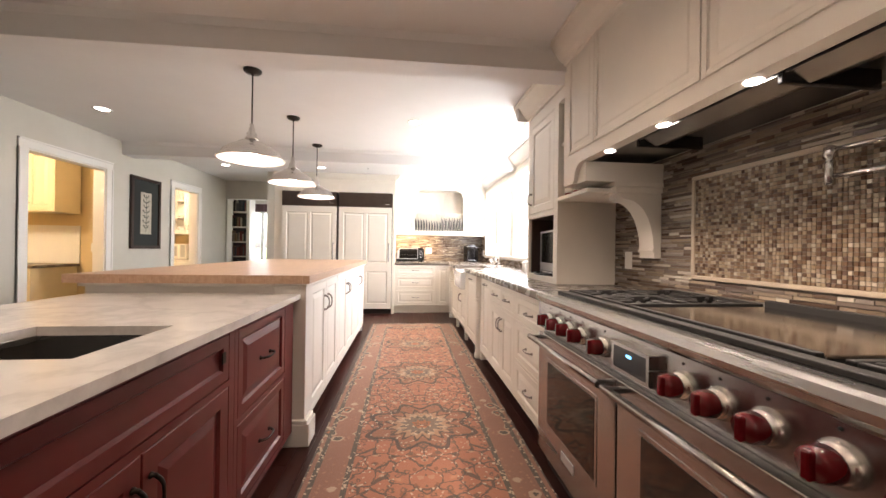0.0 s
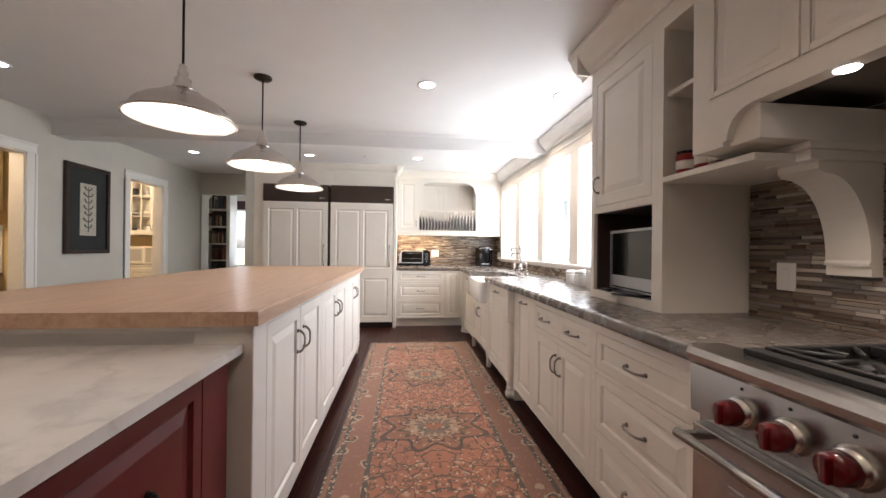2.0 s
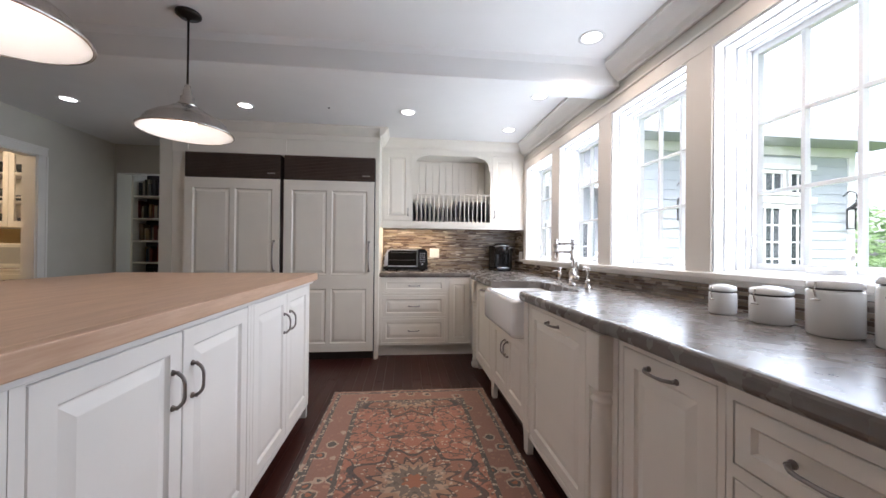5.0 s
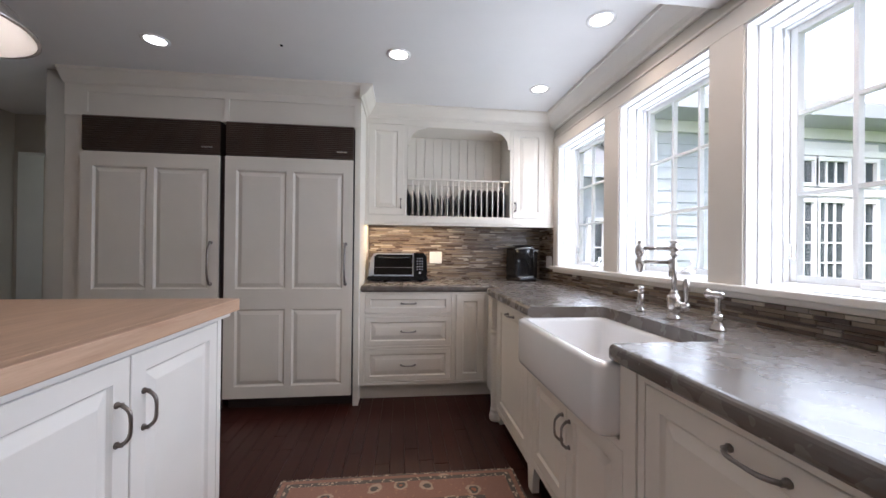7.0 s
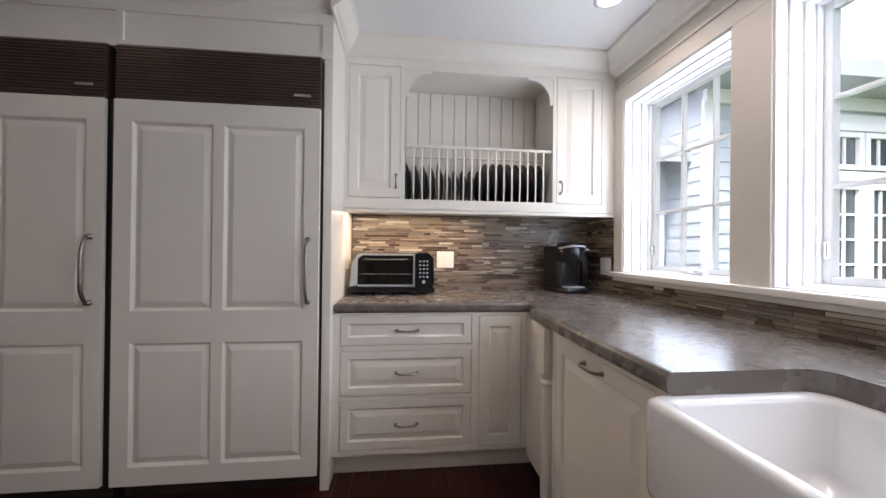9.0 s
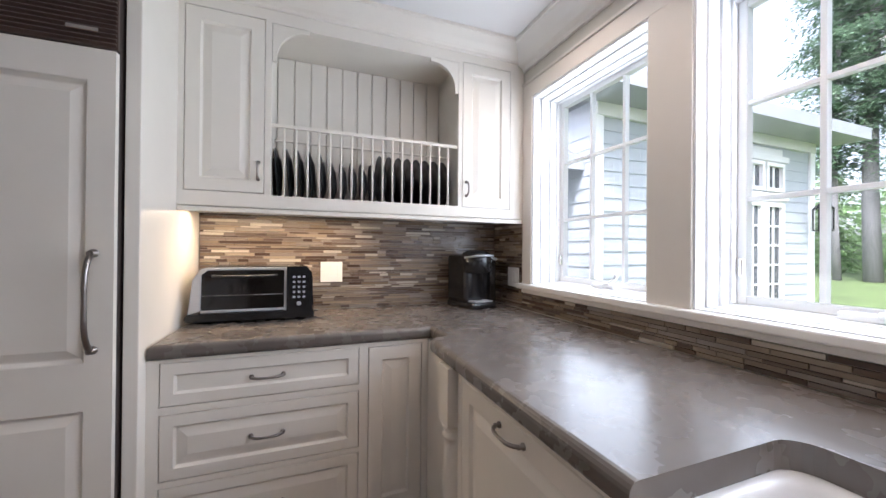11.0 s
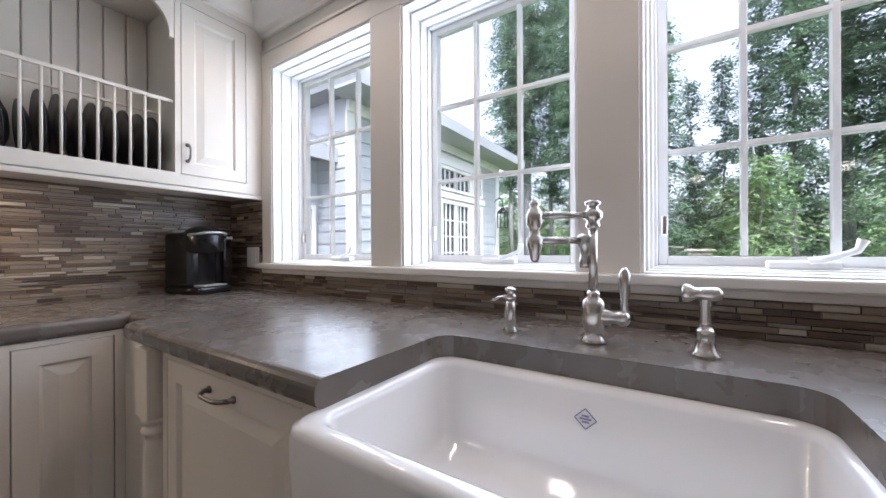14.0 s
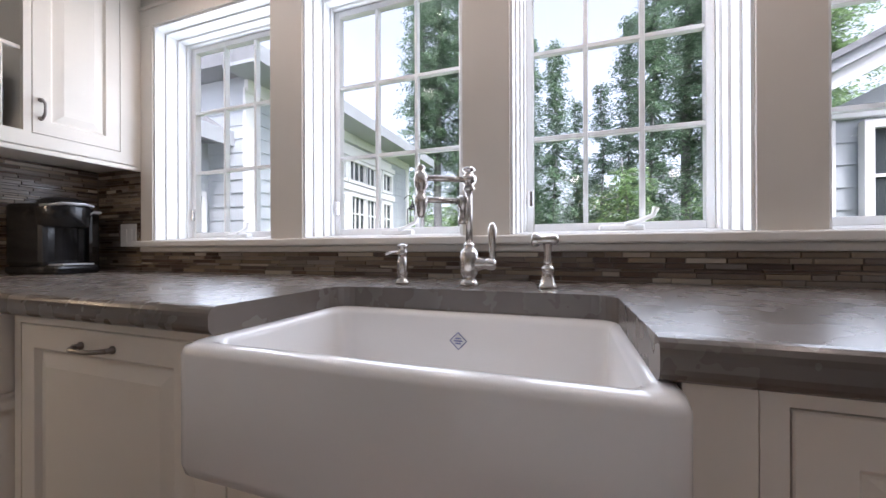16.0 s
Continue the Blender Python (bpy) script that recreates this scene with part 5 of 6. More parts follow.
bm = lathe([(0.001, CEIL - 0.003), (0.056, CEIL - 0.003), (0.057, CEIL + 0.01)], 24)
disc_me = bpy.data.meshes.new("lens"); bm.to_mesh(disc_me); bm.free(); disc_me.materials.append(LAMP_GLOW)
for dx, dy in DOWNLIGHTS:
    e = thing("downlight", pose(dx, dy, 0), "lit round recessed ceiling light", "downlight", "recessed downlights")
    for nm, me in (("trim_ring", ring_me), ("lens", disc_me)):
        o = new(nm, me); o.parent = e
sd = thing("smoke_detector", pose(-0.5, 5.6, CEIL), "tiny dark ceiling sensor", "sensor")
part("cover", lathe([(0.001, -0.006), (0.008, -0.005), (0.010, 0.0)], 12), BLACK, sd)

# ---- counter appliances ----
ov = thing("toaster_oven", pose(-0.05, 6.535, CT), "black toaster oven with silver door frame on the counter", "toaster oven")
ow, oh, od = 0.52, 0.255, 0.26
hs = bmesh.new()
prism([(0.045, 0.03), (ow - 0.01, 0.03), (ow, 0.06), (ow, oh - 0.05), (ow - 0.02, oh - 0.012), (ow - 0.06, oh), (0.075, oh), (0.05, oh - 0.012), (0.035, oh - 0.05)], 0.012, od, "y", hs)
bmesh.ops.bevel(hs, geom=hs.edges[:], offset=0.006, segments=2, profile=0.5, affect="EDGES")
part("housing", hs, BLACK, ov)
# the silver frame widens to a curved foot on its hinge side
part("front_bezel", prism([(0.005, 0.045), (0.022, oh - 0.06), (0.05, oh - 0.012), (0.075, oh - 0.004), (0.075, oh - 0.02), (0.055, oh - 0.035), (0.052, 0.06)], -0.012, 0.012, "y"), SILVERP, ov, "curved silver door side")
part("front_bezel", boxes([(0.075, ow - 0.12, -0.010, 0.012, oh - 0.016, oh - 0.004), (0.052, ow - 0.12, -0.010, 0.012, 0.048, 0.060), (ow - 0.128, ow - 0.116, -0.011, 0.012, 0.046, oh - 0.004)], 0.002), SILVERP, ov, "thin silver door frame")
part("glass", box(0.05, ow - 0.126, -0.004, 0.012, 0.058, oh - 0.018), DARKGLASS, ov, "dark glass door")
part("door_handle", tube([(0.09, -0.012, oh - 0.04), (0.11, -0.030, oh - 0.042), (0.22, -0.036, oh - 0.046), (ow - 0.18, -0.030, oh - 0.042), (ow - 0.16, -0.012, oh - 0.04)], 0.008, 10), BLACK, ov)
cp = part("control_panel", prism([(ow - 0.116, 0.03), (ow - 0.03, 0.03), (ow + 0.004, 0.07), (ow - 0.004, oh - 0.03), (ow - 0.03, oh), (ow - 0.116, oh)], -0.02, 0.012, "y"), BLACK, ov)
for r in range(5):
    for c in range(3):
        part("button", box(ow - 0.090 + c * 0.022, ow - 0.078 + c * 0.022, -0.023, -0.019, 0.105 + r * 0.024, 0.114 + r * 0.024, 0.001), SILVERP, cp)
part("start_button", lathe([(0.009, -0.025), (0.011, -0.019)], 16, (ow - 0.062, 0, 0.078), "y"), SILVERP, cp)
part("tray_base", prism([(0.0, 0.012), (ow + 0.004, 0.012), (ow + 0.008, 0.03), (ow, 0.046), (0.004, 0.046), (-0.006, 0.03)], -0.026, od, "y"), BLACK, ov)
part("oven_rack", tube([(0.056, -0.0055, 0.125), (ow - 0.132, -0.0055, 0.125)], 0.0018, 6), STEELH, ov)
for x in (0.04, ow - 0.04):
    for y in (0.03, od - 0.03):
        part("foot", lathe([(0.012, 0.0), (0.014, 0.014)], 12, (x, y, 0)), BLACK, ov)
cof = thing("coffee_machine", pose(1.385, 6.63, CT, 0, 0, 14), "rounded black single-cup coffee machine in the corner", "coffee machine")
part("base", lathe([(0.001, 0.0), (0.098, 0.0), (0.104, 0.008), (0.104, 0.028), (0.098, 0.036), (0.001, 0.036)], 32, (0, -0.01, 0)), BLACK, cof)
part("column", lathe([(0.078, 0.034), (0.084, 0.06), (0.084, 0.20), (0.094, 0.225), (0.098, 0.25), (0.094, 0.285), (0.001, 0.286)], 32, (0, 0.02, 0)), BLACK, cof)
part("brew_head", lathe([(0.060, 0.205), (0.080, 0.215), (0.086, 0.245), (0.086, 0.275), (0.074, 0.300), (0.045, 0.318), (0.001, 0.322)], 28, (-0.002, -0.03, 0)), BLACK, cof)
part("water_tank", box(0.088, 0.135, -0.05, 0.10, 0.02, 0.265, 0.018), DARKGLASS, cof, "smoked water tank")
part("tank_lid", box(0.084, 0.138, -0.054, 0.104, 0.265, 0.282, 0.008), BLACK, cof)
for sx in (-0.088, 0.084):
    part("handle_tip", lathe([(0.006, -0.014), (0.008, -0.004), (0.007, 0.008), (0.002, 0.012)], 12, (sx, -0.055, 0.277), "y"), SILVERP, cof)
part("handle_band", tube([(-0.086, -0.045, 0.278), (-0.06, -0.105, 0.288), (0.0, -0.124, 0.291), (0.058, -0.105, 0.288), (0.082, -0.045, 0.278)], 0.006, 8), BLACK, cof)
part("drip_tray", box(-0.055, 0.055, -0.10, -0.02, 0.036, 0.042, 0.002), BLACK, cof)

cof = thing("coffee_machine", pose(1.38, 6.64, CT, 0, 0, 14) @ Matrix.Scale(1.08, 4), "black single-cup coffee machine in the corner", "coffee machine")
part("base", box(-0.085, 0.085, -0.12, 0.12, 0.0, 0.035, 0.012), BLACK, cof)
part("column", box(-0.085, 0.085, -0.055, 0.12, 0.03, 0.29, 0.02), BLACK, cof)
part("brew_head", lathe([(0.070, 0.19), (0.082, 0.20), (0.085, 0.27), (0.075, 0.30), (0.045, 0.315), (0.001, 0.318)], 24, (-0.005, -0.045, 0)), BLACK, cof)
part("water_tank", box(0.086, 0.135, -0.06, 0.11, 0.02, 0.26, 0.012), DARKGLASS, cof, "smoked water tank")
part("tank_lid", box(0.084, 0.138, -0.064, 0.114, 0.26, 0.275, 0.005), SILVERP, cof)
part("handle_band", tube([(-0.088, -0.05, 0.275), (-0.06, -0.12, 0.285), (0.0, -0.14, 0.288), (0.05, -0.12, 0.285), (0.078, -0.05, 0.275)], 0.006, 8), SILVERP, cof)
part("drip_tray", box(-0.06, 0.06, -0.115, -0.01, 0.035, 0.042, 0.002), SILVERP, cof)

# ---- runner ----
rug = part("runner_rug", box(-0.607, 0.607, -2.65, 2.65, 0.0, 0.012, 0.004), RUG)
rug.location = (0.258, 2.572, 0.001)
tagged(rug, "worn rust-red Persian runner with floral border", "rug")
FR = surface("rug_fringe_wool", (0.42, 0.33, 0.24), 0.9, vary=0.2)
fringe = bmesh.new()
for k in range(180):
    x = 0.258 - 0.6 + 1.2 * k / 179
    j = random.uniform(-0.006, 0.006)
    box(x - 0.0022, x + 0.0022, 5.221, 5.236 + j, 0.001, 0.004, bm=fringe)
tagged(part("rug_fringe", fringe, FR), "short cream fringe at the end of the runner", "fringe", kind="stuff")

# ---- left wall and the rooms behind it ----
pic = thing("framed_picture", pose(XL + 0.004, 4.94, 1.587, 0, 0, 90), "dark framed botanical panel with dark mat", "picture")
part("frame", face_frame(-0.275, 0.275, -0.475, 0.475, [(-0.235, 0.235, -0.435, 0.435)], 0.03, 0), FRAMEWOOD, pic)
MATB = surface("dark_green_mat", (0.025, 0.030, 0.028), 0.8, vary=0.2)
part("mat", box(-0.24, 0.24, -0.012, -0.004, -0.44, 0.44), MATB, pic)
part("print", box(-0.10, 0.10, -0.016, -0.012, -0.28, 0.28), surface("cream_print_paper", (0.50, 0.46, 0.38), 0.8, vary=0.15, scale=20), pic, "cream paper with a dark plant motif")
INK = surface("print_ink", (0.10, 0.11, 0.10), 0.8, vary=0.3)
bm = tube([(0, -0.0175, -0.24), (0.005, -0.0175, 0.0), (0, -0.0175, 0.25)], 0.005, 6)
for k in range(7):
    z = -0.2 + k * 0.068
    s = 0.06 if k % 2 else 0.045
    for sg in (-1, 1):
        tube([(0, -0.0175, z), (sg * s * 0.6, -0.0175, z + 0.012), (sg * s, -0.0175, z + 0.04)], [0.004, 0.007, 0.011], 6, bm)
for q in bm.verts:
    q.co.y = -0.0165 + (q.co.y + 0.0175) * 0.1
part("motif", bm, INK, pic)

# pantry seen through the first doorway
WARMC = surface("warm_cream_cabinet", (0.72, 0.62, 0.42), 0.45, vary=0.05)
base_unit("pantry_wall_cabinet", pose(-4.72, 4.50, 0), 0.62, 0.33, 1.55, 2.30, [("door", 0.02, 0.3075, 1.57, 2.28, "rb"), ("door", 0.3125, 0.60, 1.57, 2.28, "lb")], "cream pantry wall cabinet with two doors", WARMC, kick=False)
base_unit("pantry_base_cabinet", pose(-4.78, 4.27, 0), 0.64, 0.57, 0.10, 0.87, [("door", 0.02, 0.3175, 0.13, 0.85, "r"), ("door", 0.3225, 0.62, 0.13, 0.85, "l")], "cream pantry base cabinet", WARMC)
tagged(part("pantry_counter", box(-4.80, -4.12, 4.25, 4.855, 0.871, 0.905, 0.004), CONCRETE), "dark stone countertop in the pantry", "countertop")
tagged(part("pantry_splash", box(-4.78, -4.12, 4.842, 4.858, 0.91, 1.40), WHITECER), "white tiled pantry splashback", "splashback")
outlet(pose(XL - 0.55, 4.855, 1.12), "cream wall switch in the pantry")
# butler's pantry through the second doorway
base_unit("butler_base_cabinet", pose(-5.45, 6.75, 0), 1.9, 0.52, 0.10, 0.87, [("door", 0.03, 0.60, 0.13, 0.85, "r"), ("door", 0.605, 1.20, 0.13, 0.85, "l"), ("door", 1.205, 1.87, 0.13, 0.85, "l")], "white base cabinet in the butler pantry", TRIM)
tagged(part("butler_counter", box(-5.47, -3.54, 6.73, 7.29, 0.871, 0.905, 0.004), MARBLE), "pale stone counter in the butler pantry", "countertop")
gc = thing("glazed_cabinet", pose(-5.20, 6.96, 0), "white wall cabinet with glazed doors and crockery", "cabinet")
gw = 1.6
part("body", boxes([(0, gw, 0.30, 0.33, 1.38, 2.35), (0, 0.02, 0, 0.30, 1.38, 2.35), (gw - 0.02, gw, 0, 0.30, 1.38, 2.35), (0, gw, 0, 0.30, 1.38, 1.40), (0, gw, 0, 0.30, 2.33, 2.35), (0.02, gw - 0.02, 0.02, 0.30, 1.68, 1.70), (0.02, gw - 0.02, 0.02, 0.30, 2.0, 2.02)]), TRIM, gc)
for k in range(4):
    a, b = k * gw / 4 + 0.003, (k + 1) * gw / 4 - 0.003
    h = [(a + 0.05 + i * (b - a - 0.1) / 2 + 0.006, a + 0.05 + (i + 1) * (b - a - 0.1) / 2 - 0.006, 1.45 + j * 0.285 + 0.006, 1.45 + (j + 1) * 0.285 - 0.006) for i in range(2) for j in range(3)]
    dr = part("glazed_door", face_frame(a, b, 1.39, 2.34, h, 0.02, 0), TRIM, gc)
    pull(dr, b - 0.025 if k % 2 == 0 else a + 0.025, 1.50, 0.075, True)
random.seed(5)
CROCK = [WHITECER, TINRED, PLATE, surface("blue_grey_crockery", (0.14, 0.16, 0.18), 0.3, vary=0.2)]
for z in (1.401, 1.701, 2.021):
    for k in range(7):
        r, h = random.uniform(0.04, 0.07), random.uniform(0.06, 0.16)
        o = part("crockery", lathe([(r * 0.6, 0), (r, h * 0.6), (r * 0.95, h), (r * 0.8, h)], 16), CROCK[k % 4])
        o.matrix_world = pose(-5.20 + 0.12 + k * 0.22, 6.96 + 0.16, z)
        tagged(o, "piece of crockery behind the glazed door", "crockery", "pantry crockery")
mw = thing("microwave", pose(-4.45, 6.86, 0.905), "white microwave oven on the pantry counter", "microwave")
part("case", box(0, 0.48, 0.0, 0.34, 0.01, 0.29, 0.008), PLASTICW, mw)
part("door", box(0.02, 0.36, -0.012, 0.0, 0.03, 0.275, 0.004), PLASTICW, mw)
part("window", box(0.05, 0.33, -0.014, -0.010, 0.06, 0.245), SILVERP, mw, "grey door mesh")
part("keypad", box(0.385, 0.465, -0.006, 0.0, 0.04, 0.27, 0.003), SILVERP, mw)
bw = part("bread_basket", lathe([(0.07, 0.0), (0.10, 0.05), (0.105, 0.10), (0.095, 0.10), (0.085, 0.03), (0.001, 0.02)], 20), BLACK)
bw.matrix_world = pose(-4.62, 6.95, 0.905)
tagged(bw, "dark basket on the pantry counter", "basket")

# library beyond the hall opening
bk = thing("bookcase", pose(-3.76, 7.95, 0), "built-in bookcase with an arched head, full shelves", "bookcase")
DARKB = surface("dark_bookcase_back", (0.06, 0.05, 0.06), 0.6, vary=0.15)
WHB = TRIM
bw0, bw1 = 0.0, 0.40
part("side", box(bw0 - 0.03, bw0, 0, 0.30, 0, 2.3), WHB, bk)
part("side", box(bw1, bw1 + 0.06, 0, 0.30, 0, 2.3), WHB, bk)
part("backing", box(bw0, bw1, 0.28, 0.30, 0, 2.3), DARKB, bk)
bks = [0.62, 0.95, 1.27, 1.60, 1.93]
for z in bks:
    part("shelf", box(bw0, bw1, 0.01, 0.28, z - 0.022, z, 0.002), WHB, bk)
arch = [(bw1, 1.95), (bw1, 2.3), (bw0, 2.3), (bw0, 2.27)] + [(bw1 - 0.14 + 0.14 * math.cos(a), 2.13 + 0.14 * math.sin(a)) for a in [math.pi / 2 * (1 - k / 8) for k in range(9)]]
part("arched_head", prism(arch, 0.0, 0.02, "y"), WHB, bk)
COVERS = [surface(f"book_cover_{c}", v, 0.6, vary=0.2) for c, v in (("grey", (0.10, 0.10, 0.11)), ("navy", (0.03, 0.04, 0.08)), ("tan", (0.25, 0.17, 0.10)), ("red", (0.16, 0.03, 0.03)), ("cream", (0.42, 0.38, 0.32)), ("black", (0.02, 0.02, 0.022)))]
for z in bks[1:]:
    u = 0.01
    while u < 0.35:
        w, h, d = random.uniform(0.02, 0.042), random.uniform(0.17, 0.26), random.uniform(0.13, 0.19)
        if random.random() < 0.08:
            u += 0.06
            continue
        bm = boxes([(u, u + 0.003, 0.28 - d, 0.27, z, z + h), (u + w - 0.003, u + w, 0.28 - d, 0.27, z, z + h), (u, u + w, 0.277 - d, 0.28 - d, z, z + h), (u + 0.003, u + w - 0.003, 0.285 - d, 0.265, z + 0.003, z + h - 0.004)])
        o = part("book", bm, random.choice(COVERS))
        o.matrix_world = pose(-3.76, 7.95, 0)
        tagged(o, "book standing upright on the shelf", "book", "library books")
        u += w + 0.001
vase = part("vase", lathe([(0.04, 0), (0.07, 0.06), (0.08, 0.12), (0.05, 0.19), (0.03, 0.22), (0.045, 0.25)], 20), PLATE)
vase.matrix_world = pose(-3.58, 8.06, 0.62)
tagged(vase, "dark round vase on the lower shelf", "vase")
lw = structure(thing("window_5", pose(-0.80, 8.9, 0), "white library window with side light", "window"), "white library window", "window")
part("window_frame", boxes([(-3.05, -2.99, -0.02, 0.1, 0.75, 2.05), (-2.19, -2.13, -0.02, 0.1, 0.75, 2.05), (-2.99, -2.19, -0.02, 0.1, 1.99, 2.05), (-2.99, -2.19, -0.02, 0.1, 0.75, 0.81), (-2.62, -2.56, 0.0, 0.08, 0.81, 1.99)], 0.004), SASH, lw)
for a, b in ((-2.99, -2.62), (-2.56, -2.19)):
    part("pane", box(a, b, 0.04, 0.045, 0.81, 1.99), PANE, lw).visible_shadow = False
CURT = surface("plum_valance_fabric", (0.10, 0.05, 0.055), 0.9, vary=0.2)
tagged(part("valance", prism([(-3.85 + k * 0.023, 8.86 + 0.012 * math.sin(k * 1.3)) for k in range(40)] + [(-2.95, 8.885), (-3.85, 8.885)], 2.02, 2.2, "z"), CURT), "plum fabric valance over the library window", "valance")

# ---- outdoors ----
GRASS = surface("lawn_grass", (0.13, 0.185, 0.065), 0.9, vary=0.35, scale=1.2, grain=40, bump=0.6)
SIDING = surface("blue_grey_siding_paint", (0.40, 0.435, 0.465), 0.7, vary=0.08)
HOUSEW = surface("white_house_trim", (0.74, 0.745, 0.74), 0.6, vary=0.05)
EAVE = surface("grey_eave_paint", (0.34, 0.36, 0.38), 0.6, vary=0.08)
ROOF = surface("grey_shingle", (0.20, 0.205, 0.215), 0.85, vary=0.3, scale=12, grain=60, bump=0.5)
BARK = surface("conifer_bark", (0.27, 0.26, 0.27), 0.9, vary=0.3, scale=8, stretch=(3, 3, 0.5), bump=0.8)
HGLASS = surface("house_window_glass", (0.05, 0.06, 0.065), 0.08, vary=0.2)


def foliage(name, dark, light):
    m, nt, b = nodes_of(name)
    rnd = nt.nodes.new("ShaderNodeNewGeometry").outputs["Random Per Island"]
    base = ramp(nt, rnd, [(0.0, dark), (0.6, light), (1.0, tuple(c * 1.3 for c in light))])
    nt.links.new(base, b.inputs["Base Color"])
    b.inputs["Roughness"].default_value = 0.7
    # light passes through the thin sprays
    tl = nt.nodes.new("ShaderNodeBsdfTranslucent")
    nt.links.new(base, tl.inputs["Color"])
    mx = nt.nodes.new("ShaderNodeMixShader")
    mx.inputs[0].default_value = 0.45
    nt.links.new(b.outputs[0], mx.inputs[1])
    nt.links.new(tl.outputs[0], mx.inputs[2])
    nt.links.new(mx.outputs[0], nt.nodes["Material Output"].inputs["Surface"])
    return m


NEEDLE = foliage("fir_needles", (0.09, 0.16, 0.10), (0.21, 0.31, 0.20))
NEEDLE2 = foliage("bright_fir_needles", (0.14, 0.23, 0.10), (0.28, 0.40, 0.19))


def ground_z(x, y):
    d = max(0.0, x - 4.0)
    return -0.35 + min(0.75, 0.045 * d) + 0.12 * math.sin(x * 0.21 + 1.0) * math.cos(y * 0.17)


xs = [1.86, 3, 5, 7, 10, 13, 16, 20, 25, 32, 45, 80, 200, 600]
ys = [-600, -150, -60, -30, -15, -8, -3, 0, 3, 6, 9, 12, 16, 22, 30, 45, 80, 200, 600]
bm = bmesh.new()
gv = [[bm.verts.new((x, y, ground_z(x, y))) for y in ys] for x in xs]
for i in range(len(xs) - 1):
    for j in range(len(ys) - 1):
        bm.faces.new((gv[i][j], gv[i + 1][j], gv[i + 1][j + 1], gv[i][j + 1]))
structure(part("ground", bm, GRASS, smooth=True), "mown green lawn", "lawn")
structure(part("ground", boxes([(-600, 1.86, 9.4, 600, -0.5, -0.35), (-600, 1.86, -600, -3.0, -0.5, -0.35)]), GRASS), "mown green lawn beyond the house", "lawn")

random.seed(11)


def conifer(x, y, h, r, bare, needles, label, density=1.0, girth=0.15):
    """A tall conifer: tapered trunk, drooping limbs and flat sprays of needles with gaps."""
    tree = thing("conifer_tree", pose(x, y, ground_z(x, y) - 0.1), label, "tree", "conifers behind the lawn")
    lean = random.uniform(-0.3, 0.3)
    part("trunk", tube([(lean * k / 8, 0.1 * math.sin(k), h * k / 8) for k in range(9)], [max(0.02, girth * (h / 18) * (1 - k / 8.3)) for k in range(9)], 9), BARK, tree)
    verts, faces = [], []
    limbs = bmesh.new()
    levels = int(h * 2.2 * density)
    for k in range(levels):
        z = h * (bare + (0.99 - bare) * k / levels)
        reach = r * (1 - (z / h)) ** 0.6 * random.uniform(0.6, 1.15) + 0.15
        for j in range(random.randint(3, 5)):
            a = random.uniform(0, 2 * math.pi)
            ca, sa = math.cos(a), math.sin(a)
            droop = random.uniform(0.15, 0.45)
            end = Vector((ca * reach, sa * reach, z - droop * reach))
            if j < 2:
                tube([(0, 0, z), end * 0.5 + Vector((0, 0, z * 0.5 + 0.05)), end], [0.025, 0.015, 0.006], 4, limbs)
            n = max(4, int(reach * 8))
            for q in range(n):
                s = (q + random.random()) / n
                c = Vector((ca * reach * s, sa * reach * s, z - droop * reach * s * s))
                for u in range(11):
                    size = random.uniform(0.09, 0.26) * (0.6 + 0.5 * (1 - s))
                    b = a + random.uniform(-1.3, 1.3)
                    d = Vector((math.cos(b), math.sin(b), random.uniform(-0.8, 0.35))).normalized()
                    w = d.cross(Vector((random.uniform(-0.4, 0.4), random.uniform(-0.4, 0.4), 1))).normalized() * size * 0.22
                    p = c + Vector((random.uniform(-0.22, 0.22), random.uniform(-0.22, 0.22), random.uniform(-0.22, 0.18)))
                    i0 = len(verts)
                    verts.extend([p - w * 0.5, p + d * size * 0.5 - w, p + d * size * 1.2, p + d * size * 0.5 + w])
                    faces.append((i0, i0 + 1, i0 + 2, i0 + 3))
    part("limbs", limbs, BARK, tree)
    me = bpy.data.meshes.new("crown")
    me.from_pydata(verts, [], faces)
    me.materials.append(needles)
    o = new("crown", me)
    o.parent = tree


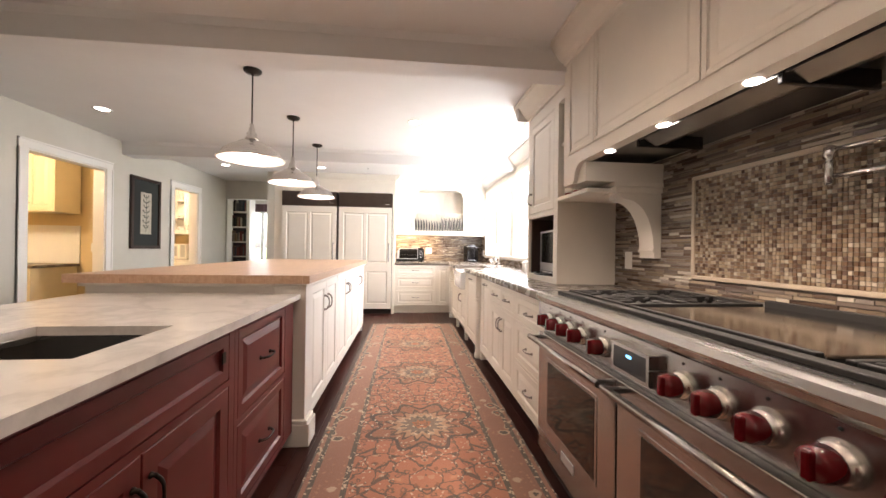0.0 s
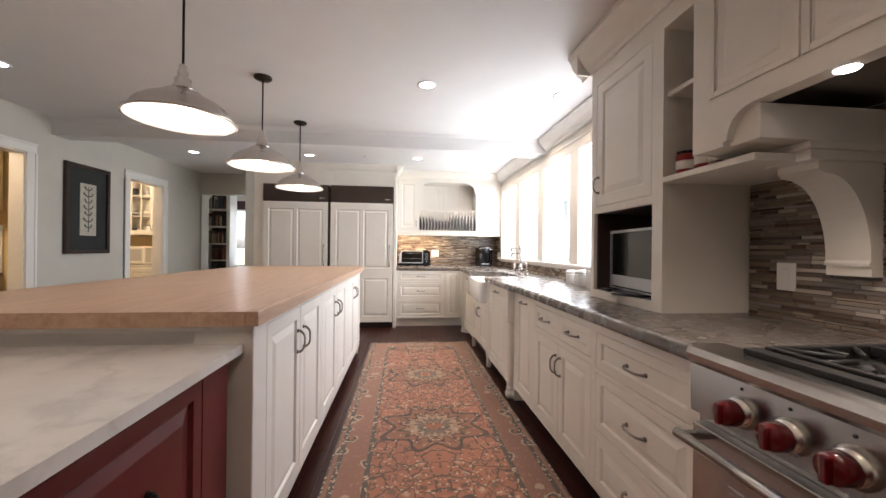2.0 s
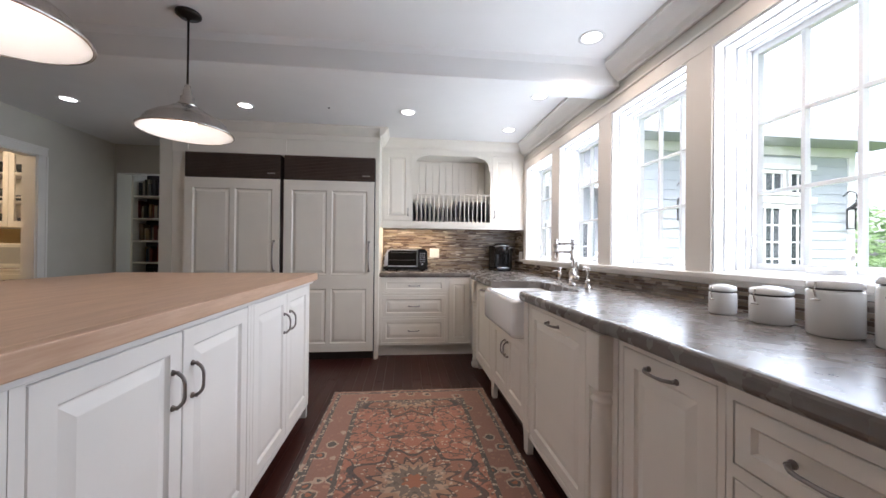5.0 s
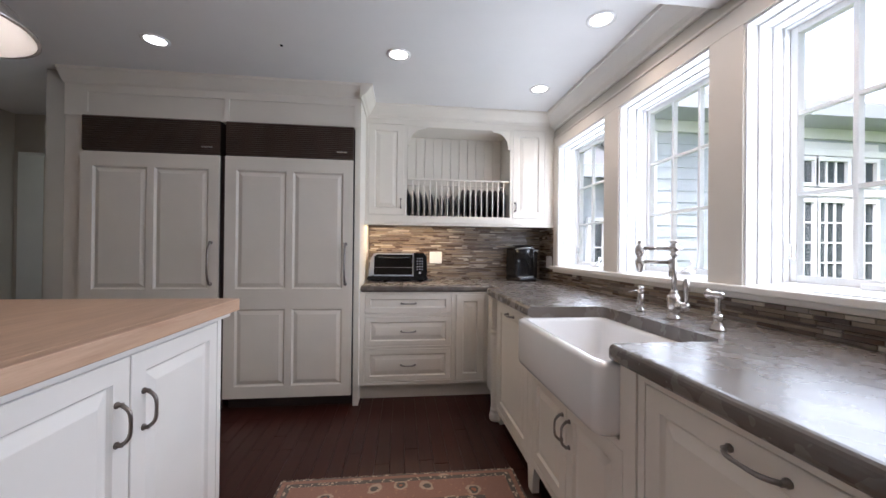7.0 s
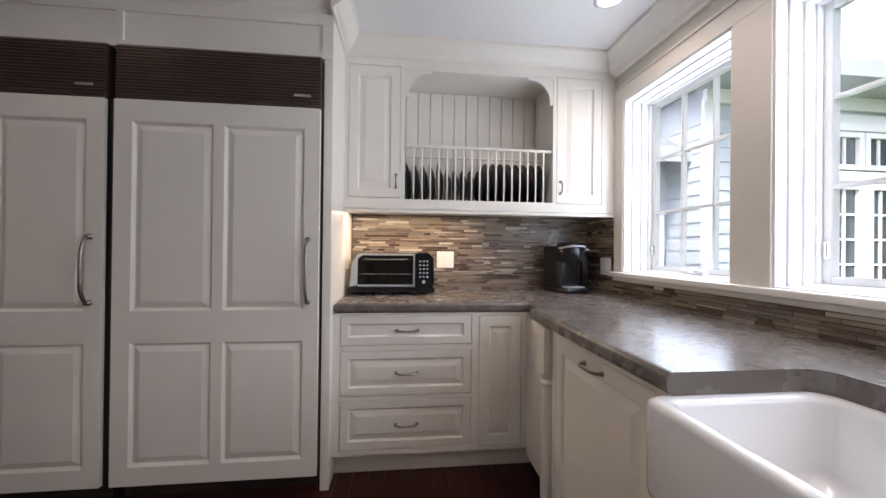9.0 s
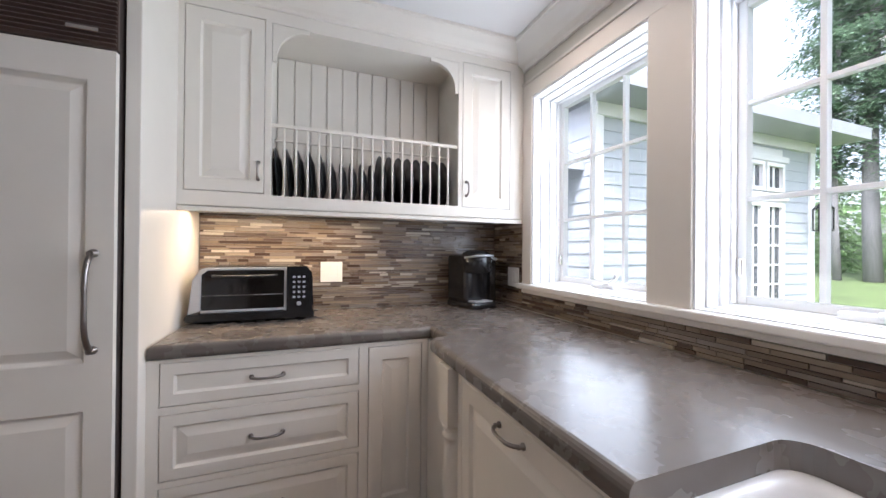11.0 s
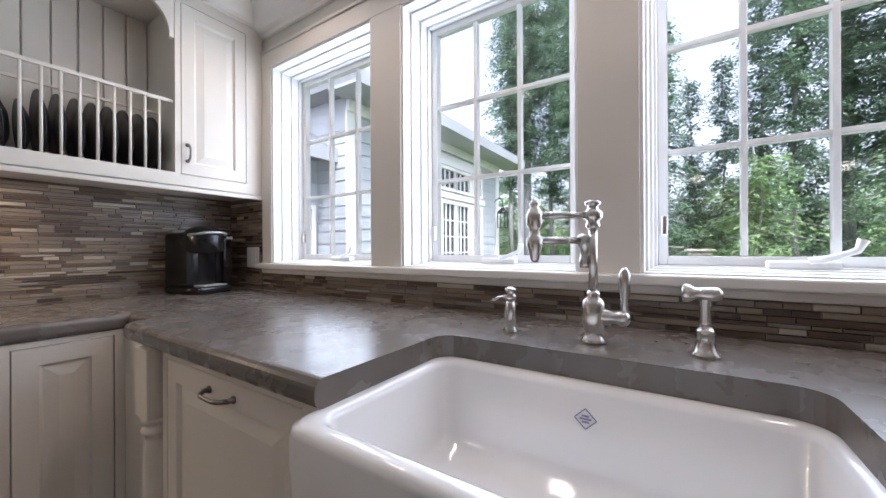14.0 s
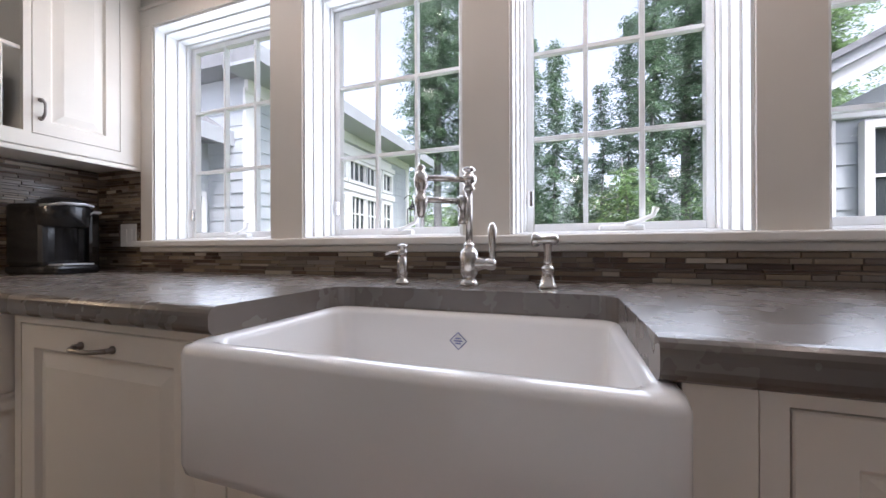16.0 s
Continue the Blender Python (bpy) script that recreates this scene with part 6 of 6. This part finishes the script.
# tall thin firs with high crowns; kind 0 dark, 1 young and bright, 2 stout pale trunk
for ang, dist, h, r, bare, kind in ((68, 19, 20, 1.7, 0.20, 0), (70.5, 19, 23, 1.8, 0.24, 2), (74, 20, 21, 1.8, 0.16, 0), (77, 17, 20, 1.6, 0.22, 0),
                                    (80.5, 24, 18, 2.0, 0.10, 0), (85, 21, 13, 1.5, 0.06, 0), (88.5, 18, 11, 1.4, 0.08, 0), (91.5, 22, 9.5, 1.6, 0.06, 0), (95, 24, 11, 1.7, 0.06, 0),
                                    (98.5, 21, 13, 1.6, 0.10, 0), (101.5, 18, 17, 1.6, 0.16, 0), (105.5, 20, 23, 1.8, 0.24, 2), (108.5, 19, 21, 1.8, 0.16, 0), (113, 18, 20, 2.0, 0.10, 0), (118, 22, 20, 2.4, 0.08, 1),
                                    (98, 13, 4.0, 1.8, 0.02, 1), (110, 14, 4.8, 2.0, 0.02, 1), (103, 20, 5.0, 2.2, 0.02, 0), (86, 23, 5.0, 2.3, 0.02, 0), (92, 25, 5.5, 2.4, 0.02, 0), (77, 25, 5.0, 2.4, 0.02, 1),
                                    (68, 25, 5.0, 2.4, 0.02, 1), (81, 31, 7, 2.6, 0.02, 0), (73, 31, 7, 2.6, 0.02, 1), (106, 28, 8, 2.6, 0.02, 0), (114, 26, 7, 2.6, 0.02, 1), (64, 30, 5, 2.6, 0.02, 1)):
    conifer(0.45 + dist * math.sin(radians(ang)), 4.5 + dist * math.cos(radians(ang)), h, r, bare, NEEDLE2 if kind == 1 else NEEDLE,
            ("tall dark conifer with slim trunk", "bright green young conifer", "tall conifer with a bare pale grey trunk")[kind], girth=0.19 if kind == 2 else 0.11, density=1.45 if h > 10 else 1.2)

# far woods: low clumps along the horizon
vs, fs = [], []
for k in range(16000):
    a = radians(random.uniform(50, 128))
    d = random.uniform(34, 48)
    top = 5.2 + 1.6 * math.sin(a * 23) + 1.2 * math.sin(a * 51)
    p = Vector((0.45 + d * math.sin(a), 4.5 + d * math.cos(a), random.uniform(0.0, 1.0) ** 1.2 * top + 0.3))
    s = random.uniform(0.15, 0.45)
    u, w = Vector((random.uniform(-1, 1), random.uniform(-1, 1), random.uniform(-0.6, 0.6))) * s, Vector((random.uniform(-1, 1), random.uniform(-1, 1), random.uniform(-0.6, 0.6))) * s
    i0 = len(vs)
    vs.extend([p - u, p - w * 0.6, p + u, p + w * 0.6])
    fs.append((i0, i0 + 1, i0 + 2, i0 + 3))
me = bpy.data.meshes.new("far_woods")
me.from_pydata(vs, [], fs)
me.materials.append(NEEDLE2)
tagged(new("far_woods", me), "low green undergrowth of the far woods", "woods", kind="stuff")


def lap_siding(x0, x1, y, z0, z1, rows):
    bm = bmesh.new()
    n = int((z1 - z0) / 0.17)
    for k in range(n):
        z = z0 + k * (z1 - z0) / n
        h = (z1 - z0) / n
        prism([(y, z), (y - 0.016, z), (y - 0.004, z + h), (y, z + h)], x0, x1, "x", bm)
    return bm


def lattice(parent, x0, x1, z0, z1, y, cols, lines, name="window"):
    w = part(name, box(x0, x1, y - 0.02, y, z0, z1), HGLASS, parent)
    rows = [(x0 - 0.06, x0, y - 0.07, y, z0 - 0.06, z1 + 0.06), (x1, x1 + 0.06, y - 0.07, y, z0 - 0.06, z1 + 0.06), (x0, x1, y - 0.07, y, z1, z1 + 0.06), (x0, x1, y - 0.07, y, z0 - 0.06, z0)]
    part("frame", boxes(rows), HOUSEW, w)
    for c in range(1, cols):
        x = x0 + (x1 - x0) * c / cols
        part("muntin", box(x - 0.014, x + 0.014, y - 0.04, y - 0.02, z0, z1), HOUSEW, w)
    for c in range(1, lines):
        z = z0 + (z1 - z0) * c / lines
        part("muntin", box(x0, x1, y - 0.042, y - 0.02, z - 0.012, z + 0.012), HOUSEW, w)
    return w


wing = thing("garden_wing", pose(0, 0, 0), "grey sided wing with glazed garden doors", "house")
WY, W0, W1, WE = 8.25, 3.85, 8.7, 3.25
part("wall", box(W0, W1, WY, WY + 5, -0.5, WE), SIDING, wing)
part("lap_siding", lap_siding(W0 + 0.001, 5.35, WY, -0.3, WE - 0.25, 0), SIDING, wing)
part("lap_siding", lap_siding(7.75, W1 - 0.001, WY, -0.3, WE - 0.25, 0), SIDING, wing)
sl = bmesh.new()
for k in range(19):
    z = -0.3 + k * 0.17
    prism([(W0 - 0.001, z), (W0 - 0.016, z), (W0 - 0.004, z + 0.17), (W0 - 0.001, z + 0.17)], WY, WY + 4.9, "y", sl)
part("lap_siding", sl, SIDING, wing)
part("corner_board", box(W0 - 0.02, W0 + 0.12, WY - 0.04, WY, -0.4, WE - 0.2), HOUSEW, wing)
part("corner_board", box(W1 - 0.12, W1 + 0.02, WY - 0.04, WY, -0.4, WE - 0.2), HOUSEW, wing)
part("door_surround", boxes([(5.35, 7.75, WY - 0.05, WY, -0.1, 2.95)]), HOUSEW, wing)
part("frieze", box(W0, W1, WY - 0.06, WY, WE - 0.25, WE), HOUSEW, wing)
part("cornice", boxes([(5.3, 7.8, WY - 0.12, WY - 0.05, 2.10, 2.22), (5.3, 7.8, WY - 0.12, WY - 0.05, 2.72, 2.82)], 0.01), HOUSEW, wing)
for a, b, c in ((5.5, 5.85, 2), (6.05, 6.5, 3), (6.6, 7.05, 3), (7.25, 7.6, 2)):
    lattice(wing, a, b, 0.15, 2.0, WY - 0.06, c, 6, "garden_door")
for a, b, c in ((5.5, 5.85, 2), (6.0, 6.5, 3), (6.58, 7.08, 3), (7.25, 7.6, 2)):
    lattice(wing, a, b, 2.30, 2.64, WY - 0.06, c, 1, "transom_window")
part("roof", prism([(WY - 0.5, WE - 0.05), (WY - 0.5, WE + 0.08), (WY + 2.6, WE + 1.75), (WY + 5.6, WE + 0.1), (WY + 5.6, WE - 0.05)], W0 - 0.3, W1 + 0.45, "x"), ROOF, wing, "grey shingled roof")
part("fascia", box(W0 - 0.3, W1 + 0.45, WY - 0.56, WY - 0.5, WE - 0.1, WE + 0.09), EAVE, wing)
part("soffit", box(W0 - 0.3, W1 + 0.45, WY - 0.5, WY, WE - 0.09, WE - 0.05), EAVE, wing)


def lantern(x, y, z):
    e = thing("wall_lantern", pose(x, y, z), "black wall lantern with scrolled bracket on the siding", "lantern", "outdoor lanterns")
    bm = bmesh.new()
    for sx in (-0.09, 0.09):
        for sy in (-0.09, 0.09):
            box(sx - 0.009, sx + 0.009, sy - 0.009, sy + 0.009, 0, 0.34, bm=bm)
    box(-0.1, 0.1, -0.1, 0.1, -0.015, 0.0, bm=bm)
    part("cage", bm, BLACK, e)
    part("roof", lathe([(0.15, 0.34), (0.11, 0.39), (0.05, 0.45), (0.02, 0.49), (0.03, 0.52), (0.005, 0.55)], 8), BLACK, e)
    part("bracket", tube([(0, 0, 0.55), (0, 0.02, 0.66), (0, 0.12, 0.70), (0, 0.22, 0.62)], 0.012, 8), BLACK, e)


lantern(5.05, WY - 0.26, 1.75)
lantern(8.45, WY - 0.26, 1.65)

link = thing("link_wing", pose(0, 0, 0), "lower grey sided house link with hipped roof", "house")
LY, LE = 8.85, 2.45
part("wall", box(2.0, 3.84, LY, LY + 3, -0.5, LE), SIDING, link)
part("lap_siding", lap_siding(2.0, 3.84, LY, -0.3, LE - 0.2, 0), SIDING, link)
part("roof", prism([(LY - 0.4, LE - 0.05), (LY - 0.4, LE + 0.06), (LY + 1.6, LE + 1.3), (LY + 3.4, LE)], 1.9, 3.845, "x"), ROOF, link)
part("fascia", box(1.9, 3.845, LY - 0.45, LY - 0.4, LE - 0.12, LE + 0.07), EAVE, link)
lattice(link, 3.25, 3.68, 0.85, 1.7, LY - 0.03, 2, 2)
lattice(link, 2.4, 2.85, 0.85, 1.7, LY - 0.03, 2, 2)

gab = thing("gabled_wing", pose(4.2, 2.5, 0, 0, 0, -90), "pale grey gabled wing across the garden", "house")
part("wall", prism([(0, -0.5), (5, -0.5), (5, 2.1), (2.5, 3.35), (0, 2.1)], 0, 0.9, "y"), SIDING, gab)
part("lap_siding", lap_siding(0.0, 5.0, 0.0, -0.3, 2.05, 0), SIDING, gab)
part("corner_board", box(0.0, 0.10, -0.04, -0.001, -0.4, 2.05), HOUSEW, gab)
part("band_board", box(0.0, 5.0, -0.06, -0.001, 2.05, 2.14, 0.008), HOUSEW, gab)
for lo, hi, y0, y1, m in ((0.0, 0.12, -0.40, -0.34, HOUSEW), (0.12, 0.20, -0.46, -0.34, EAVE), (0.20, 0.25, -0.50, -0.34, ROOF)):
    part("rake_board", prism([(-0.42, 2.02 + lo), (2.5, 3.48 + lo), (5.42, 2.02 + lo), (5.42, 2.02 + hi), (2.5, 3.48 + hi), (-0.42, 2.02 + hi)], y0, y1, "y"), m, gab)
part("roof", prism([(-0.42, 2.12), (2.5, 3.58), (5.42, 2.12), (5.42, 2.26), (2.5, 3.72), (-0.42, 2.26)], -0.34, 1.0, "y"), ROOF, gab)
lattice(gab, 0.30, 1.10, 0.85, 1.95, -0.03, 2, 3)
lattice(gab, 1.35, 2.15, 0.85, 1.95, -0.03, 2, 3)

# dry-stone garden piers and a bed of rocks on the lawn
FIELDSTONE = surface("pale_fieldstone", (0.44, 0.40, 0.36), 0.9, vary=0.25, scale=9, bump=0.6)
random.seed(17)
for px, py, ph in ((18.2, 4.75, 0.95), (17.9, 3.75, 0.75)):
    pier = thing("stone_pier", pose(px, py, ground_z(px, py) - 0.05), "pale dry-stone garden pier with a flat cap", "stone wall", "garden piers")
    z = 0.0
    while z < ph - 0.05:
        h = random.uniform(0.12, 0.2)
        y = -0.42
        while y < 0.38:
            w = min(random.uniform(0.2, 0.4), 0.42 - y)
            part("stone", box(-0.3 + random.uniform(0, 0.04), 0.3, y + 0.008, y + w - 0.008, z + 0.006, z + h - 0.004, 0.02), FIELDSTONE, pier)
            y += w
        z += h
    part("cap", box(-0.38, 0.38, -0.5, 0.5, z, z + 0.09, 0.02), FIELDSTONE, pier)
for k in range(16):
    rx, ry, rr = random.uniform(13.2, 14.4), random.uniform(2.9, 5.0), random.uniform(0.14, 0.3)
    bm = bmesh.new()
    bmesh.ops.create_icosphere(bm, subdivisions=2, radius=rr)
    for v in bm.verts:
        v.co *= 1 + 0.22 * math.sin(v.co.x * 17 + k) * math.cos(v.co.y * 13 + v.co.z * 19)
        v.co.z *= 0.6
    o = part("garden_rock", bm, FIELDSTONE)
    o.location = (rx, ry, ground_z(rx, ry) + rr * 0.25)
    tagged(o, "rounded grey garden rock lying on the lawn", "rock", "rock bed")

# ---- pieces: mosaic sticks, mosaic squares, floor planks ----
random.seed(21)


def stick_rows(u0, u1, v0, v1, rh=0.0165, joint=0.0022):
    out = []
    v = v0
    while v + rh * 0.5 < v1:
        h = min(rh * random.choice((1.0, 1.0, 0.62)), v1 - v)
        u = u0 - random.uniform(0, 0.1)
        while u < u1:
            w = random.choice((0.05, 0.075, 0.10, 0.14, 0.16))
            a, b = max(u, u0), min(u + w, u1)
            if b - a > 0.008 and h > 0.004:
                out.append((a, b - joint, v, v + h - joint, random.uniform(0.0045, 0.0075)))
            u += w
        v += h
    return out


def piece_geometry(p, facing, plane, verts, faces):
    """Five faces of a tile with a small chamfer."""
    a, b, c, d, t = p
    k = 0.0008
    pts = [(a, c, 0), (b, c, 0), (b, d, 0), (a, d, 0), (a + k, c + k, t), (b - k, c + k, t), (b - k, d - k, t), (a + k, d - k, t)]
    i = len(verts)
    for u, v, w in pts:
        verts.append((u, plane - w, v) if facing == "-y" else (plane - w, -u, v))
    faces.extend([(i + 4, i + 5, i + 6, i + 7), (i, i + 1, i + 5, i + 4), (i + 1, i + 2, i + 6, i + 5), (i + 2, i + 3, i + 7, i + 6), (i + 3, i, i + 4, i + 7)])


def mosaic(name, pieces, facing, plane, label, singles, joined_mat, single_mat, bed, kind="tile"):
    """A tiled field: grout bed, the pieces named in singles as parts, the rest joined."""
    root = structure(part(name, bed, GROUT), label, "tiling")
    verts, faces = [], []
    cache = {}
    for p in pieces:
        if singles is not None and singles(p) and len(cache) < 290:
            vv, ff = [], []
            piece_geometry(p, facing, plane, vv, ff)
            me = bpy.data.meshes.new(kind)
            me.from_pydata(vv, [], ff)
            me.materials.append(single_mat)
            cache[p] = me
            new(kind, me).parent = root
        else:
            piece_geometry(p, facing, plane, verts, faces)
    me = bpy.data.meshes.new("tiles")
    me.from_pydata(verts, [], faces)
    me.materials.append(joined_mat)
    o = tagged(new("tiles", me), kind="stuff")
    o.parent = root


YT, XT = YB - 0.004, XW - 0.004
mosaic("backsplash_north", stick_rows(-0.07, XW - 0.012, CT + 0.001, 1.44), "-y", YT, "brown glass and stone stick mosaic", lambda p: p[0] > 0.62 and p[0] < 1.2 and p[2] < 1.25, STICKN, STICK1, box(-0.074, XW - 0.004, YT, YB, CT, 1.44))
# on the window wall u runs toward the camera's start, so u = -y
mosaic("backsplash_sill", stick_rows(-6.47, -2.76, CT + 0.001, SILL - 0.056), "-x", XT, "brown stick mosaic under the windows", lambda p: -5.6 < p[0] < -4.1, STICKN, STICK1, box(XT, XW, 2.756, 6.47, CT, SILL - 0.055))
mosaic("backsplash_corner", stick_rows(-YB + 0.012, -6.475, CT + 0.001, 1.44), "-x", XT, "brown stick mosaic in the corner", None, STICKN, STICK1, box(XT, XW, 6.472, YB - 0.004, CT, 1.44))
FY0, FY1, FZ0, FZ1 = 0.18, 1.43, 1.02, 1.55
rest = [p for p in stick_rows(-2.13, 0.6, CT + 0.001, 1.70) if not (p[0] > -FY1 - 0.001 and p[1] < -FY0 + 0.001 and p[2] > FZ0 and p[3] < FZ1)]
rest2 = []
for a, b, c, d, t in rest:
    if d > FZ0 and c < FZ1 and b > -FY1 and a < -FY0:
        if a < -FY1:
            rest2.append((a, -FY1, c, d, t))
        if b > -FY0:
            rest2.append((-FY0, b, c, d, t))
    else:
        rest2.append((a, b, c, d, t))
mosaic("backsplash_range", rest2, "-x", XT, "brown stick mosaic behind the range", lambda p: -2.12 < p[0] < -1.5 and p[2] < 1.35, STICKN, STICK1, box(XT, XW, -0.6, 2.13, CT - 0.02, 1.70))
sq = []
s = 0.0158
nu, nv = int((FY1 - FY0 - 0.04) / s), int((FZ1 - FZ0 - 0.04) / s)
for i in range(nu):
    for j in range(nv):
        sq.append((-FY1 + 0.02 + i * s, -FY1 + 0.02 + (i + 1) * s - 0.0018, FZ0 + 0.02 + j * s, FZ0 + 0.02 + (j + 1) * s - 0.0018, random.uniform(0.005, 0.007)))
mosaic("mosaic_panel", sq, "-x", XT - 0.0005, "square glass mosaic panel behind the range", None, SQUAREN, SQUAREN, box(XT - 0.0005, XT + 0.001, FY0, FY1, FZ0, FZ1))
STONE = surface("beige_pencil_stone", (0.50, 0.42, 0.32), 0.4, vary=0.12)
pl = structure(thing("trim_pencil", pose(0, 0, 0), "beige stone pencil border round the mosaic panel", "trim"), "beige stone pencil border", "trim")
for r in ((FY0, FY1, FZ0, FZ0 + 0.02), (FY0, FY1, FZ1 - 0.02, FZ1), (FY0, FY0 + 0.02, FZ0 + 0.02, FZ1 - 0.02), (FY1 - 0.02, FY1, FZ0 + 0.02, FZ1 - 0.02)):
    part("pencil_tile", box(XT - 0.014, XT, *r, 0.004), STONE, pl)

random.seed(31)
planks = structure(new("floor_boards"), "dark walnut strip floor boards", "floor")
verts, faces = [], []
count = 0
x = -5.45
while x < XW:
    y = YN - random.uniform(0, 1.2)
    while y < 9.3:
        ln = random.uniform(0.8, 2.0)
        a, b, c, d = x + 0.0007, min(x + 0.083, XW) - 0.0007, max(y, YN), min(y + ln - 0.0014, 9.3)
        y += ln
        if d - c < 0.05:
            continue
        z = -0.0005 - random.uniform(0, 0.0006)
        k = 0.0006
        pts = [(a, c, -0.014), (b, c, -0.014), (b, d, -0.014), (a, d, -0.014), (a + k, c + k, z), (b - k, c + k, z), (b - k, d - k, z), (a + k, d - k, z)]
        quads = [(4, 5, 6, 7), (0, 1, 5, 4), (1, 2, 6, 5), (2, 3, 7, 6), (3, 0, 4, 7)]
        if -2.2 < a < 1.0 and c > 0.2 and c < 6.3 and count < 290:
            count += 1
            me = bpy.data.meshes.new("plank")
            me.from_pydata(pts, [], quads)
            me.materials.append(PLANK)
            new("plank", me).parent = planks
        else:
            i0 = len(verts)
            verts.extend(pts)
            faces.extend([tuple(i0 + q for q in f) for f in quads])
    x += 0.083
me = bpy.data.meshes.new("boards")
me.from_pydata(verts, [], faces)
me.materials.append(PLANKS)
o = tagged(new("boards", me), kind="stuff")
o.parent = planks
